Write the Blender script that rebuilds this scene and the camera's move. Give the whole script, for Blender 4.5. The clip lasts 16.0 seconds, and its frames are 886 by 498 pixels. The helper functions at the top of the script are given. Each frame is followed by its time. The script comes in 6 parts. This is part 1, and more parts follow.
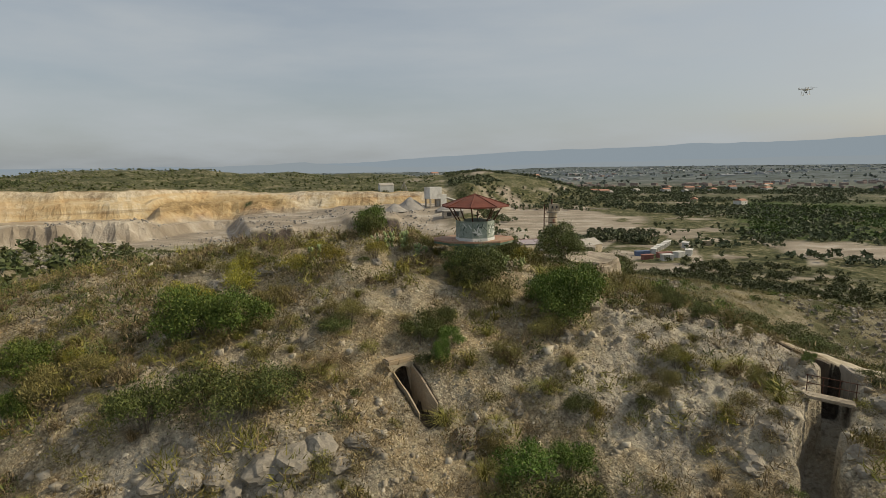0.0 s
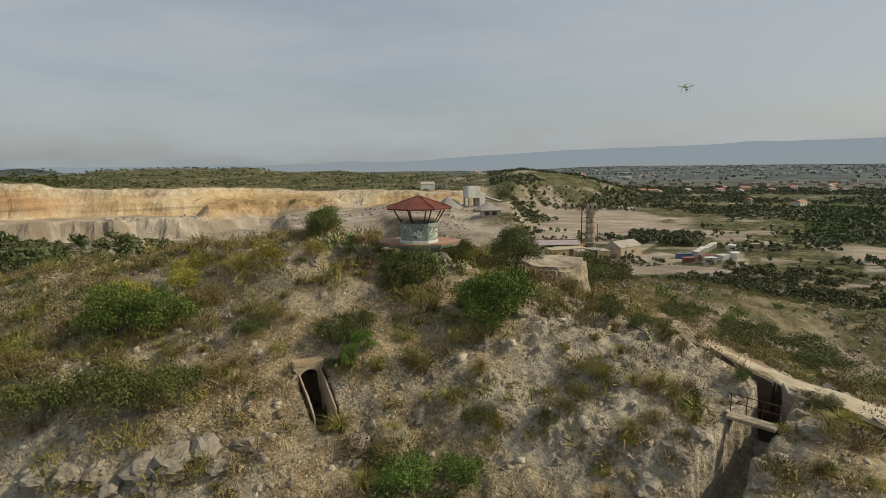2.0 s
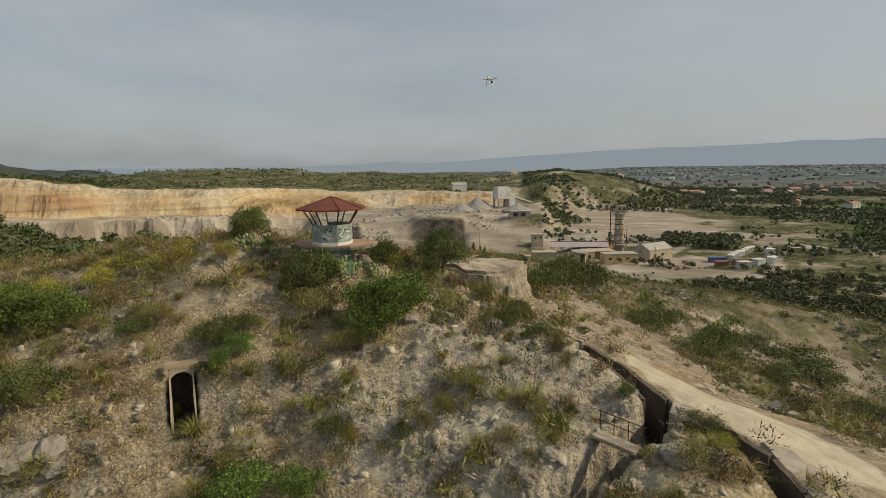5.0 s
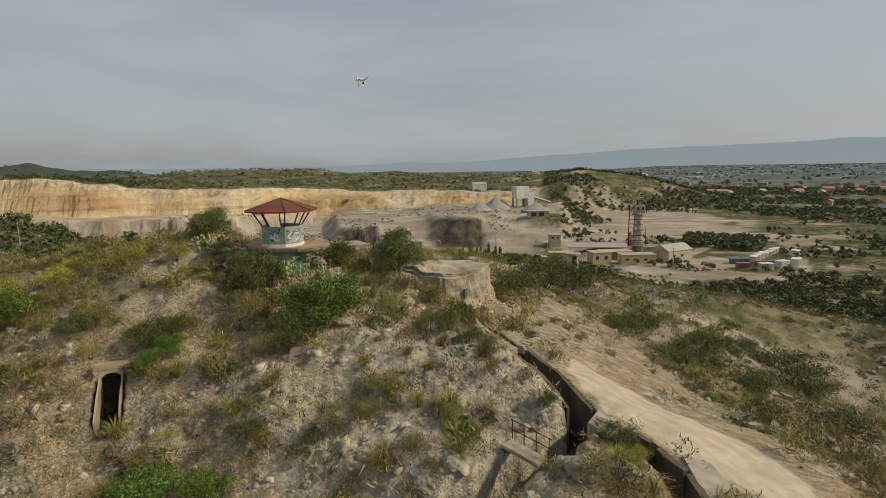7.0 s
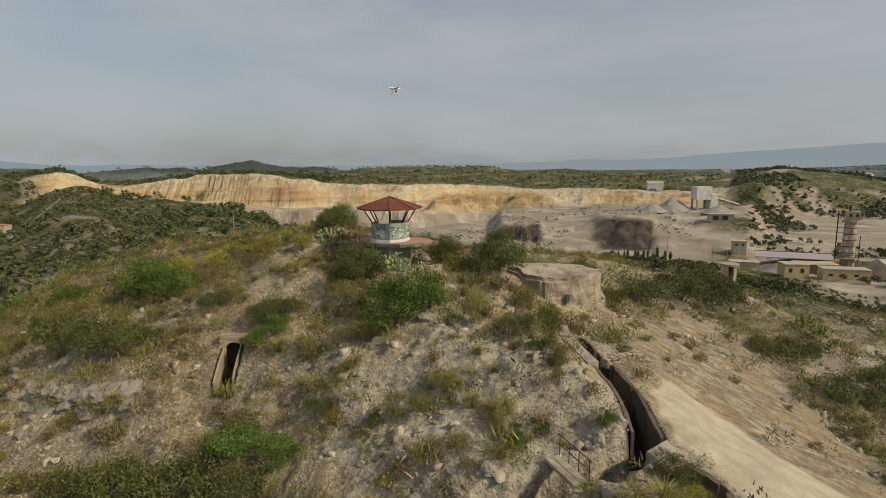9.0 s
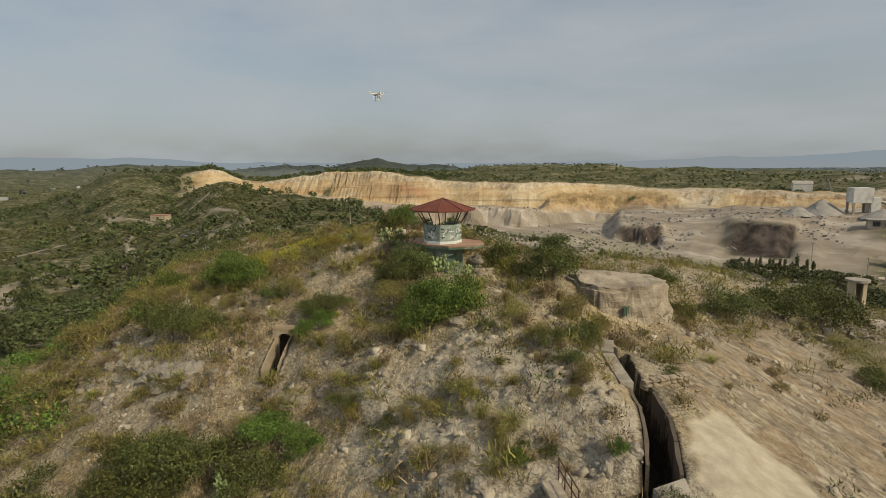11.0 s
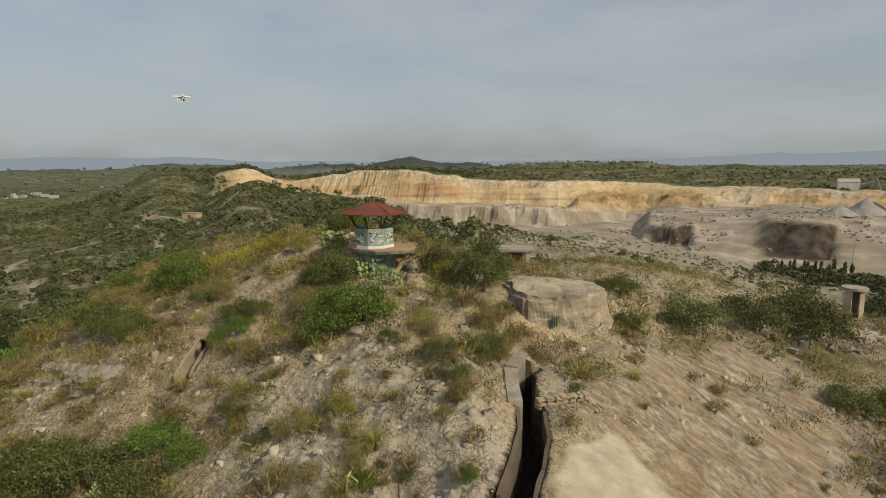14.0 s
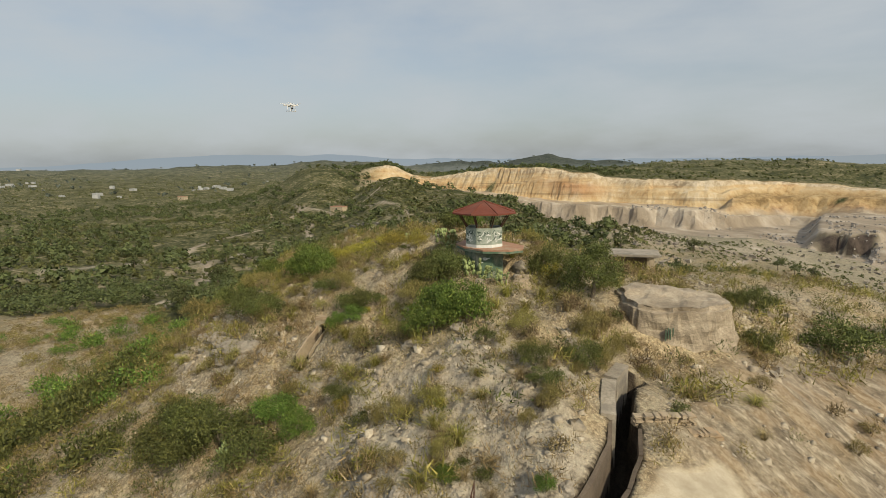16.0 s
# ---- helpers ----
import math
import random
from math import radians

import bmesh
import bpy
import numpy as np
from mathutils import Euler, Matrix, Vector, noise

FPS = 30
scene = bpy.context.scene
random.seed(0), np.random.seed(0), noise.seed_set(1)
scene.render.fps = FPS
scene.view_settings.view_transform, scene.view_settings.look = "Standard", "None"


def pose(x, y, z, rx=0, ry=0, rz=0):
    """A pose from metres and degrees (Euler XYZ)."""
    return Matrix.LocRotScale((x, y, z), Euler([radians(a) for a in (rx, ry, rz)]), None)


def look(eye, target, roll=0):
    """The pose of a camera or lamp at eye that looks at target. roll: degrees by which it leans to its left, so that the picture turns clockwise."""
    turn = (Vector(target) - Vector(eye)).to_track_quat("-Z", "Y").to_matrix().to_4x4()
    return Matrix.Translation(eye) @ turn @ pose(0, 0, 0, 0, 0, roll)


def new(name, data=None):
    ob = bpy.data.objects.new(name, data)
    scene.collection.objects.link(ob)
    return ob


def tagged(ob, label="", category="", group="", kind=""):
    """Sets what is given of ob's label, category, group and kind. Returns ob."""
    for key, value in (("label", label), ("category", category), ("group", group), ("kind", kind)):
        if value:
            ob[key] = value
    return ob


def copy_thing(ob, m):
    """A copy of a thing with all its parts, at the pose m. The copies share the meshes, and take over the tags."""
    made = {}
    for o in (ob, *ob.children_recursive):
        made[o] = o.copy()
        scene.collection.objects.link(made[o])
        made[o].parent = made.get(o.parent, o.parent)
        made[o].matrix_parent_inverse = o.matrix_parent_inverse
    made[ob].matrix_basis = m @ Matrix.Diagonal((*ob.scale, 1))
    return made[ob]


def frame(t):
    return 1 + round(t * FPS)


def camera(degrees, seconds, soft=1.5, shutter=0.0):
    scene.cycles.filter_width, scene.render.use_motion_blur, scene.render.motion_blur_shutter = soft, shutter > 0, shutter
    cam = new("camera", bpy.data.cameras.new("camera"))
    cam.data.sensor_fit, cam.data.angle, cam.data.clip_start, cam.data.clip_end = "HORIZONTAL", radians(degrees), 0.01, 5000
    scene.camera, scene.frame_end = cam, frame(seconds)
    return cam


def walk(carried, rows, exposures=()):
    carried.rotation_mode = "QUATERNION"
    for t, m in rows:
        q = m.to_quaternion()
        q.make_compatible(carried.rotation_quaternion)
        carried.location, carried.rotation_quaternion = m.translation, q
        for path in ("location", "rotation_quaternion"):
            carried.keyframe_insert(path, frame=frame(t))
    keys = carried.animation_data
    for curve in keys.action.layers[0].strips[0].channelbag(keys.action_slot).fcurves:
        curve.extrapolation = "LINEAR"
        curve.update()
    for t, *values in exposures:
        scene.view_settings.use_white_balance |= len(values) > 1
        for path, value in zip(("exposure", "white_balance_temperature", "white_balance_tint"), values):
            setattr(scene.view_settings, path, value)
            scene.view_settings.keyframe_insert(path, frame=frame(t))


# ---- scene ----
cam = camera(79.2, 16.0, soft=0.85)
METRES, EYE, TILT, LEAN, TURN = 35.0, 12.0, -8.75, 0.7, 0.0
ROWS = [
    (0.0, 0.0, 0.0, 0.0, -0.0, 0.0, -0.0),
    (0.5, 0.047, 0.0024, 0.0021, 1.43, -0.0, -0.23),
    (1.0, 0.0932, 0.0081, 0.0043, 2.53, -0.03, -0.42),
    (1.5, 0.1379, 0.0154, 0.0065, 3.52, -0.1, -0.57),
    (2.0, 0.1808, 0.0233, 0.0078, 5.0, -0.17, -0.82),
    (2.5, 0.2209, 0.031, 0.0093, 6.06, -0.2, -1.0),
    (3.0, 0.2586, 0.0394, 0.0104, 6.88, -0.17, -1.1),
    (3.5, 0.2939, 0.0483, 0.011, 7.51, -0.15, -1.19),
    (4.0, 0.3276, 0.0578, 0.0117, 8.1, -0.14, -1.25),
    (4.5, 0.3598, 0.068, 0.0131, 8.69, -0.14, -1.32),
    (5.0, 0.3906, 0.0782, 0.0151, 9.22, -0.18, -1.36),
    (7.5, 0.5417, 0.1206, 0.0253, 13.93, -0.4, -1.92),
    (8.0, 0.5705, 0.1291, 0.0282, 17.34, -0.6, -2.46),
    (8.5, 0.5988, 0.1384, 0.0312, 22.82, -0.95, -3.29),
    (9.0, 0.6266, 0.15, 0.0347, 29.76, -1.51, -4.27),
    (11.5, 0.7332, 0.2526, 0.0584, 43.08, -2.99, -5.82),
    (12.0, 0.7513, 0.2781, 0.063, 43.67, -3.09, -5.84),
    (12.5, 0.7695, 0.3044, 0.068, 44.29, -3.17, -5.86),
    (13.0, 0.7879, 0.3304, 0.0732, 44.83, -3.27, -5.89),
    (13.5, 0.8054, 0.3558, 0.0781, 45.37, -3.36, -5.92),
    (14.0, 0.8214, 0.3788, 0.0823, 46.14, -3.46, -5.97),
    (14.5, 0.8358, 0.3985, 0.0864, 49.26, -3.87, -6.33),
    (15.0, 0.8452, 0.409, 0.0889, 53.16, -4.41, -6.75),
    (15.5, 0.8492, 0.4116, 0.0905, 57.13, -4.95, -7.1),
    (16.0, 0.8502, 0.4104, 0.0916, 60.55, -5.42, -7.28),
]
walk(cam, [(t, pose(0, 0, EYE, TILT, LEAN, TURN) @ pose(METRES * x, METRES * y, METRES * z, 90 + pitch, roll, yaw)) for t, x, y, z, yaw, pitch, roll in ROWS],
     exposures=((0.0, 0.0, 6800, 8), (5.0, -0.05, 6800, 8), (9.0, -0.05, 6800, 8), (12.5, -0.05, 6800, 8), (14.0, 0.0, 6800, 8), (16.0, 0.22, 6800, 8)))

# ---- shape of the land ----
# soft mounds of the hill, 13 m apart, from x = -53 and y = 6
MOUNDS = [[1.0, 0.4, 0.0, 0.0, 3.5, 0.0, 0.0, 0.0],
          [0.0, -1.4, 5.2, 3.5, 0.0, 0.0, 0.0, 0.0],
          [-1.5, 1.8, 5.0, 1.4, 0.0, 4.5, 0.0, 2.2],
          [2.5, 2.4, 5.1, 2.6, 0.0, 0.0, 0.0, 1.5],
          [2.3, -0.9, 4.7, 4.0, 3.7, 5.3, 1.3, 0.0],
          [-2.2, 3.1, 4.8, 2.7, 2.8, 1.8, 0.0, 2.2],
          [-1.2, 7.4, 0.6, -2.2, 2.8, 1.0, 1.2, 1.8],
          [1.4, 0.0, 2.8, 2.3, 1.4, 1.3, 2.1, -0.3],
          [0.0, 0.0, 0.7, 0.0, -0.7, -3.4, 2.5, 0.0],
          [0.0, 0.0, -2.8, 2.1, -3.0, 0.0, 3.0, -0.5],
          [0.0, 0.0, 0.0, 0.0, -3.2, 0.0, 4.9, -10.2]]

# smaller folds, 6 m apart, from x = -16 and y = 15
FOLDS = [[-0.1, 0.4, -0.9, -0.2, -0.0, -0.0],
         [-0.6, 1.1, -0.7, -0.0, 0.0, 0.0],
         [0.3, 0.2, 0.2, 0.5, 0.1, 0.0],
         [0.2, -0.8, -0.1, -0.2, -0.1, -0.0],
         [0.0, -0.7, 0.8, -0.4, -0.3, -0.0],
         [0.1, -0.1, 0.1, -0.4, 0.3, -0.3],
         [0.1, 0.2, 0.1, -0.1, -0.0, -0.0],
         [0.0, -0.0, -0.1, -0.7, -0.6, 0.4]]


def ease(a, b, v):
    k = np.clip((v - a) / (b - a), 0, 1)
    return k * k * (3 - 2 * k)


def bump(v, centre, width):
    return np.exp(-((v - centre) / width) ** 2)


_table = np.random.RandomState(7).rand(64, 64)


def rough(x, y, size, octaves=3):
    """Value noise, about -1 to 1, with lumps of that size."""
    total, weight, x, y = 0.0, 1.0, np.asarray(x, float) / size, np.asarray(y, float) / size
    for k in range(octaves):
        i, j = np.floor(x).astype(int), np.floor(y).astype(int)
        u, v = x - i, y - j
        u, v = u * u * (3 - 2 * u), v * v * (3 - 2 * v)
        g = lambda a, b: _table[(i + a) % 64, (j + b) % 64]
        total = total + weight * (2 * ((g(0, 0) * (1 - u) + g(1, 0) * u) * (1 - v) + (g(0, 1) * (1 - u) + g(1, 1) * u) * v) - 1)
        x, y, weight = x * 2.03 + 11.3, y * 2.03 + 5.7, weight * 0.5
    return total


def heading(x, y):
    """Degrees to the left of +y, and distance, from the middle of the flight."""
    dx, dy = np.asarray(x, float) - 15, np.asarray(y, float) - 15
    return np.degrees(np.arctan2(-dx, dy)), np.hypot(dx, dy)


def hill(x, y):
    z = -13.0 + 0 * np.asarray(x, float)
    for i, column in enumerate(MOUNDS):
        for j, height in enumerate(column):
            if height:
                z = z + height * np.exp(-((x + 53 - 13 * i) ** 2 + (y - 6 - 13 * j) ** 2) / 338)
    for i, column in enumerate(FOLDS):
        for j, height in enumerate(column):
            if height:
                z = z + height * np.exp(-((x + 16 - 6 * i) ** 2 + (y - 15 - 6 * j) ** 2) / 36)
    return z


def quarry_wall(a, r):
    """Distance in front of (minus) or behind the quarry's upper face."""
    wall = 428 + 5 * np.sin(a * 0.31 + 1) + 34 * ease(35, 26, a) + 60 * ease(46, 60, a) - 3 * bump(a, 34.5, 1.2)
    wall = wall + 4.5 * rough(a, a * 0 + 3, 3.2, 2) + 0.5 * rough(a, a * 0 + 9, 0.5, 2)
    return r - wall


def bites(a):
    """Two pits dug into the upper floor (between nought and one), and the distance of their edge."""
    small = ease(18.9, 19.3, a) * ease(24.3, 23.0, a)
    large = ease(7.2, 7.8, a) * ease(14.6, 12.2, a)
    return small, large, 318 - 6 * bump(a, 10.5, 3) + 4 * rough(a, a * 0 + 1, 0.9, 3)


def upper_face(q, x, y, a):
    """How far up the upper face a point lies: a ledge half way, broader here and there."""
    jag = 1.0 * rough(x, y, 12, 3)
    ledge = 1.5 + 3.5 * ease(-0.2, 0.4, rough(a, a * 0 + 21, 4.0, 2))
    step = 0.5 + 0.14 * rough(a, a * 0 + 23, 6.0, 2)
    k = q + jag
    return step * ease(-11, -5.5, k) + 0.05 * ease(-5.5, -5.5 + ledge, k) + (0.95 - step) * ease(-5.5 + ledge, 0.5 + ledge, k)


def quarry_floor(x, y, a, r, floor):
    """The pit: grey lower face, bench, golden bank, ochre upper face and the ridge behind."""
    small, large, edge = bites(a + 0.35 * rough(x, y, 9, 1))
    half = 50 - 44 * small - 31 * large
    floor = floor + (9 + 4.5 * ease(18, 12, a)) * ease(edge - half, edge + half, r + 1.8 * rough(x, y, 6, 3)) * ease(24.6, 23.4, a)
    q = quarry_wall(a, r)
    jag = 2.2 * rough(x, y, 9, 4)
    low_top = np.interp(a, [22, 24, 30.6, 32.5, 34, 40, 66], [-26, -25.9, -24.1, -20, -18.8, -18.8, -12])
    bench = np.interp(a, [0, 8, 10, 14.7, 17.6, 24, 31.3, 33.7, 39.8, 46.7, 53.9, 66], [-20, -22.5, -22.8, -21.6, -18.5, -20.5, -22.5, -20, -18.5, -18, -13, -6])
    rim = np.interp(a, [-3, 0, 4, 8.2, 10.3, 14.8, 19.8, 25.1, 30.8, 36.8, 42.9, 46, 49, 55, 57.4, 60.9, 63.7, 66.3, 70],
                    [-3, -6, -9, -9, -8.5, -6.9, -7.2, -3.8, -2.3, -2.5, 0.4, 4.4, 8.4, 7.2, 4.8, 2.6, 5.7, 10.4, 7])
    rim = 12.4 + (rim - 12.4) * (r - q) / 435 + 0.9 * rough(a, a * 0 + 31, 1.1, 3)
    z = floor + (low_top - floor) * ease(-56, -48, q + jag + 1.5 * rough(a, a * 0 + 17, 0.8, 2)) * ease(22.3, 24.5, a)
    z = z + (bench + 0.5 * rough(x, y, 8, 3) - z) * ease(-44, -12, q)
    bank = ease(16.0, 19.0, a) * ease(32.2, 30.4, a)
    shelf = z + (-12.5 + 1.2 * rough(x, y, 14, 3) - z) * bank * np.interp(q + 1.5 * jag, [-40, -26, -16], [0, 0.85, 1])
    face = upper_face(q, x, y, a)
    z = np.maximum(z + (rim - z) * face, shelf * (1 - face) + rim * face)
    crest = np.interp(a, [5, 8, 11, 14, 16.5, 19, 22, 25, 28.5, 32, 35, 40, 45, 56], [0, -1, 1, 2, 7, 4.5, 6, 10, 9, 12.5, 11.5, 7, 5, -2])
    behind = rim + (crest - rim) * ease(30, 290, q) * (1 - 0.25 * bump(q, 110, 50)) + np.interp(q, [330, 470, 800], [0, -9, -36])
    return np.where(q > 8, behind, z)


def far_land(x, y):
    a, r = heading(x, y)
    shift = 150 * ease(44, 66, a)                          # the plateau reaches further on the side of the valley
    rs = np.where(r > 200, np.maximum(200, r - shift), r)
    rim_edge = 1 + 0.02 * rough(a, a * 0 + 5, 2.0)
    scrub = np.interp(rs * rim_edge, [0, 60, 120, 200, 236, 254, 300, 340, 380, 800, 1500, 3000, 4900], [-9, -9, -12, -17, -18, -36, -34, -32, -31, -31, -30, -20, -6])
    scrub = scrub + (4 * ease(30, 44, a) - 8 * ease(30, 15, a)) * ease(70, 200, r) * ease(254, 236, rs)
    scrub = scrub + 18 * ease(44, 66, a) * ease(150, 390, r) * ease(254, 236, rs)
    scrub = scrub + (4 * bump(a, 51.5, 3) - 5 * bump(a, 61, 3)) * ease(180, 300, r) * ease(254, 236, rs)
    plain = np.interp(r, [0, 60, 120, 190, 240, 500, 1500, 3000, 4900], [-9, -11, -22, -30, -32, -31, -28, -20, -6])
    valley = np.interp(r, [0, 60, 120, 220, 350, 520, 700, 1000, 1500, 3000, 4900], [-9, -10, -15, -20, -17, -12, -18, -26, -24, -18, -6])
    lower = np.interp(r, [0, 60, 120, 220, 350, 520, 700, 1000, 1500, 3000, 4900], [-9, -10, -16, -22, -26, -29, -30, -29, -25, -18, -6])
    valley = valley + (lower - valley) * ease(73, 81, a)
    q = quarry_wall(a, r)
    slack = 12 * ease(440, 560, r)                         # the ridge behind the quarry runs out gently
    pit = scrub + (quarry_floor(x, y, a, r, scrub) - scrub) * ease(-3.5 - slack, -0.5, a) * ease(238, 262, rs)
    left = ease(64, 72, a)
    right = ease(9, 2, a) * ease(262, 235, r) + ease(-1, -5 - slack, a) * ease(235, 262, r)
    right = np.clip(right + ease(20, 7, a) * ease(255, 225, r), 0, 1)
    z = pit * (1 - left) + valley * left
    z = z * (1 - right) + plain * right
    hills = 25 * bump(a, 73, 7) * bump(r, 545, 130) - 6 * bump(a, 63, 4) * bump(r, 560, 100) + 22 * bump(a, -9, 6) * bump(r, 640, 110) + 4 * bump(a, -2.0, 2) * bump(r, 450, 30)
    ridge = (46 - 12 * ease(74, 79, a)) * ease(33, 44, a) * ease(120, 108, a) + 21 * bump(a, 50, 2.8) + 11 * bump(a, 58.5, 3) + 9 * bump(a, 66.5, 2.5) + 4 * rough(a, a * 0 + 6, 1.6, 3)
    hills = hills + np.maximum(0, ridge) * bump(r, 1800, 230)
    hills = hills + 3.0 * rough(x, y, 90, 3) * ease(480, 600, r) * ease(1100, 850, r) * ease(2, 8, a) * ease(56, 48, a)
    wild = (1 - ease(-200, -150, q) * ease(40, 10, q) * ease(0, 6, a) * (1 - left)) * (1 - right * ease(180, 230, r))
    return z + hills + wild * (rough(x, y, 34) * 1.5 * ease(50, 120, r) + rough(x, y, 130) * 4 * ease(200, 700, r) * (1 - 0.7 * ease(2, 8, a) * ease(56, 48, a) * ease(1000, 800, r))) + 0.5 * rough(x, y, 9) * ease(90, 200, r)


def blend(x, y):
    """One on the hill and its long flank, nought beyond."""
    return ease(1.0, 0.72, np.hypot((x - 12) / 94, (y - 46) / 82))


def stony(x, y):
    """Where the bare stony hillside shows, between nought and one."""
    scree = ease(1.0, 0.75, np.hypot((x + 42) / 46, (y - 1) / 24) + 0.2 * rough(x, y, 14, 3))
    return np.maximum(np.maximum(scree, ease(1.0, 0.72, np.hypot((x - 5) / 62, (y - 36) / 50))), ease(1.0, 0.7, np.hypot((x - 40) / 52, (y - 62) / 50)))


def land(x, y):
    """Height of the ground without the trenches."""
    w = blend(x, y)
    dip = -1.1 * bump(np.hypot(x - 13.5, y - 36.0), 0, 1.9) - 2.2 * bump(np.hypot(x + 1.6, y - 50.6), 0, 9) + 1.2 * bump(np.hypot(x - 20, y - 73.4), 0, 7)
    fine = dip + 0.22 * rough(x, y, 5.1, 2) + 0.10 * rough(x, y, 1.7, 3)
    near = hill(x, y) + fine
    return near if np.all(w >= 1) else far_land(x, y) * (1 - w) + near * w

# ---- light ----
SUN_HEADING, SUN_HEIGHT = -86.0, 38.0          # degrees left of +y, degrees above the horizon
world = bpy.data.worlds.new("sky")
scene.world = world
world.use_nodes = True
wn, wl = world.node_tree.nodes, world.node_tree.links
wn.clear()
sky = wn.new("ShaderNodeTexSky")
sky.sky_type, sky.sun_disc = "NISHITA", False
sky.sun_elevation, sky.sun_rotation = radians(SUN_HEIGHT), radians(-SUN_HEADING)
sky.air_density, sky.dust_density, sky.ozone_density, sky.altitude = 1.0, 3.0, 1.0, 100
clear_air = wn.new("ShaderNodeBackground")
clear_air.inputs["Strength"].default_value = 0.1
wl.new(sky.outputs["Color"], clear_air.inputs["Color"])
veil = wn.new("ShaderNodeBackground")
veil.inputs["Color"].default_value = (0.43, 0.47, 0.515, 1)
veil.inputs["Strength"].default_value = 1.0
coord = wn.new("ShaderNodeTexCoord")
stretch = wn.new("ShaderNodeMapping")
stretch.inputs["Scale"].default_value = (1.0, 2.2, 6.0)
stretch.inputs["Rotation"].default_value = (0.1, 0.15, 0.5)
wl.new(coord.outputs["Generated"], stretch.inputs["Vector"])
cirrus = wn.new("ShaderNodeTexNoise")
cirrus.inputs["Scale"].default_value, cirrus.inputs["Detail"].default_value, cirrus.inputs["Roughness"].default_value = 1.6, 6, 0.55
wl.new(stretch.outputs["Vector"], cirrus.inputs["Vector"])
cover = wn.new("ShaderNodeMapRange")
cover.inputs["From Min"].default_value, cover.inputs["From Max"].default_value = 0.35, 0.7
cover.inputs["To Min"].default_value, cover.inputs["To Max"].default_value = 0.5, 0.95
wl.new(cirrus.outputs["Fac"], cover.inputs["Value"])
mixed = wn.new("ShaderNodeMixShader")
wl.new(cover.outputs["Result"], mixed.inputs["Fac"])
wl.new(clear_air.outputs["Background"], mixed.inputs[1])
wl.new(veil.outputs["Background"], mixed.inputs[2])
world_out = wn.new("ShaderNodeOutputWorld")
wl.new(mixed.outputs["Shader"], world_out.inputs["Surface"])

sun_lamp = bpy.data.lights.new("sun", "SUN")
sun_lamp.energy, sun_lamp.angle, sun_lamp.color = 3.1, radians(2.0), (1.0, 0.875, 0.65)
sun = new("sun", sun_lamp)
_h, _e = radians(SUN_HEADING), radians(SUN_HEIGHT)
sun.matrix_world = look((0, 0, 200), (200 * math.sin(_h) * math.cos(_e), -200 * math.cos(_h) * math.cos(_e), 200 - 200 * math.sin(_e)))

# ---- materials ----
def nodes_of(name):
    m = bpy.data.materials.new(name)
    m.use_nodes = True
    return m, m.node_tree.nodes, m.node_tree.links, m.node_tree.nodes["Principled BSDF"]


def noise_node(nt, vec, scale, detail=4.0, rough_=0.55):
    n = nt.nodes.new("ShaderNodeTexNoise")
    n.inputs["Scale"].default_value, n.inputs["Detail"].default_value, n.inputs["Roughness"].default_value = scale, detail, rough_
    nt.links.new(vec, n.inputs["Vector"])
    return n.outputs["Fac"]


def ramp(nt, fac, stops):
    r = nt.nodes.new("ShaderNodeValToRGB")
    while len(r.color_ramp.elements) < len(stops):
        r.color_ramp.elements.new(0.5)
    for e, (p, c) in zip(r.color_ramp.elements, stops):
        e.position, e.color = p, (*c, 1) if len(c) == 3 else c
    nt.links.new(fac, r.inputs["Fac"])
    return r.outputs["Color"]


def mix(nt, fac, a, b, how="MIX"):
    n = nt.nodes.new("ShaderNodeMix")
    n.data_type, n.blend_type = "RGBA", how
    for key, value in ((0, fac), (6, a), (7, b)):
        if hasattr(value, "is_linked"):
            nt.links.new(value, n.inputs[key])
        elif key == 0:
            n.inputs[0].default_value = value
        else:
            n.inputs[key].default_value = (*value, 1)
    return n.outputs[2]


def math_node(nt, op, a, b=0.0, c=0.0):
    n = nt.nodes.new("ShaderNodeMath")
    n.operation = op
    for key, value in enumerate((a, b, c)):
        if hasattr(value, "is_linked"):
            nt.links.new(value, n.inputs[key])
        else:
            n.inputs[key].default_value = value
    return n.outputs[0]


def place_of(nt, stretch_=(1, 1, 1)):
    g = nt.nodes.new("ShaderNodeNewGeometry")
    if stretch_ == (1, 1, 1):
        return g.outputs["Position"]
    m = nt.nodes.new("ShaderNodeMapping")
    m.inputs["Scale"].default_value = stretch_
    nt.links.new(g.outputs["Position"], m.inputs["Vector"])
    return m.outputs["Vector"]


def raise_bump(nt, bsdf, height, strength, distance):
    b = nt.nodes.new("ShaderNodeBump")
    b.inputs["Strength"].default_value, b.inputs["Distance"].default_value = strength, distance
    nt.links.new(height, b.inputs["Height"])
    nt.links.new(b.outputs["Normal"], bsdf.inputs["Normal"])


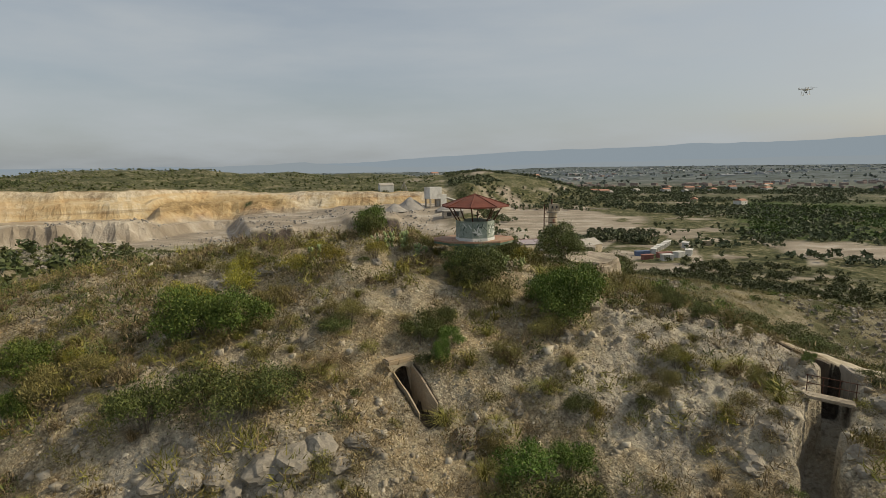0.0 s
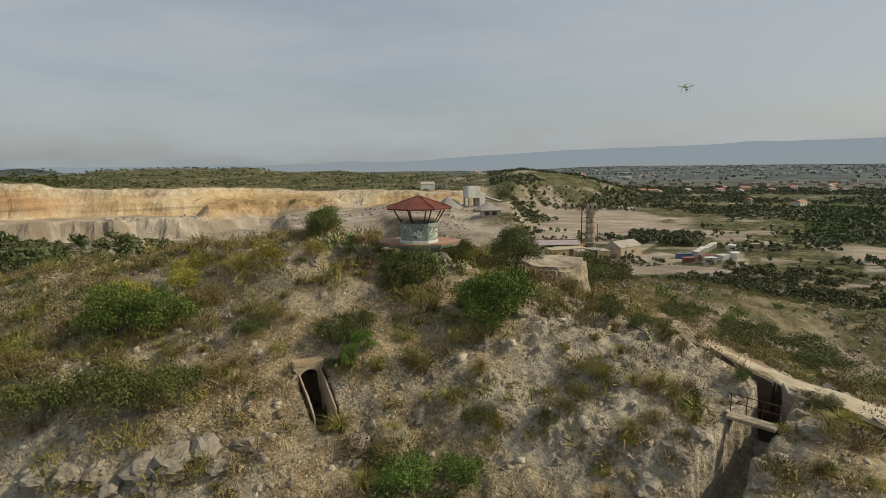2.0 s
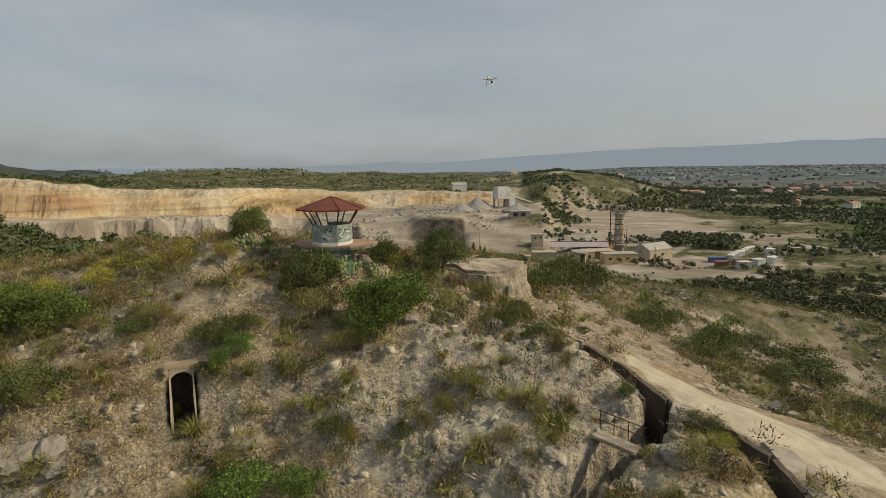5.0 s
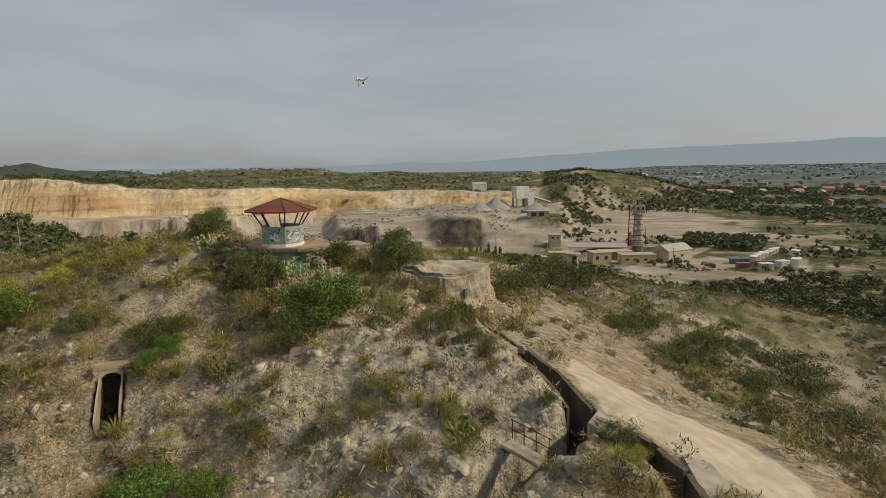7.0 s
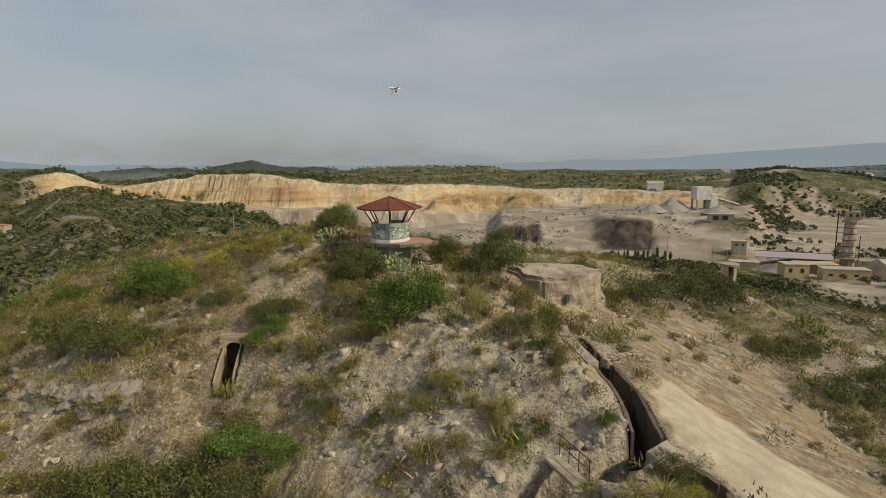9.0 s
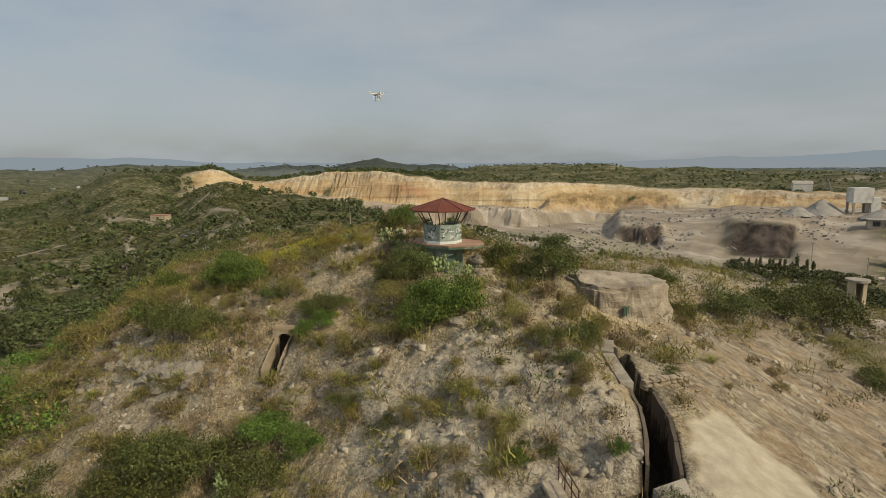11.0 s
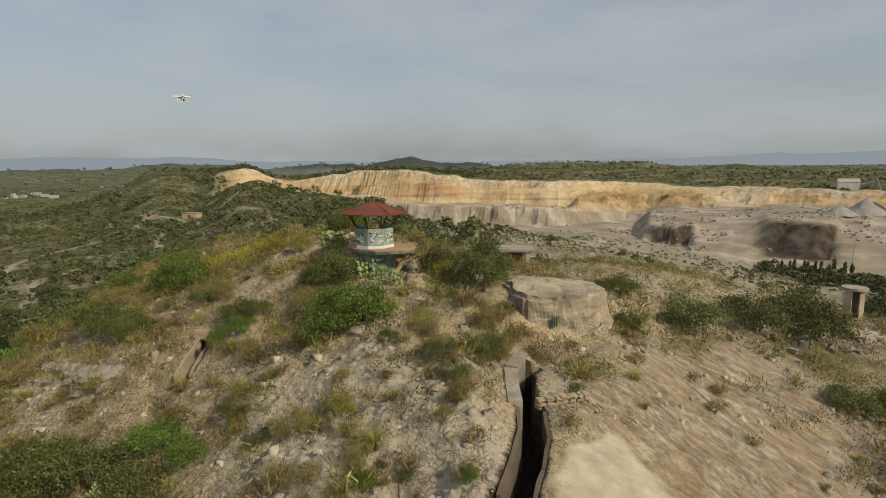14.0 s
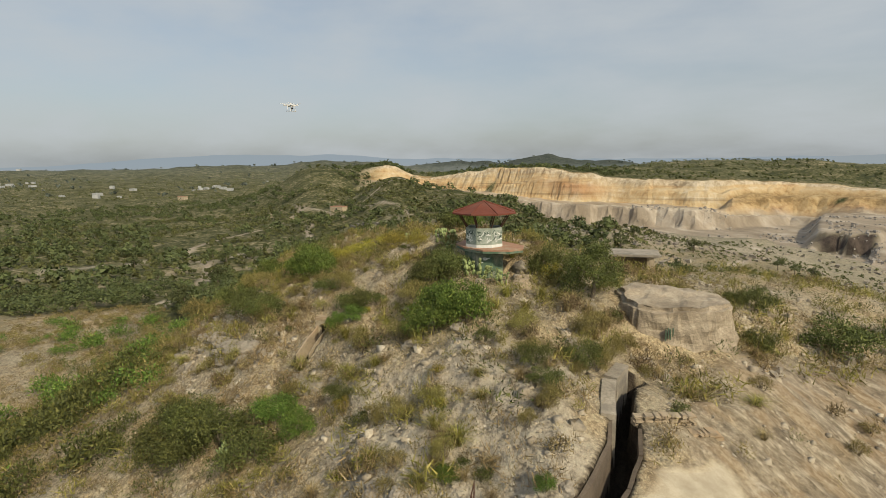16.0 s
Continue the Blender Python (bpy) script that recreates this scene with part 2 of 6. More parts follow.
def surface(name, dark, light, size, grain=None, roughness=0.85, metal=0.0, depth=0.02, stain=None, stretch_=(1, 1, 1)):
    """A weathered surface: lumps of that size in metres, finer grain, and stains of another colour."""
    m, n, l, bsdf = nodes_of(name)
    nt = m.node_tree
    p = place_of(nt, stretch_)
    big = noise_node(nt, p, 1.0 / size, 5)
    fine = noise_node(nt, p, 1.0 / (grain or size * 0.12), 4, 0.7)
    colour = ramp(nt, math_node(nt, "MULTIPLY_ADD", fine, 0.45, math_node(nt, "MULTIPLY", big, 0.55)), [(0.32, dark), (0.68, light)])
    if stain:
        patch = noise_node(nt, p, 0.45 / size, 6, 0.65)
        colour = mix(nt, ramp(nt, patch, [(0.5, (0, 0, 0)), (0.66, (1, 1, 1))]), colour, stain)
    l.new(colour, bsdf.inputs["Base Color"])
    bsdf.inputs["Roughness"].default_value, bsdf.inputs["Metallic"].default_value = roughness, metal
    raise_bump(nt, bsdf, fine, 0.6, depth)
    return m


def leafy(name, dark, light, tip=None, roughness=0.65, clumps=1.7):
    """Leaves: each island and each plant has its own tone."""
    m, n, l, bsdf = nodes_of(name)
    nt = m.node_tree
    g = n.new("ShaderNodeNewGeometry")
    o = n.new("ShaderNodeObjectInfo")
    colour = ramp(nt, g.outputs["Random Per Island"], [(0.0, dark), (0.75, light), (1.0, tip or light)])
    clump = ramp(nt, noise_node(nt, g.outputs["Position"], clumps, 3, 0.6), [(0.36, (0.6, 0.6, 0.6)), (0.64, (1, 1, 1))])
    tone = math_node(nt, "MULTIPLY", clump, math_node(nt, "MULTIPLY_ADD", o.outputs["Random"], 0.6, 1.3))
    hsv = n.new("ShaderNodeHueSaturation")
    l.new(colour, hsv.inputs["Color"])
    l.new(tone, hsv.inputs["Value"])
    l.new(math_node(nt, "MULTIPLY_ADD", o.outputs["Random"], 0.03, 0.485), hsv.inputs["Hue"])
    l.new(hsv.outputs["Color"], bsdf.inputs["Base Color"])
    bsdf.inputs["Roughness"].default_value = roughness
    bsdf.inputs["Specular IOR Level"].default_value = 0.25
    return m


LEAF_DARK = leafy("dark_leaves", (0.036, 0.045, 0.014), (0.085, 0.098, 0.026), (0.13, 0.135, 0.042))
LEAF_GREEN = leafy("green_leaves", (0.036, 0.06, 0.012), (0.09, 0.138, 0.024), (0.16, 0.19, 0.045))
LEAF_OLIVE = leafy("olive_leaves", (0.09, 0.083, 0.028), (0.19, 0.165, 0.055), (0.27, 0.225, 0.09))
LEAF_YELLOW = leafy("yellow_blossom", (0.1, 0.1, 0.02), (0.24, 0.215, 0.04), (0.4, 0.33, 0.045))
LEAF_BROWN = leafy("brown_twigs", (0.085, 0.065, 0.035), (0.18, 0.138, 0.075), (0.26, 0.205, 0.115))
GRASS_DRY = leafy("dry_grass", (0.11, 0.085, 0.04), (0.26, 0.2, 0.095), (0.36, 0.29, 0.16))
GRASS_GREEN = leafy("green_grass", (0.085, 0.085, 0.02), (0.2, 0.185, 0.045), (0.31, 0.265, 0.09))
PINE = leafy("pine_needles", (0.042, 0.052, 0.02), (0.066, 0.078, 0.029), (0.08, 0.09, 0.036), clumps=0.3)
# leaves on the plain: light haze put into a greyer, paler green
HAZY_PLAIN_LEAF = leafy("hazy_grove_leaves", (0.055, 0.067, 0.034), (0.078, 0.092, 0.045), (0.095, 0.108, 0.055), clumps=0.15)
ORCHARD_LEAF = leafy("orchard_leaves", (0.04, 0.07, 0.018), (0.085, 0.135, 0.035), (0.12, 0.17, 0.05))
SCRUB = leafy("scrub_leaves", (0.062, 0.068, 0.026), (0.088, 0.095, 0.035), (0.115, 0.115, 0.048), clumps=0.3)
CACTUS = leafy("cactus_pads", (0.09, 0.13, 0.05), (0.17, 0.22, 0.09), (0.22, 0.25, 0.11), 0.5)
WOOD = surface("grey_bark", (0.09, 0.07, 0.05), (0.2, 0.165, 0.125), 0.3)
ROCK = surface("limestone", (0.16, 0.138, 0.11), (0.42, 0.375, 0.305), 1.1, 0.12, 0.92, depth=0.05, stain=(0.17, 0.155, 0.135))
TAN_ROCK = surface("tan_rock", (0.22, 0.175, 0.12), (0.44, 0.365, 0.265), 1.3, 0.15, 0.92, depth=0.05, stain=(0.42, 0.3, 0.18))
CONCRETE = surface("old_concrete", (0.24, 0.21, 0.175), (0.42, 0.375, 0.31), 0.9, 0.08, 0.9, depth=0.015, stain=(0.2, 0.18, 0.15))
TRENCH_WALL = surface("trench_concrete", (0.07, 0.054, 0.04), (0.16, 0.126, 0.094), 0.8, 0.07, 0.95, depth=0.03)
PLASTER = surface("sand_plaster", (0.36, 0.3, 0.215), (0.52, 0.44, 0.32), 1.2, 0.1, 0.9, stain=(0.3, 0.25, 0.18))
TILE_RED = surface("red_roof_sheet", (0.1, 0.026, 0.016), (0.19, 0.052, 0.03), 0.7, 0.09, 0.85, stain=(0.14, 0.06, 0.04))
TILE_FLOOR = surface("terracotta_slab", (0.28, 0.15, 0.095), (0.42, 0.25, 0.165), 0.5, 0.06, 0.85, stain=(0.36, 0.3, 0.22))
RUST = surface("rusty_steel", (0.055, 0.025, 0.017), (0.13, 0.055, 0.033), 0.2, 0.03, 0.75, 0.3)
GREEN_PAINT = surface("flaking_green_paint", (0.05, 0.095, 0.06), (0.12, 0.185, 0.125), 0.5, 0.05, 0.8, stain=(0.3, 0.3, 0.24))
PALE_PAINT = surface("flaking_pale_paint", (0.17, 0.22, 0.18), (0.43, 0.46, 0.4), 0.35, 0.05, 0.8, stain=(0.12, 0.18, 0.14))
SPRAY = surface("white_spray_paint", (0.55, 0.58, 0.57), (0.75, 0.77, 0.76), 0.2, 0.03, 0.7)
SPRAY_DARK = surface("dark_spray_paint", (0.03, 0.055, 0.045), (0.07, 0.1, 0.085), 0.2, 0.03, 0.7)
WHITE_WALL = surface("white_wall", (0.5, 0.49, 0.46), (0.72, 0.71, 0.68), 3.0, 0.3, 0.85, stain=(0.42, 0.4, 0.36))
YELLOW_WALL = surface("yellow_wall", (0.44, 0.33, 0.16), (0.58, 0.45, 0.24), 3.0, 0.3, 0.88, stain=(0.4, 0.33, 0.22))
SHEET_ROOF = surface("grey_sheet_roof", (0.3, 0.27, 0.23), (0.45, 0.42, 0.37), 2.0, 0.2, 0.75)
BLUE_SHEET = surface("blue_sheet", (0.07, 0.11, 0.2), (0.12, 0.17, 0.28), 2.0, 0.2, 0.7)
LILAC_SHEET = surface("lilac_sheet", (0.3, 0.25, 0.26), (0.42, 0.36, 0.37), 3.0, 0.3, 0.7)
RED_SHEET = surface("red_sheet", (0.2, 0.08, 0.06), (0.3, 0.13, 0.1), 2.0, 0.2, 0.7)
ORANGE_SHEET = surface("orange_sheet", (0.5, 0.2, 0.06), (0.65, 0.3, 0.1), 2.0, 0.2, 0.7)
STEEL = surface("grey_steel", (0.22, 0.22, 0.21), (0.34, 0.33, 0.32), 1.0, 0.1, 0.6, 0.4)
DARK_GLASS = surface("dark_opening", (0.012, 0.012, 0.012), (0.03, 0.03, 0.03), 0.6, roughness=0.5)
GRAVEL = surface("grey_gravel", (0.22, 0.2, 0.18), (0.38, 0.355, 0.325), 3.0, 0.3, 0.95)
WHITE_PLASTIC = surface("white_plastic", (0.74, 0.74, 0.74), (0.8, 0.8, 0.8), 0.1, roughness=0.35)
DARK_PLASTIC = surface("dark_plastic", (0.02, 0.02, 0.022), (0.05, 0.05, 0.05), 0.05, roughness=0.4)
TILE_HOUSE = surface("clay_house_roof", (0.3, 0.14, 0.09), (0.46, 0.25, 0.17), 4.0, 0.4, 0.85)


BUNKER_STONE = surface("eroded_concrete", (0.2, 0.16, 0.115), (0.5, 0.43, 0.33), 0.6, 0.09, 0.92, depth=0.08, stain=(0.22, 0.18, 0.13), stretch_=(0.6, 0.6, 1.6))
GRAFFITI = surface("faded_graffiti", (0.12, 0.17, 0.14), (0.42, 0.47, 0.42), 0.22, 0.05, 0.75, stain=(0.48, 0.51, 0.47))


def ground_material():
    m, n, l, bsdf = nodes_of("hillside")
    nt = m.node_tree
    p = place_of(nt)

    def masks(name):
        a = n.new("ShaderNodeAttribute")
        a.attribute_name = name
        s = n.new("ShaderNodeSeparateColor")
        l.new(a.outputs["Color"], s.inputs["Color"])
        return s.outputs[0], s.outputs[1], s.outputs[2]

    scrub, quarry, dust = masks("cover")
    cream, dirt, far_haze = masks("made")
    field, moist, spoil = masks("tilled")
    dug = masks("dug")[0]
    big, mid, fine, grit = (noise_node(nt, p, s, 5, 0.65) for s in (0.22, 1.1, 5.0, 20.0))
    stones = n.new("ShaderNodeTexVoronoi")
    stones.inputs["Scale"].default_value, stones.inputs["Randomness"].default_value = 6.5, 1.0
    l.new(p, stones.inputs["Vector"])
    level = math_node(nt, "MULTIPLY_ADD", fine, 0.45, math_node(nt, "MULTIPLY_ADD", mid, 0.42, math_node(nt, "MULTIPLY", grit, 0.17)))
    soil = ramp(nt, level, [(0.36, (0.13, 0.097, 0.06)), (0.49, (0.32, 0.25, 0.155)), (0.62, (0.64, 0.54, 0.37))])
    grey = ramp(nt, level, [(0.36, (0.11, 0.095, 0.075)), (0.51, (0.305, 0.262, 0.19)), (0.63, (0.65, 0.58, 0.45))])
    hillside = mix(nt, math_node(nt, "MAXIMUM", moist, ramp(nt, big, [(0.42, (0, 0, 0)), (0.58, (1, 1, 1))])), soil, grey)
    chips = ramp(nt, stones.outputs["Distance"], [(0.12, (1, 1, 1)), (0.5, (0, 0, 0))])
    pebbles = n.new("ShaderNodeTexVoronoi")
    pebbles.inputs["Scale"].default_value = 15.0
    l.new(p, pebbles.inputs["Vector"])
    stone_tone, pebble_tone = n.new("ShaderNodeSeparateColor"), n.new("ShaderNodeSeparateColor")
    l.new(stones.outputs["Color"], stone_tone.inputs["Color"])
    l.new(pebbles.outputs["Color"], pebble_tone.inputs["Color"])
    mixed_tone = math_node(nt, "MULTIPLY_ADD", stone_tone.outputs[0], 0.5, math_node(nt, "MULTIPLY", pebble_tone.outputs[0], 0.5))
    hillside = mix(nt, 0.8, hillside, ramp(nt, mixed_tone, [(0.15, (0.72, 0.71, 0.69)), (0.5, (1.06, 1.05, 1.03)), (0.85, (1.4, 1.38, 1.34))]), "MULTIPLY")
    gaps = ramp(nt, math_node(nt, "MULTIPLY_ADD", stones.outputs["Distance"], 0.6, math_node(nt, "MULTIPLY", pebbles.outputs["Distance"], 0.4)), [(0.42, (0, 0, 0)), (0.62, (1, 1, 1))])
    hillside = mix(nt, math_node(nt, "MULTIPLY", gaps, 0.3), hillside, (0.1, 0.08, 0.056))
    pits = n.new("ShaderNodeTexVoronoi")
    pits.inputs["Scale"].default_value = 2.1
    l.new(p, pits.inputs["Vector"])
    bare_rock = ramp(nt, math_node(nt, "MULTIPLY_ADD", fine, 0.5, math_node(nt, "MULTIPLY", mid, 0.5)), [(0.36, (0.16, 0.138, 0.108)), (0.47, (0.39, 0.345, 0.275)), (0.6, (0.62, 0.565, 0.47))])
    hillside = mix(nt, math_node(nt, "MULTIPLY", moist, 0.75), hillside, bare_rock)
    weeds = ramp(nt, level, [(0.38, (0.045, 0.045, 0.02)), (0.6, (0.15, 0.135, 0.07))])
    tufts = ramp(nt, math_node(nt, "MULTIPLY_ADD", mid, 0.55, math_node(nt, "MULTIPLY", fine, 0.45)), [(0.5, (0, 0, 0)), (0.6, (1, 1, 1))])
    colour = mix(nt, math_node(nt, "MULTIPLY", tufts, 0.4), hillside, weeds)
    # scrubland further off
    wide, broad = noise_node(nt, p, 0.06, 6, 0.65), noise_node(nt, p, 0.4, 4, 0.6)
    bush = ramp(nt, math_node(nt, "MULTIPLY_ADD", wide, 0.45, math_node(nt, "MULTIPLY", broad, 0.55)), [(0.41, (0.036, 0.043, 0.017)), (0.5, (0.085, 0.088, 0.037)), (0.56, (0.16, 0.145, 0.08)), (0.63, (0.29, 0.25, 0.17))])
    colour = mix(nt, scrub, colour, bush)
    # quarry faces: streaks that run down the face and level beds
    face = place_of(nt, (0.07, 0.07, 0.03))
    streak = noise_node(nt, face, 1.4, 6, 0.7)
    beds = noise_node(nt, place_of(nt, (0.012, 0.012, 0.16)), 1.2, 4, 0.6)
    crack = noise_node(nt, place_of(nt, (0.22, 0.22, 0.1)), 1.2, 5, 0.7)
    blotch = noise_node(nt, place_of(nt, (0.03, 0.03, 0.06)), 1.0, 4, 0.6)
    rock = ramp(nt, math_node(nt, "MULTIPLY_ADD", crack, 0.25, math_node(nt, "MULTIPLY_ADD", blotch, 0.42, math_node(nt, "MULTIPLY_ADD", streak, 0.08, math_node(nt, "MULTIPLY", beds, 0.27)))), [(0.38, (0.16, 0.1, 0.055)), (0.43, (0.36, 0.23, 0.12)), (0.48, (0.48, 0.345, 0.19)), (0.55, (0.53, 0.42, 0.265)), (0.61, (0.6, 0.52, 0.39))])
    pale = ramp(nt, math_node(nt, "MULTIPLY_ADD", crack, 0.6, math_node(nt, "MULTIPLY", streak, 0.4)), [(0.4, (0.17, 0.14, 0.11)), (0.47, (0.4, 0.35, 0.275)), (0.56, (0.6, 0.535, 0.43))])
    up, red, gold = masks("face")
    layer = noise_node(nt, place_of(nt, (0.006, 0.006, 0.28)), 1.0, 5, 0.65)
    rock = mix(nt, math_node(nt, "MULTIPLY", red, 0.8), rock, ramp(nt, layer, [(0.4, (0.25, 0.125, 0.06)), (0.6, (0.4, 0.23, 0.125))]))
    rock = mix(nt, math_node(nt, "MULTIPLY", gold, 0.85), rock, ramp(nt, math_node(nt, "MULTIPLY_ADD", crack, 0.5, math_node(nt, "MULTIPLY", blotch, 0.5)), [(0.4, (0.24, 0.165, 0.08)), (0.5, (0.4, 0.29, 0.15)), (0.6, (0.47, 0.37, 0.22))]))
    cap = ramp(nt, math_node(nt, "MULTIPLY_ADD", layer, 0.5, math_node(nt, "MULTIPLY", up, 0.7)), [(0.72, (0, 0, 0)), (0.88, (1, 1, 1))])
    rock = mix(nt, math_node(nt, "MULTIPLY", cap, 0.75), rock, ramp(nt, crack, [(0.4, (0.3, 0.25, 0.18)), (0.6, (0.58, 0.51, 0.4))]))
    seam = ramp(nt, layer, [(0.36, (1, 1, 1)), (0.42, (0, 0, 0))])
    rock = mix(nt, math_node(nt, "MULTIPLY", seam, 0.45), rock, (0.16, 0.115, 0.07))
    colour = mix(nt, quarry, colour, mix(nt, moist, rock, pale))
    colour = mix(nt, spoil, colour, ramp(nt, streak, [(0.4, (0.035, 0.028, 0.024)), (0.6, (0.11, 0.088, 0.075))]))
    tracks = noise_node(nt, place_of(nt, (0.02, 0.05, 0.02)), 1.6, 6, 0.6)
    colour = mix(nt, dust, colour, ramp(nt, tracks, [(0.35, (0.24, 0.2, 0.155)), (0.52, (0.34, 0.29, 0.23)), (0.62, (0.44, 0.385, 0.32)), (0.72, (0.54, 0.49, 0.42))]))
    # fields in rows, then the far plain's patchwork, with haze put into its colours
    rows = n.new("ShaderNodeTexWave")
    rows.inputs["Scale"].default_value, rows.inputs["Distortion"].default_value = 0.06, 0.6
    l.new(p, rows.inputs["Vector"])
    colour = mix(nt, field, colour, ramp(nt, rows.outputs["Fac"], [(0.2, (0.035, 0.055, 0.016)), (0.8, (0.085, 0.115, 0.032))]))
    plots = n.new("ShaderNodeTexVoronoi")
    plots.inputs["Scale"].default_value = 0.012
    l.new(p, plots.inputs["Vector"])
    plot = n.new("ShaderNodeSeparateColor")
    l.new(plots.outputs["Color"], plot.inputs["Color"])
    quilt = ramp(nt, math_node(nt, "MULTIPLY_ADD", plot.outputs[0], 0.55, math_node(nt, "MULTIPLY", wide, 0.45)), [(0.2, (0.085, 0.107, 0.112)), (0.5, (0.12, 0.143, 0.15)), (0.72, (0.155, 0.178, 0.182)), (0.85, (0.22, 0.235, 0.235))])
    colour = mix(nt, far_haze, colour, quilt)
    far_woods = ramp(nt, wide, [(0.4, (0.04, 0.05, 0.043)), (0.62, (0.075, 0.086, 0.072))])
    colour = mix(nt, math_node(nt, "MULTIPLY", moist, far_haze), colour, far_woods)
    slide = noise_node(nt, place_of(nt, (0.3, 1.5, 1.5)), 1.3, 7, 0.72)
    patchy = ramp(nt, noise_node(nt, place_of(nt, (0.35, 0.8, 0.8)), 0.6, 4, 0.6), [(0.45, (0, 0, 0)), (0.55, (1, 1, 1))])
    dirty = ramp(nt, math_node(nt, "MULTIPLY_ADD", slide, 0.55, math_node(nt, "MULTIPLY", level, 0.5)), [(0.4, (0.12, 0.088, 0.055)), (0.5, (0.245, 0.182, 0.115)), (0.56, (0.315, 0.245, 0.165)), (0.64, (0.43, 0.365, 0.27))])
    slabs = ramp(nt, math_node(nt, "MULTIPLY_ADD", slide, 0.6, math_node(nt, "MULTIPLY", level, 0.45)), [(0.42, (0.1, 0.083, 0.062)), (0.5, (0.2, 0.165, 0.122)), (0.56, (0.3, 0.255, 0.19)), (0.62, (0.47, 0.41, 0.32))])
    dirty = mix(nt, patchy, slabs, dirty)
    colour = mix(nt, dirt, colour, dirty)
    smooth = ramp(nt, math_node(nt, "MULTIPLY_ADD", mid, 0.6, math_node(nt, "MULTIPLY", grit, 0.4)), [(0.36, (0.33, 0.28, 0.2)), (0.5, (0.42, 0.365, 0.275)), (0.6, (0.5, 0.445, 0.345))])
    colour = mix(nt, cream, colour, smooth)
    # brown earth darkened almost to black: shade of the trenches put into the colour
    earth_shade = ramp(nt, level, [(0.36, (0.022, 0.018, 0.014)), (0.64, (0.08, 0.064, 0.048))])
    colour = mix(nt, dug, colour, earth_shade)
    l.new(colour, bsdf.inputs["Base Color"])
    bsdf.inputs["Roughness"].default_value = 0.95
    bsdf.inputs["Specular IOR Level"].default_value = 0.15
    loose = math_node(nt, "SUBTRACT", 1.0, math_node(nt, "MAXIMUM", cream, math_node(nt, "MULTIPLY", dirt, 0.7)))
    height = math_node(nt, "MULTIPLY", loose, math_node(nt, "MULTIPLY_ADD", chips, 0.4, math_node(nt, "MULTIPLY_ADD", fine, 1.0, math_node(nt, "MULTIPLY", grit, 0.35))))
    height = math_node(nt, "MULTIPLY_ADD", math_node(nt, "MULTIPLY", cream, grit), 0.12, height)
    height = math_node(nt, "MULTIPLY_ADD", math_node(nt, "MULTIPLY", moist, pits.outputs["Distance"]), -1.6, height)
    height = math_node(nt, "MULTIPLY_ADD", math_node(nt, "MULTIPLY", quarry, crack), 14.0, height)
    height = math_node(nt, "MULTIPLY_ADD", math_node(nt, "MULTIPLY", dirt, slide), 1.6, height)
    raise_bump(nt, bsdf, height, 0.8, 0.12)
    return m


HILLSIDE = ground_material()

# ---- ground ----
def inside(x, y, corners):
    """How far points lie inside a convex outline (corners anticlockwise), in metres; negative outside."""
    d = np.full(np.shape(x), 1e9)
    for (ax, ay), (bx, by) in zip(corners, corners[1:] + corners[:1]):
        ex, ey = bx - ax, by - ay
        d = np.minimum(d, (ex * (y - ay) - ey * (x - ax)) / math.hypot(ex, ey))
    return d


def off_line(x, y, line):
    """Distance to a line of points, and the share of the way along it."""
    best, along, total = np.full(np.shape(x), 1e9), np.zeros(np.shape(x)), 0.0
    length = sum(math.dist(a, b) for a, b in zip(line, line[1:]))
    for (ax, ay), (bx, by) in zip(line, line[1:]):
        ex, ey, part_ = bx - ax, by - ay, math.dist((ax, ay), (bx, by))
        k = np.clip(((x - ax) * ex + (y - ay) * ey) / part_ ** 2, 0, 1)
        d = np.hypot(x - ax - k * ex, y - ay - k * ey)
        along = np.where(d < best, (total + k * part_) / length, along)
        best = np.minimum(best, d)
        total += part_
    return best, along


TRENCH = [(13.85, 33.4), (14.5, 31.95), (15.6, 30.75), (16.35, 30.0), (17.35, 28.9), (18.2, 27.4), (19.0, 25.7)]
GULLY = [(19.0, 25.7), (18.75, 24.3), (18.0, 23.1), (17.0, 22.2), (16.0, 21.3), (15.0, 20.2), (14.0, 17.8)]
SIDE_TRENCH = [(20.2, 24.2), (21.4, 23.8), (22.15, 22.8), (22.6, 21.4), (22.9, 19.6)]
ARCH_TRENCH = [(-2.0, 23.8), (-1.35, 22.9), (-0.75, 22.05)]
RAMP = [(19.7, 25.9), (24.0, 23.0), (30.0, 22.6), (26.5, 29.0), (21.2, 32.6), (18.4, 32.4), (18.3, 29.6)]
ARCH_FLOOR = 0.95


def cuts(x, y):
    """How deep the trenches lie below the hill."""
    d, k = off_line(x, y, TRENCH)
    wide_ = 0.36 + 0.14 * ease(0.3, 0.5, k) + 0.12 * ease(0.75, 1.0, k) + 0.05 * rough(x, y, 0.6)
    deep = (2.9 - 0.5 * k) * ease(wide_ + 0.06, wide_ - 0.1, d)
    d, k = off_line(x, y, GULLY)
    wide_ = 0.5 + 0.35 * k + 0.22 * rough(x, y, 0.9)
    deep = np.maximum(deep, (2.4 + 1.2 * k) * ease(wide_ + 0.12, wide_ - 0.1, d))
    d, k = off_line(x, y, SIDE_TRENCH)
    deep = np.maximum(deep, 1.9 * ease(0.55, 0.45, d) * ease(0.0, 0.2, k))
    d, k = off_line(x, y, ARCH_TRENCH)
    return np.maximum(deep, np.maximum(0, land(x, y) - ARCH_FLOOR - 0.1 * k) * ease(0.56, 0.46, d))


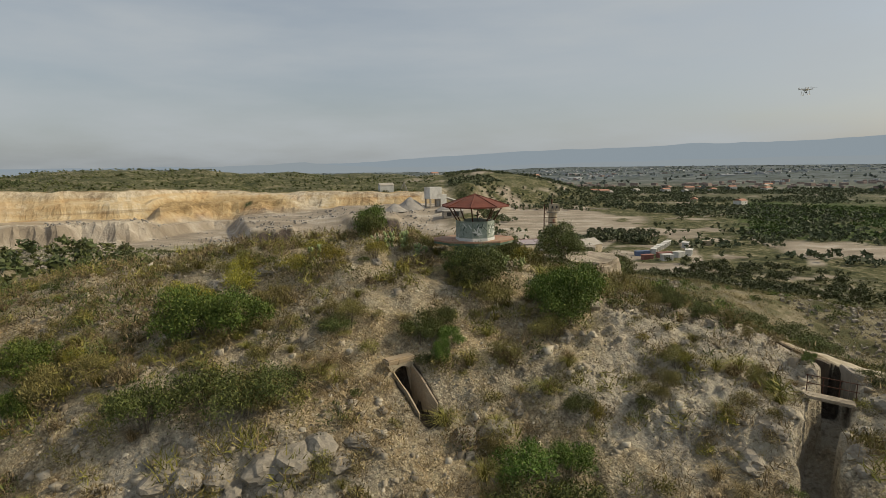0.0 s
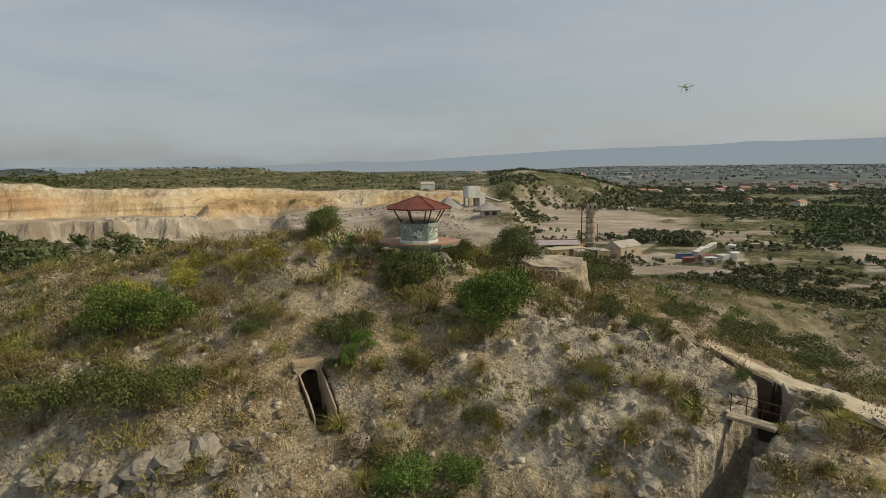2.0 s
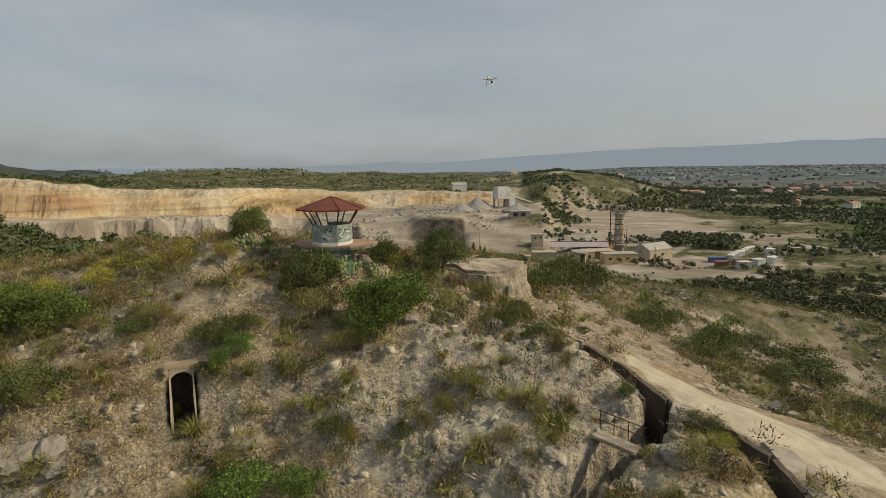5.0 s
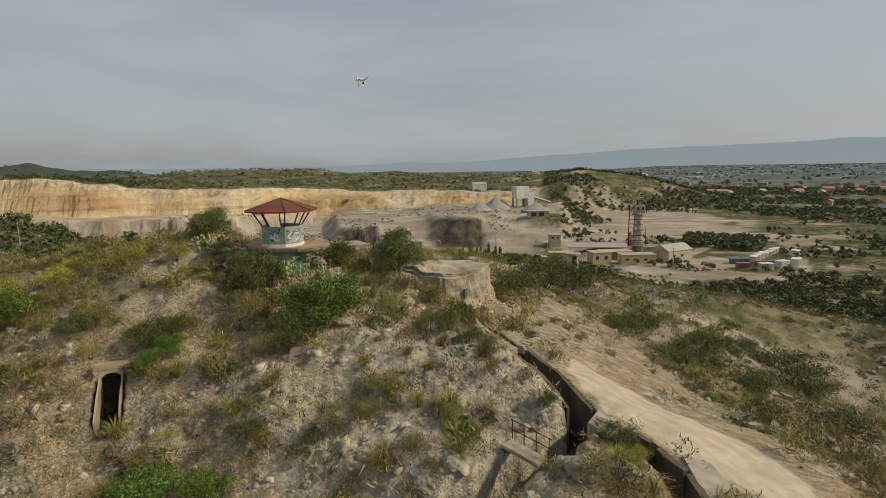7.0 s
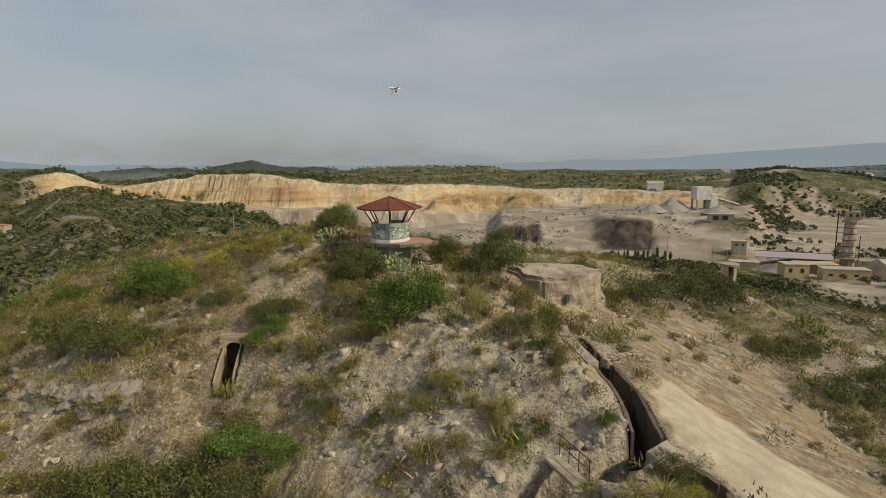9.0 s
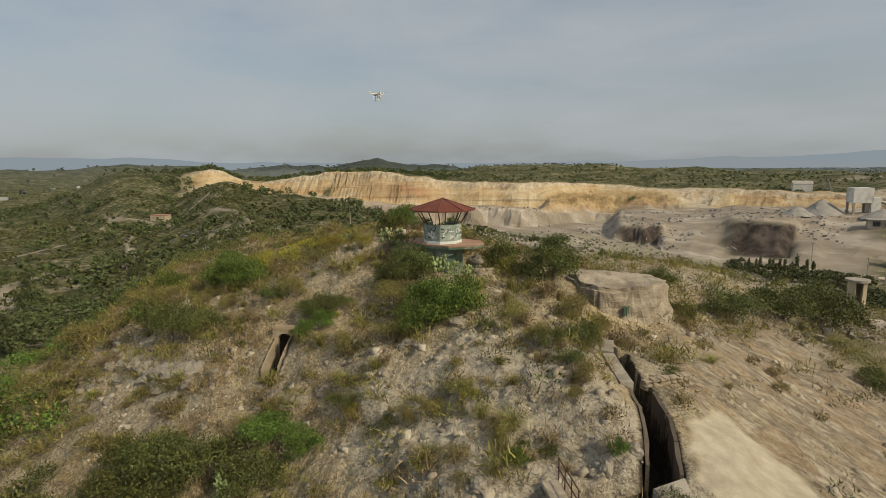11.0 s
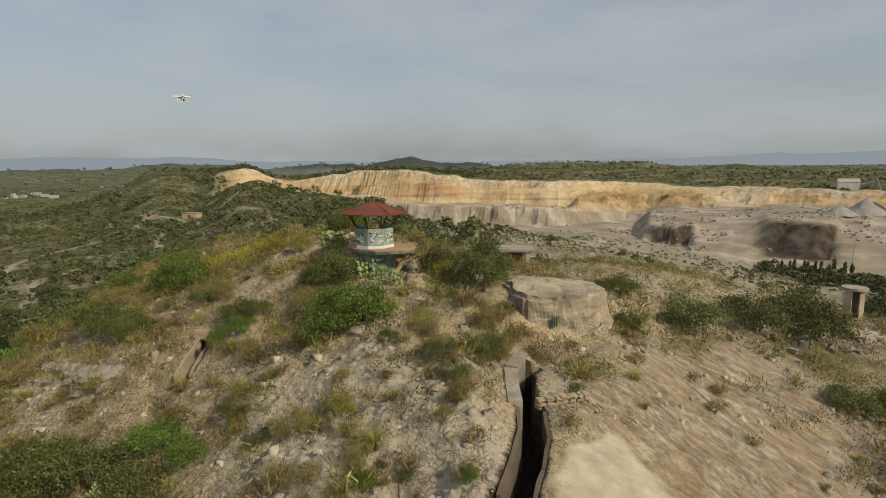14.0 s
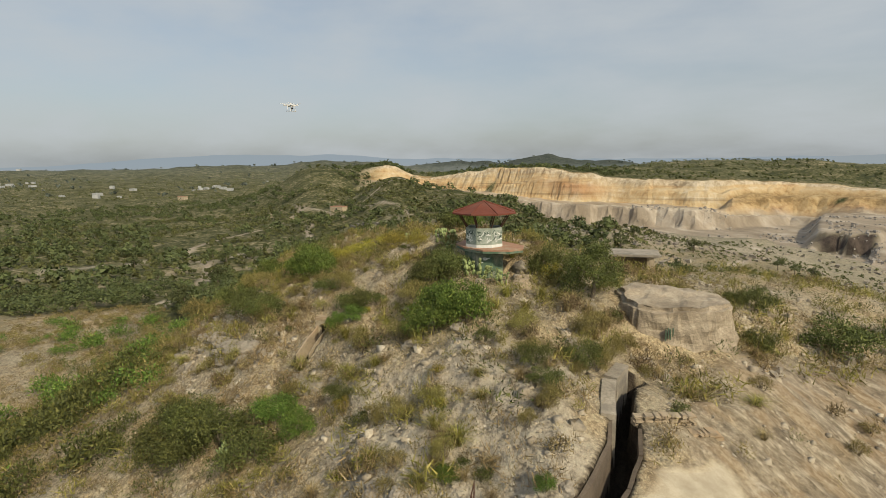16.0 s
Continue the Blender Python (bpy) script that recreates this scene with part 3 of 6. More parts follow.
def walled(x, y):
    """Where the trench sides take painted shade, as against the rock of the gully."""
    near = np.min([off_line(x, y, line)[0] for line in (TRENCH, SIDE_TRENCH, ARCH_TRENCH)], axis=0)
    return ease(1.0, 0.8, near)


def ledges(x, y):
    """Rock of the hill: low broken steps along the beds, shallow hollows and knobbly outcrops."""
    bony = 0.35 + 0.5 * ease(-0.15, 0.35, rough(x, y, 7.0, 2)) + 0.35 * np.clip(crag_mask(x, y), 0, 1)
    t = 2.6 * rough(x * 0.75 + 0.3 * y, y, 2.4, 3)
    steps = (np.floor(t) + ease(0.45, 0.95, t - np.floor(t))) / 2.6
    crag = 0.42 * steps + 0.13 * rough(x, y * 1.2, 0.8, 3) + 0.06 * rough(x, y, 0.33, 2)
    calm = ease(0.5, 2.0, np.minimum(off_line(x, y, TRENCH)[0], off_line(x, y, ARCH_TRENCH)[0]))
    return (crag * bony) * ease(0.4, 0.9, stony(x, y)) * (0.15 + 0.85 * calm) - 0.12 * (1 - calm)


def terrain(x, y):
    z = land(x, y)
    flat = ease(-0.5, 0.6, inside(x, y, RAMP))
    dirt = dirt_mask(x, y)
    z = z + ledges(x, y) * (1 - flat) * (1 - 0.8 * dirt)
    z = z + dirt * (1 - flat) * (0.28 * np.abs(rough(x * 0.3, y * 1.25 + 0.3 * x, 1.1, 3)) + 0.09 * np.abs(rough(x, y, 0.45, 2)))
    return z - cuts(x, y)


BARE_SLOPE = [(26.0, 20.0), (31.5, 20.0), (30.5, 30.0), (27.0, 39.0), (23.0, 48.0), (19.0, 53.0), (15.5, 49.0), (14.6, 42.0), (15.4, 35.0)]


def dirt_mask(x, y):
    """The bare brown slope beside the ramp."""
    return ease(-1.2, 1.4, inside(x, y, BARE_SLOPE) + 1.3 * rough(x, y, 3.0)) * (0.75 + 0.25 * ease(-0.3, 0.2, rough(x, y, 1.6)))


def crag_mask(x, y):
    """Grey pitted limestone between the two trenches."""
    return ease(1.15, 0.75, np.hypot((x - 12.5) / 6.5, (y - 24.5) / 5.5) + 0.25 * rough(x, y, 2.5)) + ease(1.1, 0.7, np.hypot((x + 8.5) / 6, (y - 18.8) / 1.6))


def ground():
    angle = np.concatenate([np.arange(-50, 112, 0.36), np.arange(114, 308, 2.0)])
    ring = [0.05, 1.2, 2.5]
    while ring[-1] < 4950:
        r = ring[-1]
        ring.append(r * (1.03 if r < 8 else 1.0088 if r < 60 else 1.015 if r < 205 else 1.01 if r < 370 else 1.005 if r < 452 else 1.01 if r < 500 else 1.026))
    ring = np.array(ring)
    aa, rr = np.meshgrid(np.radians(angle), ring)
    x, y = 15 - rr * np.sin(aa), 8 + rr * np.cos(aa)
    z = terrain(x, y)
    nr, na = x.shape
    co = np.stack([x, y, z], -1).reshape(-1, 3)
    i, j = np.meshgrid(np.arange(nr - 1), np.arange(na), indexing="ij")
    k = (j + 1) % na
    faces = np.stack([i * na + j, i * na + k, (i + 1) * na + k, (i + 1) * na + j], -1).reshape(-1, 4)[:, ::-1]
    mesh = bpy.data.meshes.new("ground")
    mesh.vertices.add(len(co))
    mesh.vertices.foreach_set("co", co.ravel())
    mesh.loops.add(faces.size)
    mesh.loops.foreach_set("vertex_index", faces.ravel().astype(np.int32))
    mesh.polygons.add(len(faces))
    mesh.polygons.foreach_set("loop_start", np.arange(0, faces.size, 4, dtype=np.int32))
    mesh.polygons.foreach_set("use_smooth", np.ones(len(faces), bool))
    mesh.update(calc_edges=True)
    a, r = heading(x, y)
    q = quarry_wall(a, r)
    w = stony(x, y)
    steep = np.gradient(z, axis=0) / np.maximum(np.gradient(rr, axis=0), 0.01)
    in_pit = ease(0, 3, a) * ease(70, 66, a)
    rs = np.where(r > 200, np.maximum(200, r - 150 * ease(44, 66, a)), r)
    patch = rough(x, y, 22, 4)
    scrub = (1 - ease(0.3, 0.75, w + 0.35 * rough(x, y, 12, 3)))
    scrub = scrub * (1 - 0.6 * ease(46, 38, a) * ease(2, 8, a) * ease(245, 232, r))
    scrub = scrub * (1 - 0.6 * ease(0.25, 0.45, rough(x + 40, y, 14, 3)) * ease(240, 200, r))
    flank = ease(20, 30, x + 0.35 * (y - 35)) * ease(110, 90, r) * ease(4, -2, a)
    scrub = np.maximum(scrub, (0.45 + 0.45 * ease(-0.3, 0.3, rough(x, y, 5, 3))) * flank * (1 - dirt_mask(x, y)))
    quarry = in_pit * ease(-60, -50, q) * ease(240, 250, rs) * ease(20 + 9 * rough(x, y, 30), 8, q)
    moist = np.maximum(ease(-40, -44, q), 0.8 * ease(20, 16, a) * ease(-0.2, 0.3, rough(x, y, 18, 3))) * ease(150, 200, r) + np.clip(crag_mask(x, y), 0, 1) * ease(90, 60, r) + ease(1250, 1450, r) * ease(-4, 8, z)
    dust = in_pit * ease(243, 252, rs) * np.maximum(ease(-44, -50, q), ease(15.5, 14.5, a) * ease(-30, -38, q))
    dust = np.maximum(dust, in_pit * ease(-46, -42, q) * ease(-12, -18, q) * 0.75 * (1 - ease(15.5, 18, a) * ease(32.5, 30, a) * ease(-40, -34, q)))
    yard = ease(-0.15, 0.1, patch + 1.5 * bump(a, -3, 5) * ease(235, 250, r) * ease(430, 380, r) + 2.2 * bump(a, -12, 7) * bump(r, 385, 75) - 0.75)
    yard = np.maximum(yard, ease(0.2, 0.4, patch * 0.4 + bump(a, -13, 6) * bump(r, 240, 22)) * ease(2, -4, a))
    works = ease(-1, -4, a) * ease(-20.5, -18.5, a) * ease(np.interp(a, [-20, -14, -10, -4], [385, 335, 292, 310]), np.interp(a, [-20, -14, -10, -4], [400, 350, 305, 325]), r) * ease(np.interp(a, [-20, -11, -4], [470, 500, 520]), np.interp(a, [-20, -11, -4], [445, 475, 490]), r)
    yard = np.maximum(yard, works * ease(0.55, 0.25, rough(x * 0.5, y, 22, 4)))
    yard = np.maximum(yard, ease(-31, -32.5, a) * ease(282, 292, r + 4 * patch) * ease(342, 332, r + 6 * patch))
    for lane, r0, r1 in ((-10 - 0.055 * (r - 200), 200, 330), (-29.5 - 5 * ease(340, 260, r), 250, 350), (-24 + 0.02 * (r - 250), 236, 330)):
        yard = np.maximum(yard, 0.9 * ease(3.4, 2.2, np.abs(a - lane) * r * 0.0175) * ease(r0, r0 + 8, r) * ease(r1, r1 - 10, r))
    dust = np.maximum(dust, yard * ease(8, 1, a))
    small, large, edge = bites(a + 0.35 * rough(x, y, 9, 1))
    spoil = np.clip(small * ease(edge - 9, edge - 4, r) * ease(edge + 7, edge + 3, r) + large * ease(edge - 24, edge - 17, r) * ease(edge + 16, edge + 10, r), 0, 1)
    up = upper_face(q, x, y, a) * ease(12, 6, q)
    red = (bump(a, 46, 3.5) + 0.6 * bump(a, 17.5, 1.2)) * ease(0.05, 0.3, up) * ease(0.8, 0.55, up)
    gold = ease(16.0, 19.0, a) * ease(32.2, 30.4, a) * ease(-36, -30, q) * ease(0.3, 0.05, up)
    for track, r0, r1 in ((63 + 5 * np.sin(r / 47) + 0.02 * r, 90, 370), (78 - 0.03 * r + 4 * np.sin(r / 38 + 1), 70, 420), (95 - 0.05 * r + 3 * np.sin(r / 30), 60, 380), (30 + 4 * np.sin(r / 40), 90, 236)):
        dust = np.maximum(dust, 0.9 * ease(2.0, 1.0, np.abs(a - track) * r * 0.0175) * ease(r0, r0 + 10, r) * ease(r1, r1 - 20, r))
    dust = dust * (1 - spoil)
    field = ease(-27, -29, a) * ease(338, 350, r) * ease(760, 620, r) * ease(-0.6, -0.3, patch)
    # blue-grey haze comes into the ground colour with distance
    far_haze = ease(520 + 600 * ease(55, 70, a), 1800 + 1000 * ease(55, 70, a), r)
    ramp_ = ease(-0.3, 0.15, inside(x, y, RAMP) - 0.6 + 0.7 * rough(x, y, 2.2))
    dirt = dirt_mask(x, y) * (1 - ramp_)
    dirt = np.maximum(dirt, 0.9 * ease(0.6, 0.9, inside(x, y, RAMP) + 0.6) * (1 - ramp_))
    rocky = (quarry.reshape(nr, na)[:-1] > 0.4).ravel()
    mesh.polygons.foreach_set("use_smooth", ~rocky)
    # "dug" marks the trenches, where shade goes into the ground colour
    for name, rgb in (("cover", (scrub, quarry, dust)), ("made", (ramp_, dirt, far_haze)), ("tilled", (field, moist, spoil)), ("face", (up, red, gold)), ("dug", (ease(0.02, 0.2, np.max([cuts(x + 0.17 * u, y + 0.17 * v) for u, v in ((0, 0), (0.8, 0), (-0.8, 0), (0, 0.8), (0, -0.8))], axis=0)) * walled(x, y), 0 * x, 0 * x))):
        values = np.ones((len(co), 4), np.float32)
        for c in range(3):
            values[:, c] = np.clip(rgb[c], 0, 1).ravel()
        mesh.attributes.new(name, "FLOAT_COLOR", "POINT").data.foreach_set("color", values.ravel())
    mesh.materials.append(HILLSIDE)
    return tagged(new("ground", mesh), "stony limestone hillside, scrubland, quarry and far plain", "ground", kind="structure")


ground()


def top(x, y):
    return float(terrain(np.float64(x), np.float64(y)))

# ---- building kit ----
def part(name, bm, material, parent=None, label="", smooth=False):
    mesh = bpy.data.meshes.new(name)
    bm.to_mesh(mesh)
    bm.free()
    for p in mesh.polygons:
        p.use_smooth = smooth
    mesh.materials.append(material)
    ob = new(name, mesh)
    if parent:
        ob.parent = parent
    if label:
        ob["label"] = label
    return ob


def base(name, m, label, category, group="", kind=""):
    ob = new(name)
    ob.matrix_world = m
    return tagged(ob, label, category, group, kind)


def block(bm, cx, cy, cz, sx, sy, sz, turn=0.0, bevel=0.0):
    """A box by its centre and sizes."""
    made = bmesh.ops.create_cube(bm, size=1, matrix=Matrix.Translation((cx, cy, cz)) @ Matrix.Rotation(turn, 4, "Z") @ Matrix.Diagonal((sx, sy, sz, 1)))
    if bevel:
        edges = list({e for v in made["verts"] for e in v.link_edges})
        bmesh.ops.bevel(bm, geom=edges, offset=bevel, segments=2, affect="EDGES")
    return bm


def boxed(*sizes, **more):
    return block(bmesh.new(), *sizes, **more)


def prism(bm, outline, z0, z1):
    """An upright prism over an outline; z0 and z1 may be functions of (x, y)."""
    f = lambda z, p: z(*p) if callable(z) else z
    low = [bm.verts.new((*p, f(z0, p))) for p in outline]
    high = [bm.verts.new((*p, f(z1, p))) for p in outline]
    n = len(outline)
    bm.faces.new(low[::-1])
    bm.faces.new(high)
    for k in range(n):
        bm.faces.new((low[k], low[(k + 1) % n], high[(k + 1) % n], high[k]))
    return bm


def rod(bm, a, b, radius, sides=8, radius2=None):
    a, b = Vector(a), Vector(b)
    m = Matrix.Translation((a + b) / 2) @ (b - a).to_track_quat("Z", "Y").to_matrix().to_4x4()
    bmesh.ops.create_cone(bm, cap_ends=True, segments=sides, radius1=radius, radius2=radius if radius2 is None else radius2, depth=(b - a).length, matrix=m)
    return bm


def ngon(n, radius, turn=0.0):
    return [(radius * math.cos(turn + 2 * math.pi * k / n), radius * math.sin(turn + 2 * math.pi * k / n)) for k in range(n)]


def quads(name, co, material):
    """A mesh of loose faces; co has the shape (faces, corners, 3)."""
    co = np.asarray(co, np.float32)
    n, k = co.shape[:2]
    mesh = bpy.data.meshes.new(name)
    mesh.vertices.add(k * n)
    mesh.vertices.foreach_set("co", co.ravel())
    mesh.loops.add(k * n)
    mesh.loops.foreach_set("vertex_index", np.arange(k * n, dtype=np.int32))
    mesh.polygons.add(n)
    mesh.polygons.foreach_set("loop_start", np.arange(0, k * n, k, dtype=np.int32))
    mesh.update(calc_edges=True)
    mesh.materials.append(material)
    return mesh

# ---- lookout tower on the hilltop ----
def oct_shell(bm, radius, thick, z0, z1, turn=math.pi / 8, gap=()):
    """Eight wall panels round a ring."""
    out, inn = ngon(8, radius, turn), ngon(8, radius - thick, turn)
    for k in range(8):
        if k not in gap:
            n = (k + 1) % 8
            prism(bm, [out[k], out[n], inn[n], inn[k]], z0, z1)
    return bm


def ring_wall(radius, thick, z0, z1):
    """One closed eight-sided ring."""
    bm = bmesh.new()
    rings = [[bm.verts.new((*p, z)) for p in ngon(8, r, math.pi / 8)] for r, z in ((radius, z0), (radius, z1), (radius - thick, z1), (radius - thick, z0))]
    for lo, hi in zip(rings, rings[1:] + rings[:1]):
        for k in range(8):
            bm.faces.new((lo[k], lo[(k + 1) % 8], hi[(k + 1) % 8], hi[k]))
    bmesh.ops.recalc_face_normals(bm, faces=bm.faces[:])
    return bm


def lookout_tower():
    x, y, z = 1.95, 33.1, 7.5
    tower = base("lookout_tower", pose(x, y, z, 0, 0, 12), "derelict octagonal lookout tower with red roof and graffiti on the hilltop", "lookout tower")
    part("lower_wall", ring_wall(1.28, 0.2, -2.4, -0.2), GREEN_PAINT, tower, "lower wall in flaking dark green paint")
    c, n = math.cos(radians(12)), math.sin(radians(12))
    corner = [(-2.55, 0.1), (-1.6, -1.05), (-0.1, -1.4), (1.45, -1.05), (2.4, 0.15), (2.4, 1.2), (1.4, 2.0), (-1.5, 2.0), (-2.55, 1.2)]
    outline = [(px * c + py * n, -px * n + py * c) for px, py in corner]
    slab = part("platform_slab", prism(bmesh.new(), outline, -0.24, -0.1), GREEN_PAINT, tower, "jutting concrete platform with green rim")
    part("platform_paving", prism(bmesh.new(), [(1.012 * px, 1.012 * py) for px, py in outline], -0.1, 0.0), TILE_FLOOR, slab, "worn terracotta paving")
    wall = part("parapet", oct_shell(bmesh.new(), 1.16, 0.1, 0.0, 1.16, gap=(2,)), PALE_PAINT, tower, "parapet in peeling pale green paint")
    rng = random.Random(4)
    out, inn = ngon(8, 1.2, math.pi / 8), ngon(8, 1.17, math.pi / 8)
    for k in (3, 4, 5, 6, 7, 0, 1):
        n = (k + 1) % 8
        panel = part("parapet_panel", prism(bmesh.new(), [out[k], out[n], inn[n], inn[k]], 0.18, 1.2), PALE_PAINT, wall)
        part("plinth", prism(bmesh.new(), [(1.02 * p, 1.02 * q) for p, q in (out[k], out[n])] + [inn[n], inn[k]], 0.004, 0.18), SPRAY, wall, "chalky white foot of the wall")
    for k in (4, 5, 6, 7, 0):
        a = math.pi / 8 + (k + 0.5) * math.pi / 4
        flat_r = 1.2 * math.cos(math.pi / 8) + 0.004
        patch = part("graffiti", boxed(flat_r, 0, 0.68, 0.008, 0.82, 0.86), GRAFFITI, wall, "unreadable faded spray paint")
        patch.matrix_basis = Matrix.Rotation(a, 4, "Z")
        for s in range(20 if k != 4 else 5):
            u, v = rng.uniform(-0.34, 0.34), 0.68 + rng.uniform(-0.3, 0.32)
            stroke = part("stroke", boxed(0, 0, 0, 0.004, rng.uniform(0.1, 0.34), rng.uniform(0.025, 0.07)), SPRAY if s % 2 else SPRAY_DARK, wall)
            stroke.matrix_basis = Matrix.Rotation(a, 4, "Z") @ Matrix.Translation((flat_r + 0.008 + 0.0007 * s, u, v)) @ Matrix.Rotation(rng.uniform(-1.4, 1.4), 4, "X")
    for _ in range(6):
        low = part("stroke", boxed(1.28 * math.cos(math.pi / 8) + 0.006, rng.uniform(-0.3, 0.3), -0.75 + rng.uniform(-0.15, 0.15), 0.008, rng.uniform(0.1, 0.28), 0.06), SPRAY, tower, "white spray stroke")
        low.matrix_basis = Matrix.Rotation(-math.pi / 4, 4, "Z")
    # leaning posts, ring beam and roof
    for px, py in ngon(8, 1.0, math.pi / 8):
        part("post", rod(bmesh.new(), (1.08 * px, 1.08 * py, 1.1), (1.72 * px, 1.72 * py, 2.12), 0.04, 6), RUST, tower)
    bm = bmesh.new()
    corner = ngon(8, 1.74, math.pi / 8)
    for k in range(8):
        rod(bm, (*corner[k], 2.1), (*corner[(k + 1) % 8], 2.1), 0.035, 6)
    part("ring_beam", bm, RUST, tower)
    bm = bmesh.new()
    rings = [[bm.verts.new((*p, h)) for p in ngon(8, r, math.pi / 8)] for r, h in ((2.08, 2.04), (2.08, 2.12), (1.5, 2.3), (0.8, 2.55), (0.1, 2.76))]
    for lo, hi in zip(rings, rings[1:]):
        for k in range(8):
            bm.faces.new((lo[k], lo[(k + 1) % 8], hi[(k + 1) % 8], hi[k]))
    bm.faces.new(rings[-1])
    under = [bm.verts.new((*p, 2.26)) for p in ngon(8, 1.4, math.pi / 8)]
    for k in range(8):
        bm.faces.new((rings[0][(k + 1) % 8], rings[0][k], under[k], under[(k + 1) % 8]))
    bm.faces.new(under[::-1])
    roof = part("roof", bm, TILE_RED, tower, "faded red octagonal sheet roof")
    for k in range(8):
        a, b = ngon(8, 2.08, math.pi / 8)[k], ngon(8, 0.1, math.pi / 8)[k]
        part("hip_ridge", rod(bmesh.new(), (*a, 2.13), (*b, 2.77), 0.035, 6), TILE_RED, roof)
    part("roof_cap", bmesh_cone(0, 0, 2.74, 0.16, 0.05, 0.1, 8), TILE_RED, roof)
    return tower


def bmesh_cone(x, y, z, r1, r2, depth, sides=12):
    bm = bmesh.new()
    bmesh.ops.create_cone(bm, cap_ends=True, segments=sides, radius1=r1, radius2=r2, depth=depth, matrix=Matrix.Translation((x, y, z + depth / 2)))
    return bm


lookout_tower()


# ---- trenches ----
def wall_along(line, side, gap, thick, rise, depth, name, material, label, skip=()):
    """Upright wall slabs beside a line of the plan, one for each stretch."""
    for k, ((ax, ay), (bx, by)) in enumerate(zip(line, line[1:])):
        if k in skip:
            continue
        length = math.dist((ax, ay), (bx, by))
        nx, ny = side * (by - ay) / length, -side * (bx - ax) / length
        n = max(2, int(length / 0.35))
        bm = bmesh.new()
        grid = []
        for s in range(n + 1):
            x, y = ax + (bx - ax) * s / n, ay + (by - ay) * s / n
            wob = 0.03 * float(rough(x, y, 0.5))
            inner, outer = gap + wob, gap + thick
            h = float(land(x + nx * outer, y + ny * outer)) + rise + 0.04 * float(rough(x + 9, y, 0.4))
            lowest = float(land(x, y)) - depth
            grid.append([bm.verts.new(p) for p in ((x + nx * inner, y + ny * inner, lowest), (x + nx * inner, y + ny * inner, h), (x + nx * outer, y + ny * outer, h + 0.02), (x + nx * outer, y + ny * outer, lowest))])
        for p, q in zip(grid, grid[1:]):
            for c in range(4):
                bm.faces.new((p[c], q[c], q[(c + 1) % 4], p[(c + 1) % 4]))
        bm.faces.new(grid[0][::-1]), bm.faces.new(grid[-1])
        bmesh.ops.recalc_face_normals(bm, faces=bm.faces[:])
        tagged(part(name, bm, material), label, "trench wall", "trench walls", "structure")


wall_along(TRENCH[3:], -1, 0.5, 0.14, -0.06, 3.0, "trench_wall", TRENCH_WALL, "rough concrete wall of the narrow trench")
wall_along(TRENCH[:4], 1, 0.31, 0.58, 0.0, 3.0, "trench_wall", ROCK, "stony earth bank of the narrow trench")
# added lining: its dark face stands in for shade on the west side
wall_along(TRENCH[3:], 1, 0.45, 0.14, -0.16, 3.0, "trench_wall", TRENCH_WALL, "dark earth wall of the narrow trench, shade in its colour")
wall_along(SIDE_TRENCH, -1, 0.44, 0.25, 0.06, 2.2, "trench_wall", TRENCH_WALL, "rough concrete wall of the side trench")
wall_along(ARCH_TRENCH, 1, 0.44, 0.07, -0.02, 2.2, "trench_wall", TAN_ROCK, "smooth sandy concrete wall of the short trench")
wall_along(ARCH_TRENCH, -1, 0.44, 0.07, -0.02, 2.2, "trench_wall", TAN_ROCK, "smooth sandy concrete wall of the short trench")


def vault(name, x, y, z, turn, width, rise, deep, material, label):
    """A vaulted passage mouth; x, y, z is the middle of the opening's crown, and it runs back along +y."""
    thing = base(name, pose(x, y, z, 0, 0, turn), label, "passage mouth", kind="structure")
    bm = bmesh.new()
    inner = [(width / 2 * math.cos(a), rise * math.sin(a) - rise) for a in np.linspace(math.pi, 0, 11)]
    half = width / 2 + 0.3
    outer = [(max(-half, min(half, 1.9 * px)), 0.14 + 0.06 * abs(k - 5) * 0) for k, (px, pz) in enumerate(inner)]
    ring = []
    for depth in (0.0, deep):
        ring.append(([bm.verts.new((px, depth, pz)) for px, pz in inner], [bm.verts.new((px, depth, pz)) for px, pz in outer]))
    (i0, o0), (i1, o1) = ring
    for k in range(10):
        bm.faces.new((i0[k], i0[k + 1], o0[k + 1], o0[k]))
        bm.faces.new((i0[k + 1], i0[k], i1[k], i1[k + 1]))
        bm.faces.new((o0[k], o0[k + 1], o1[k + 1], o1[k]))
    bmesh.ops.recalc_face_normals(bm, faces=bm.faces[:])
    part("vault_roof", bm, material, thing)
    for s in (-1, 1):
        part("jamb", boxed(s * (width / 2 + 0.15), deep / 2, -rise - 0.75, 0.3, deep, 2.0), material, thing)
    part("end_wall", boxed(0, deep + 0.1, -1.2, width + 0.6, 0.2, 2.7), material, thing)
    return thing


arch = vault("passage_mouth", -2.02, 23.82, 2.84, 36, 0.9, 0.38, 1.6, PLASTER, "sandy concrete arch where a trench enters the hill")
part("lintel", boxed(0, 0.3, 0.24, 1.5, 0.55, 0.3, bevel=0.07), TAN_ROCK, arch, "worn sandy concrete lintel")

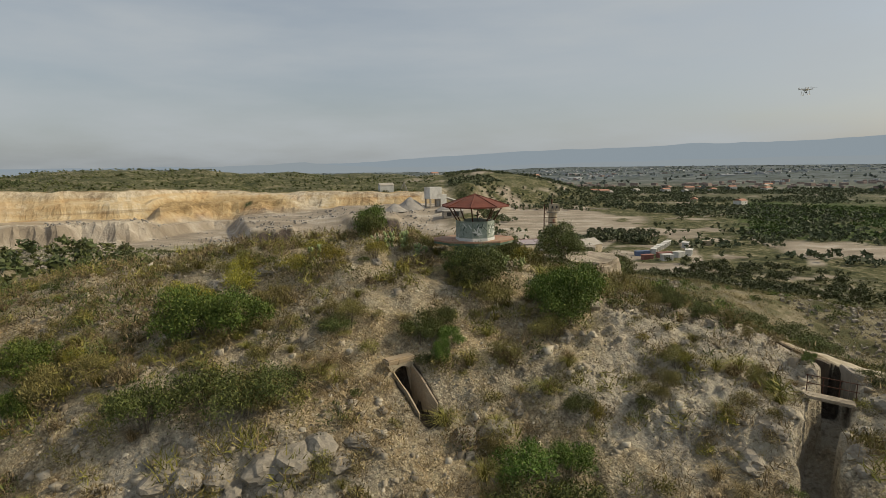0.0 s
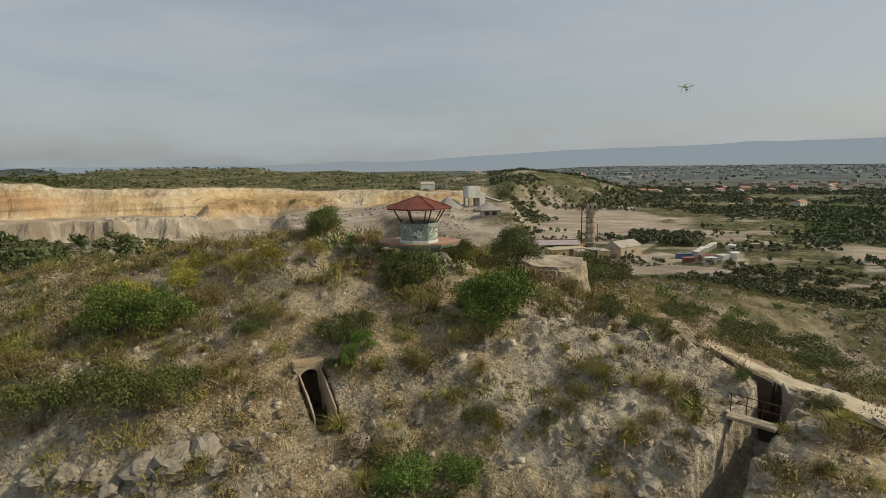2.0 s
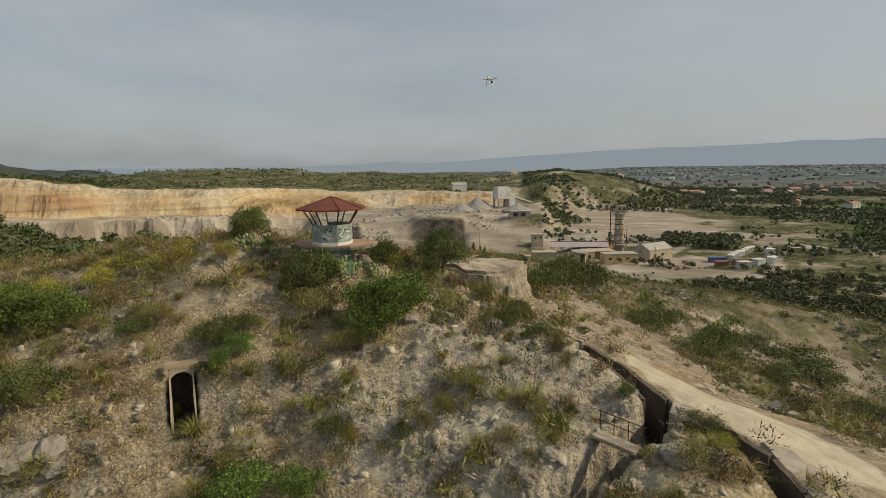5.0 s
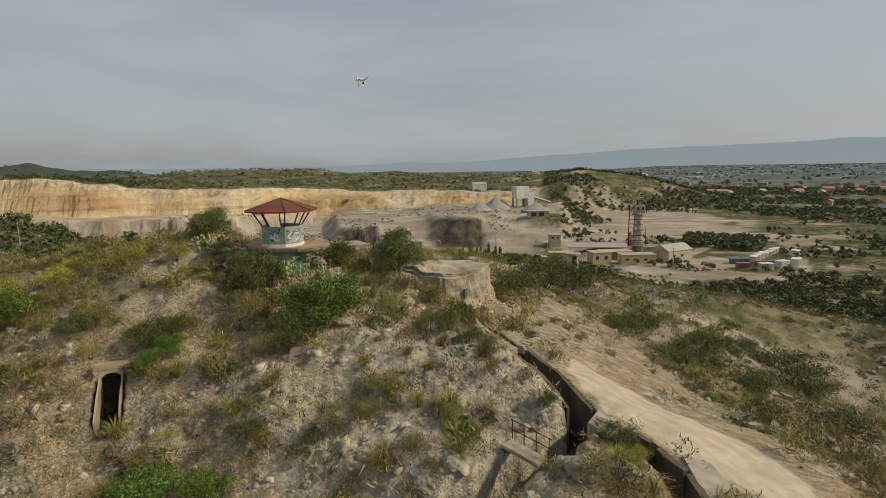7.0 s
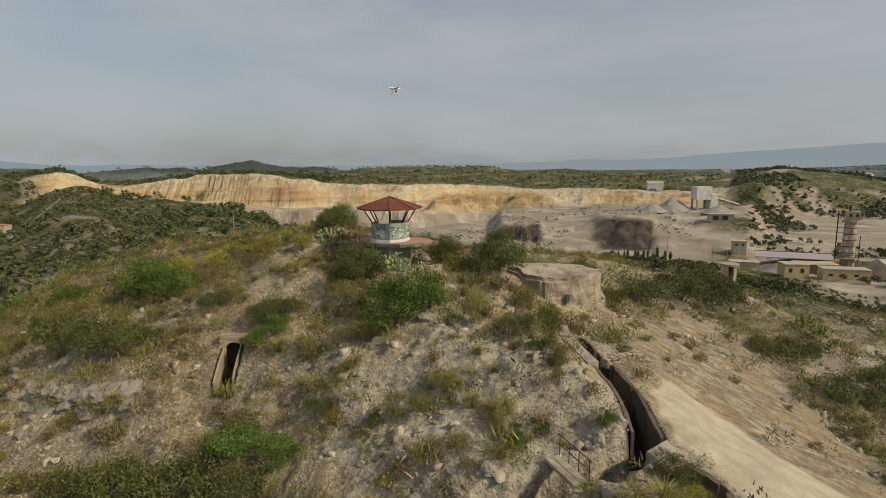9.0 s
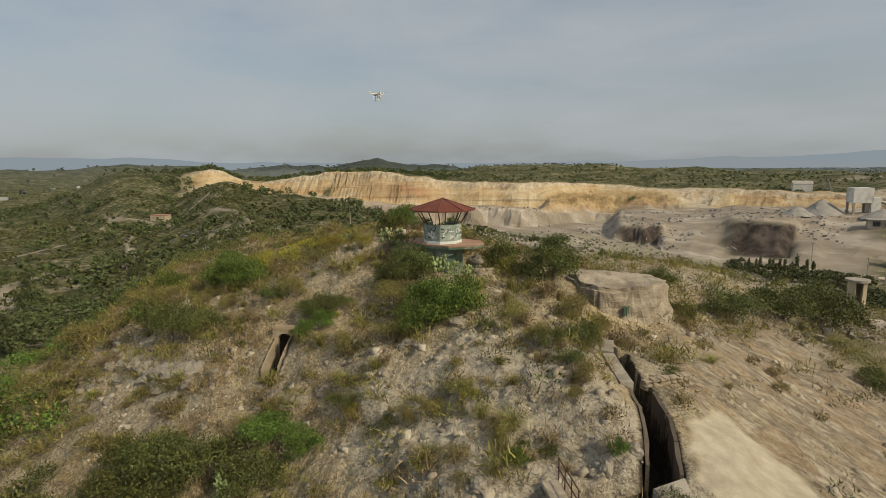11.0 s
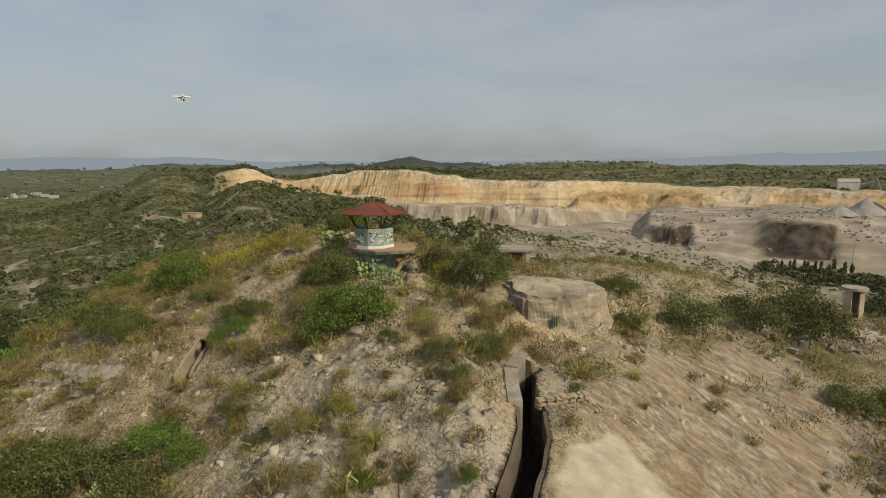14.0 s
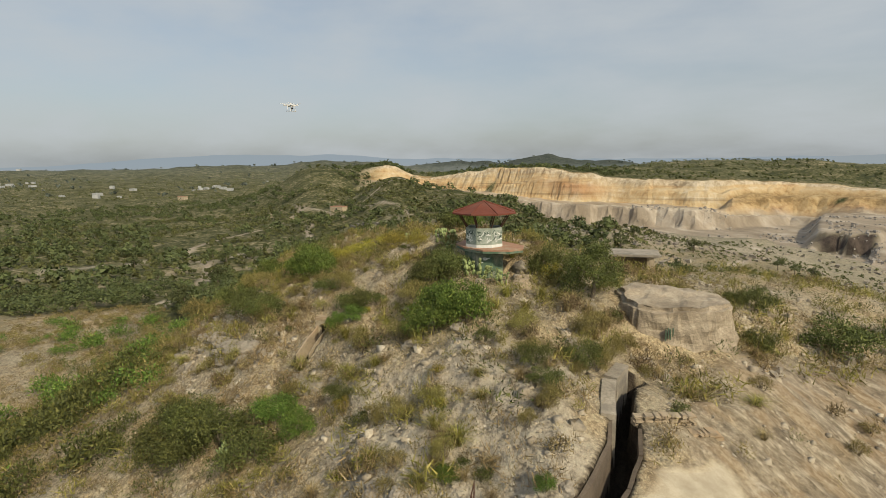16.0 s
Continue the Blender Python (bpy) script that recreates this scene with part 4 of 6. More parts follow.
# masonry end of the ramp beside the trench
def rubble_wall(x, y, turn, length, height, thick, label):
    thing = base("rubble_wall", pose(x, y, top(x, y) - 0.25, 0, 0, turn), label, "stone wall")
    rng = random.Random(int(x * 10))
    z = 0.0
    while z < height:
        u, course = -length / 2, rng.uniform(0.14, 0.22)
        while u < length / 2:
            w = rng.uniform(0.18, 0.42)
            bm = boxed(0, 0, 0, w - 0.02, thick + rng.uniform(-0.06, 0.06), course - 0.015, bevel=0.04)
            for v in bm.verts:
                v.co += Vector((rng.uniform(-0.035, 0.035), rng.uniform(-0.05, 0.05), rng.uniform(-0.025, 0.025)))
            stone = part("stone", bm, TAN_ROCK, thing)
            stone.location = (u + w / 2, rng.uniform(-0.02, 0.02), z + course / 2)
            u += w
        z += course
    return thing


rubble_wall(16.75, 31.6, 62, 2.3, 0.42, 0.42, "low rubble masonry block beside the trench")
rubble_wall(17.75, 32.6, 66, 1.0, 0.34, 0.5, "broken masonry edge of the concrete ramp")


def slab_wedge(corners, rise, name, label):
    bm = prism(bmesh.new(), corners, lambda x, y: float(land(x, y)) - 1.6, lambda x, y: float(land(x, y)) + rise)
    bmesh.ops.bevel(bm, geom=bm.edges[:], offset=0.05, segments=2, affect="EDGES")
    return tagged(part(name, bm, CONCRETE), label, "concrete block")


slab_wedge([(19.72, 25.62), (19.2, 24.15), (19.95, 23.6), (20.45, 24.6)], 0.16, "concrete_wedge", "weathered concrete wedge where two trenches meet")
slab_wedge([(22.6, 24.0), (22.85, 22.6), (23.3, 21.2), (24.5, 22.2), (23.7, 24.0)], 0.14, "concrete_wedge", "gritty concrete slab edging the side trench")


def footbridge():
    ax, ay, bx, by = 16.25, 22.85, 17.55, 21.75
    length, turn = math.dist((ax, ay), (bx, by)), math.degrees(math.atan2(by - ay, bx - ax))
    z = 1.66
    thing = base("footbridge", pose((ax + bx) / 2, (ay + by) / 2, z, 0, 0, turn), "small concrete footbridge with rusty handrail over the gully", "footbridge")
    part("deck", boxed(0, 0, 0.0, length + 0.15, 0.62, 0.14, bevel=0.03), BUNKER_STONE, thing)
    for u in (-0.9, -0.3, 0.3, 0.9):
        part("rail_post", rod(bmesh.new(), (u, 0.33, 0.05), (u, 0.33, 0.8), 0.02, 6), RUST, thing)
    for h in (0.45, 0.82):
        part("handrail", rod(bmesh.new(), (-1.0, 0.33, h), (1.0, 0.33, h), 0.02, 6), RUST, thing)
    return thing


footbridge()


# ---- old bunker mass, flat shelter and pillbox ----
def bunker():
    outline = [(9.4, 37.3), (10.9, 36.6), (12.2, 38.0), (13.2, 39.6), (13.4, 41.2), (12.2, 42.6), (9.6, 42.3), (7.4, 40.9), (7.2, 39.0)]
    bm = prism(bmesh.new(), outline, 1.2, 5.25)
    bmesh.ops.bevel(bm, geom=bm.edges[:], offset=0.22, segments=2, affect="EDGES")
    bmesh.ops.triangulate(bm, faces=bm.faces[:])
    for _ in range(3):
        bmesh.ops.subdivide_edges(bm, edges=[e for e in bm.edges if e.calc_length() > 0.32], cuts=1, use_grid_fill=True)
        bmesh.ops.triangulate(bm, faces=[f for f in bm.faces if len(f.verts) > 4])
    for v in bm.verts:
        x, y, z = v.co
        lean = 0.12 * (5.25 - z)
        out = Vector((x - 10.3, y - 39.6, 0)).normalized()
        v.co += out * (lean + 0.13 * float(rough(x + 0.3 * z, y - 2 * z, 1.3)) + 0.1 * float(rough(x, y + 3 * z, 0.45, 3))) + Vector((0, 0, 0.16 * float(rough(x, y, 1.2)) - 0.05 * (z > 4) * max(0.0, x - 10)))
    thing = base("bunker_mass", pose(0, 0, 0), "eroded sandy concrete bunker mass with faded green paint", "bunker")
    part("body", bm, BUNKER_STONE, thing)
    bm = bmesh.new()
    for k in range(5):
        block(bm, 12.15 + 0.015 * k, 37.55 + 0.16 * k, 3.75 + 0.05 * (k % 2), 0.05, 0.2, 0.55, turn=0.72)
    part("faded_paint", bm, GREEN_PAINT, thing, "faded green paint patch")
    return thing


bunker()


def shelter():
    x, y = -1.6, 50.6
    z = top(x, y) + 0.35
    thing = base("open_shelter", pose(x, y, z, 0, 0, 44), "open shelter with flat concrete roof on thick posts", "shelter")
    roof = boxed(0, 0, 1.95, 4.2, 3.2, 0.22, bevel=0.05)
    part("roof", roof, CONCRETE, thing)
    for u in (-1.8, 1.4):
        for v in (-1.35, 1.35):
            part("post", boxed(u, v * 0.9, 0.45, 0.4, 0.4, 2.8, bevel=0.03), PLASTER, thing)
    part("back_wall", boxed(-0.2, 1.2, 0.5, 3.0, 0.16, 2.7), TRENCH_WALL, thing)
    return thing


shelter()


def pillbox():
    x, y, z = 20.0, 73.4, top(20.0, 73.4)
    thing = base("pillbox", pose(x, y, z, 0, 0, 20), "small roundish concrete pillbox with an overhanging cap", "pillbox")
    for k in (0, 1, 2, 3, 4, 6, 7):
        part("wall_panel", oct_shell(bmesh.new(), 0.8, 0.2, -0.5, 2.5, gap=[n for n in range(8) if n != k]), PLASTER, thing)
    part("cap", prism(bmesh.new(), ngon(12, 1.05), 2.5, 2.72), CONCRETE, thing)
    return thing


pillbox()


def drone():
    thing = base("quadcopter", pose(12.45, 18.95, 14.45, 0, 0, 30) @ Matrix.Scale(1.15, 4), "small white quadcopter hovering in the air", "drone")
    bm = boxed(0, 0, 0, 0.17, 0.14, 0.06, bevel=0.025)
    for a in range(4):
        c, s = math.cos(math.pi / 4 + a * math.pi / 2), math.sin(math.pi / 4 + a * math.pi / 2)
        rod(bm, (0.05 * c, 0.05 * s, 0.0), (0.18 * c, 0.18 * s, 0.015), 0.018, 8, 0.013)
    part("body", bm, WHITE_PLASTIC, thing)
    for a in range(4):
        c, s = math.cos(math.pi / 4 + a * math.pi / 2), math.sin(math.pi / 4 + a * math.pi / 2)
        motor = part("motor", bmesh_cone(0.18 * c, 0.18 * s, 0.0, 0.017, 0.015, 0.045, 10), WHITE_PLASTIC, thing)
        part("propeller", boxed(0.18 * c, 0.18 * s, 0.05, 0.24, 0.018, 0.004, turn=0.6 * a), WHITE_PLASTIC, motor)
    for s in (-1, 1):
        bm = bmesh.new()
        rod(bm, (-0.07, s * 0.06, -0.02), (-0.07, s * 0.09, -0.15), 0.007, 6)
        rod(bm, (0.07, s * 0.06, -0.02), (0.07, s * 0.09, -0.15), 0.007, 6)
        rod(bm, (-0.09, s * 0.09, -0.15), (0.09, s * 0.09, -0.15), 0.007, 6)
        part("landing_skid", bm, WHITE_PLASTIC, thing)
    part("camera_gimbal", boxed(0.04, 0, -0.075, 0.05, 0.05, 0.05, bevel=0.012), DARK_PLASTIC, thing)
    return thing


drone()

# ---- buildings of the quarry and the plain ----
def floor_at(x, y):
    return float(land(np.float64(x), np.float64(y)))


def house(name, x, y, turn, w, d, h, wall, roof, gable, label, category="building", windows=(), group="", lift=0.0):
    """A building with walls, a flat or gabled roof and openings (face, along, up, width, height)."""
    thing = base(name, pose(x, y, floor_at(x, y) + lift, 0, 0, turn), label, category, group)
    part("wall", boxed(0, 0, h / 2 - 0.5, w, d, h + 1), wall, thing)
    if gable:
        bm = bmesh.new()
        o, g = 0.3, gable
        lo = [bm.verts.new(p) for p in ((-w / 2 - o, -d / 2 - o, h), (w / 2 + o, -d / 2 - o, h), (w / 2 + o, d / 2 + o, h), (-w / 2 - o, d / 2 + o, h))]
        hi = [bm.verts.new(p) for p in ((-w / 2 - o, 0, h + g), (w / 2 + o, 0, h + g))]
        for f in ((lo[0], lo[1], hi[1], hi[0]), (lo[2], lo[3], hi[0], hi[1]), (lo[1], lo[2], hi[1]), (lo[3], lo[0], hi[0]), tuple(lo[::-1])):
            bm.faces.new(f)
        part("roof", bm, roof, thing)
    else:
        part("roof", boxed(0, 0, h + 0.12, w + 0.5, d + 0.5, 0.24), roof, thing)
    for face, along, up, ww, hh in windows:
        if face == "s":
            part("window", boxed(along, -d / 2 - 0.03, up, ww, 0.1, hh), DARK_GLASS, thing)
        else:
            part("window", boxed(w / 2 + 0.03, along, up, 0.1, ww, hh), DARK_GLASS, thing)
    return thing


def lime_kiln():
    x, y = 57.5, 282.0
    thing = base("lime_kiln", pose(x, y, floor_at(x, y)), "tall round brick lime kiln with rusty galleries", "kiln")
    bm = bmesh.new()
    bmesh.ops.create_cone(bm, cap_ends=True, segments=24, radius1=2.5, radius2=2.1, depth=21, matrix=Matrix.Translation((0, 0, 10.5)))
    part("shaft", bm, PLASTER, thing)
    for h in (6.6, 9.2, 11.8, 14.4, 17.0):
        part("hoop", bmesh_cone(0, 0, h, 2.62 - 0.019 * h, 2.61 - 0.019 * h, 0.28, 24), RUST, thing, "rusty iron hoop")
    for k, (h, a) in enumerate(((7.6, -1.9), (10.4, -1.2), (13.0, -2.1), (15.6, -1.5), (8.4, -0.9), (12.4, -0.6))):
        patch = part("brick_patch", boxed(2.46 - 0.019 * h, 0, h, 0.12, 1.0, 1.7), TILE_HOUSE if k % 2 else WHITE_WALL, thing, "patch of bare brick or lime wash")
        patch.matrix_basis = Matrix.Rotation(a, 4, "Z")
    part("upper_gallery", bmesh_cone(0, 0, 19.5, 3.2, 3.2, 0.6, 24), CONCRETE, thing)
    head = part("head_house", boxed(0.6, 0.3, 22.3, 4.4, 4.0, 3.6), PLASTER, thing)
    for u in (-0.5, 1.7):
        part("window", boxed(u, -1.72, 22.5, 0.9, 0.1, 1.3), DARK_GLASS, head)
    part("chimney_stub", bmesh_cone(-0.6, 0, 24, 0.5, 0.45, 2.6), RUST, thing)
    low = part("lower_gallery", bmesh_cone(0, 0, 4.2, 4.3, 4.3, 0.4, 24), CONCRETE, thing)
    for p in ngon(12, 4.1):
        part("rail_post", rod(bmesh.new(), (*p, 4.6), (*p, 6.0), 0.09, 5), RUST, low)
        part("post", rod(bmesh.new(), (*p, 0), (*p, 4.2), 0.16, 5), CONCRETE, thing)
    for p in ngon(12, 3.6, 0.2):
        part("rail_post", rod(bmesh.new(), (*p, 20.5), (*p, 22.3), 0.08, 5), RUST, thing)
    for h in (5.3, 6.0):
        bm = bmesh.new()
        ring = ngon(24, 4.1)
        for k in range(24):
            rod(bm, (*ring[k], h), (*ring[(k + 1) % 24], h), 0.07, 4)
        part("rail", bm, RUST, low)
    for px, py in ((-4.4, -0.6), (-4.4, 0.6), (3.4, -1.8)):
        part("hoist_mast", rod(bmesh.new(), (px, py, 0), (px, py, 24 if px < 0 else 14), 0.16, 5), RUST, thing)
    bm = bmesh.new()
    for k in range(12):
        rod(bm, (-4.4, -0.6, 2 * k), (-4.4, 0.6, 2 * k + 2), 0.07, 4)
        rod(bm, (-4.4, 0, 2 * k + 1), (-2.4, 0, 2 * k + 1), 0.06, 4)
    part("lattice", bm, RUST, thing)
    return thing


lime_kiln()
house("kiln_office", 37, 251, 18, 8.5, 7, 4.6, YELLOW_WALL, PLASTER, 0, "ochre flat-roofed office of the lime works", windows=(("s", -2.2, 2.4, 1.2, 1.6), ("s", 1.8, 2.4, 1.2, 1.6), ("e", 0, 2.2, 1.2, 1.6)))
house("works_block", 53, 252, 12, 15, 6.5, 4.0, YELLOW_WALL, SHEET_ROOF, 0, "long low ochre works building", windows=(("s", -5, 2, 1.4, 0.8), ("s", -1, 2, 1.4, 0.8), ("s", 3, 2, 1.4, 0.8), ("e", 0, 1.4, 1.8, 2.4)))
house("open_shed", 45, 264, 15, 14, 8, 3.8, TRENCH_WALL, PLASTER, 0, "low shed with a pale flat roof")
house("gabled_hall", 70, 264, 38, 15, 10, 5.0, PLASTER, SHEET_ROOF, 2.6, "grey gabled hall with white end walls", windows=(("e", 0, 2.2, 4, 4.2), ("s", -4, 2.6, 1.6, 1.2), ("s", 1, 2.6, 1.6, 1.2)))
house("gate_house", 17, 306, 10, 6.0, 5.5, 6.2, PLASTER, PLASTER, 0, "two-storey gate house with small windows", windows=(("s", -1.5, 4.6, 0.9, 1.1), ("s", 1.5, 4.6, 0.9, 1.1)))
house("stone_store", 20, 266, 8, 11, 6, 3.2, PLASTER, PLASTER, 0, "low stone store without upper floor")
house("weigh_house", 14, 276, 8, 6, 5, 3.6, WHITE_WALL, PLASTER, 0, "pale weigh house by the road", windows=(("s", 0, 2, 1.2, 1.2),))
canopy = base("long_canopy", pose(39, 292, floor_at(39, 292), 0, 0, 4), "long low canopy with faded lilac sheet roof and red edge", "canopy")
part("roof", prism(bmesh.new(), [(-15, -5), (15, -5), (15, 5), (-15, 5)], lambda x, y: 2.6 + 0.12 * y, lambda x, y: 2.8 + 0.12 * y), LILAC_SHEET, canopy)
part("fascia", boxed(0, 5.1, 3.35, 30, 0.2, 0.7), RED_SHEET, canopy, "red painted edge board")
for px in np.linspace(-14, 14, 7):
    for py in (-4.6, 4.6):
        part("post", rod(bmesh.new(), (float(px), py, -0.5), (float(px), py, 2.6 + 0.12 * py), 0.14, 5), STEEL, canopy)
orange = base("orange_awning", pose(51, 276, floor_at(51, 276), 0, 0, 20), "orange sheet leaning against the kiln", "awning")
part("sheet", prism(bmesh.new(), [(-3, -2), (3, -2), (3, 2), (-3, 2)], lambda x, y: 2.5 + 0.6 * x, lambda x, y: 2.7 + 0.6 * x), ORANGE_SHEET, orange)
for px in (-2.7, 2.7):
    part("post", rod(bmesh.new(), (px, 0, -0.5), (px, 0, 2.5 + 0.6 * px), 0.12, 5), RUST, orange)


def crusher_plant():
    x, y = -7.5, 388.0
    z = floor_at(x, y)
    tall = -2.5 - z
    thing = base("crusher_building", pose(x, y, z, 0, 0, 28), "tall white crusher building of the quarry plant", "crusher plant")
    part("tower", boxed(0, 0, tall / 2 + 3, 9.5, 9, tall - 6), WHITE_WALL, thing)
    for px in (-4, 4):
        for py in (-3.8, 3.8):
            part("leg", boxed(px, py, 3, 1.0, 1.0, 8), CONCRETE, thing)
    part("annex", boxed(6.4, -1, 4.5, 4.5, 7, 9), WHITE_WALL, thing)
    bm = bmesh.new()
    rod(bm, (4, 0, tall - 6), (26, 4, 2), 0.9, 4)
    part("conveyor", bm, STEEL, thing)
    bm = bmesh.new()
    for u in (10, 16, 22):
        k = (u - 4) / 22
        rod(bm, (u, 4 * k, -1), (u, 4 * k, (tall - 6) * (1 - k) + 2 * k), 0.25, 5)
    part("trestle", bm, STEEL, thing)
    return thing


crusher_plant()
shed = house("screening_shed", -53, 499, 20, 13, 8, 6, WHITE_WALL, SHEET_ROOF, 2.2, "white sheet-clad shed on the quarry rim")
mast = base("feeder_frame", pose(-36, 494, floor_at(-36, 494)), "splayed steel feeder frame on the rim", "steel frame")
for px, py in ((-4, -2), (4, -2), (-1, 3), (2, 3)):
    part("strut", rod(bmesh.new(), (px, py, -1), (0, 0, 9), 0.3, 5), STEEL, mast)


def heap(x, y, radius, height, material, label, seed):
    bm = bmesh.new()
    bmesh.ops.create_cone(bm, cap_ends=False, segments=30, radius1=radius, radius2=radius * 0.06, depth=height)
    bmesh.ops.subdivide_edges(bm, edges=[e for e in bm.edges if e.calc_length() > height * 0.4], cuts=5, use_grid_fill=True)
    for v in bm.verts:
        v.co += Vector((1, 1, 0.5)) * radius * 0.05 * float(rough(v.co.x + seed, v.co.y + v.co.z, radius * 0.3))
    ob = tagged(part("stockpile", bm, material), label, "stockpile", "quarry stockpiles")
    ob.location = (x, y, floor_at(x, y) + height / 2 - 0.6)
    return ob


heap(-24, 384, 12, 9, GRAVEL, "cone of grey crushed stone", 1)
heap(-34, 372, 9, 5.5, GRAVEL, "cone of grey crushed stone", 2)
heap(4, 372, 10, 5, GRAVEL, "cone of grey crushed stone", 4)
house("machine_shed", 6, 352, 12, 13, 6, 3.4, CONCRETE, SHEET_ROOF, 0, "low grey machine shed in the quarry", windows=(("s", -3, 1.5, 3, 2.4), ("s", 2, 1.5, 3, 2.4)))


def container(x, y, turn, w, d, h, wall, label):
    thing = house("container", x, y, turn, w, d, h, wall, wall, 0, label, "container", group="containers in the yard")
    for s in np.linspace(-w / 2 + 0.6, w / 2 - 0.6, 7):
        part("rib", boxed(float(s), -d / 2 - 0.04, h / 2, 0.14, 0.1, h - 0.3), wall, thing)
    return thing


for k in range(7):
    container(104 + 3.2 * k, 262 + 4.9 * k, 62, 5.0, 2.3, 2.2, WHITE_WALL, "white steel container in a row")
container(96, 256, 8, 7, 2.4, 2.2, BLUE_SHEET, "blue steel container in the yard")
container(105, 252, 8, 7, 2.4, 2.1, RED_SHEET, "brown-red steel container in the yard")
container(95, 247, 10, 5, 2.4, 2.0, RED_SHEET, "brown-red steel container in the yard")
container(102, 242, 10, 5, 3, 2.6, WHITE_WALL, "white site cabin in the yard")
container(111, 250, 35, 5, 3, 2.6, WHITE_WALL, "white site cabin in the yard")
container(119, 257, 60, 6, 3, 2.6, WHITE_WALL, "white site cabin in the yard")
container(128, 281, 60, 5, 3, 2.4, WHITE_WALL, "white site cabin in the yard")
container(142, 286, 10, 5, 3, 2.4, PLASTER, "small pale shed in the yard")

rng = random.Random(21)
VILLAS = [(224, 752, 14), (236, 770, 12), (214, 765, 9), (330, 800, 13), (350, 780, 10), (372, 815, 14), (300, 840, 11), (410, 820, 12), (450, 840, 12), (480, 800, 14), (420, 880, 12), (380, 910, 12), (520, 870, 15), (280, 600, 10), (310, 560, 12), (118, 690, 12), (-12, 760, 10), (60, 820, 14), (160, 860, 12), (560, 930, 14)]
for vx, vy, vw in VILLAS:
    house("villa", vx, vy, rng.uniform(0, 60), vw, vw * 0.7, rng.uniform(3, 6), rng.choice((WHITE_WALL, WHITE_WALL, PLASTER)), rng.choice((TILE_HOUSE, TILE_HOUSE, SHEET_ROOF)), 1.8, "pale country house on the plain", "house", (("s", -vw * 0.25, 2, 1.3, 1.4), ("s", vw * 0.2, 2, 1.3, 1.4)), "houses on the plain")
for vx, vy, vw in [(-295, 121, 9), (-640, 330, 10), (-620, 310, 8), (-700, 210, 10), (-820, 180, 11), (-760, 60, 11)]:
    house("farmhouse", vx, vy, rng.uniform(0, 60), vw, vw * 0.6, rng.uniform(2.6, 4.5), rng.choice((PLASTER, WHITE_WALL)), rng.choice((TILE_HOUSE, PLASTER)), rng.choice((0, 1.5)), "old stone farmhouse among scrub", "house", (("s", 0, 1.6, 1.2, 1.4),), "farmhouses in the valley")
for fx, fy, turn, length in [(-60, 98, 20, 26), (-120, 110, 8, 40), (-180, 100, 0, 60), (190, 430, 35, 34), (240, 450, 30, 60), (140, 500, 20, 50)]:
    wall_ = base("field_wall", pose(fx, fy, floor_at(fx, fy), 0, 0, turn), "low pale field wall of stone", "wall", "field walls")
    for k in range(int(length / 8)):
        u = 8 * k - length / 2
        wx, wy = fx + u * math.cos(radians(turn)), fy + u * math.sin(radians(turn))
        part("wall_stretch", boxed(u, 0, floor_at(wx, wy) - floor_at(fx, fy) + 0.3, 8.1, 0.4, 1.2), CONCRETE, wall_)
for px, py in [(-150, 142), (-262, 105), (14, 250), (8, 262), (-15, 300), (66, 240)]:
    pole = base("utility_pole", pose(px, py, floor_at(px, py)), "grey utility pole with crossarm", "pole", "utility poles")
    part("shaft", rod(bmesh.new(), (0, 0, -0.5), (0, 0, 9), 0.2, 6, 0.12), CONCRETE, pole)
    part("crossarm", boxed(0, 0, 8.4, 1.8, 0.15, 0.15), STEEL, pole)


def boxes_mesh(name, x, y, w, d, h, turn, material, sink=1.0):
    """Many plain far houses in one mesh."""
    z = land(x, y)
    c, s = np.cos(turn), np.sin(turn)
    corner = [(-1, -1), (1, -1), (1, 1), (-1, 1)]
    pts = []
    for up in (0, 1):
        for u, v in corner:
            px, py = u * w / 2, v * d / 2
            pts.append(np.stack([x + px * c - py * s, y + px * s + py * c, z + (h if up else -sink)], -1))
    faces = [(4, 5, 6, 7), (0, 1, 5, 4), (1, 2, 6, 5), (2, 3, 7, 6), (3, 0, 4, 7)]
    return quads(name, np.concatenate([np.stack([pts[k] for k in f], 1) for f in faces]), material)


def far_town(n, a0, a1, r0, r1, size, seed, material, name, label):
    g = np.random.RandomState(seed)
    a = np.radians(g.uniform(a0, a1, n * 4))
    r = r0 * (r1 / r0) ** g.rand(n * 4)
    x, y = 15 - r * np.sin(a), 15 + r * np.cos(a)
    keep = np.argsort(-(rough(x, y, 260, 2) + 0.5 * g.rand(n * 4)))[:n]
    x, y, r = x[keep], y[keep], r[keep]
    w = size * g.uniform(0.6, 1.8, n) * (r / r0) ** 0.35
    mesh = boxes_mesh(name, x, y, w, w * g.uniform(0.5, 1.0, n), g.uniform(2.5, 5.5, n), g.uniform(0, 3, n), material)
    tagged(new(name, mesh), label, "town", kind="stuff")


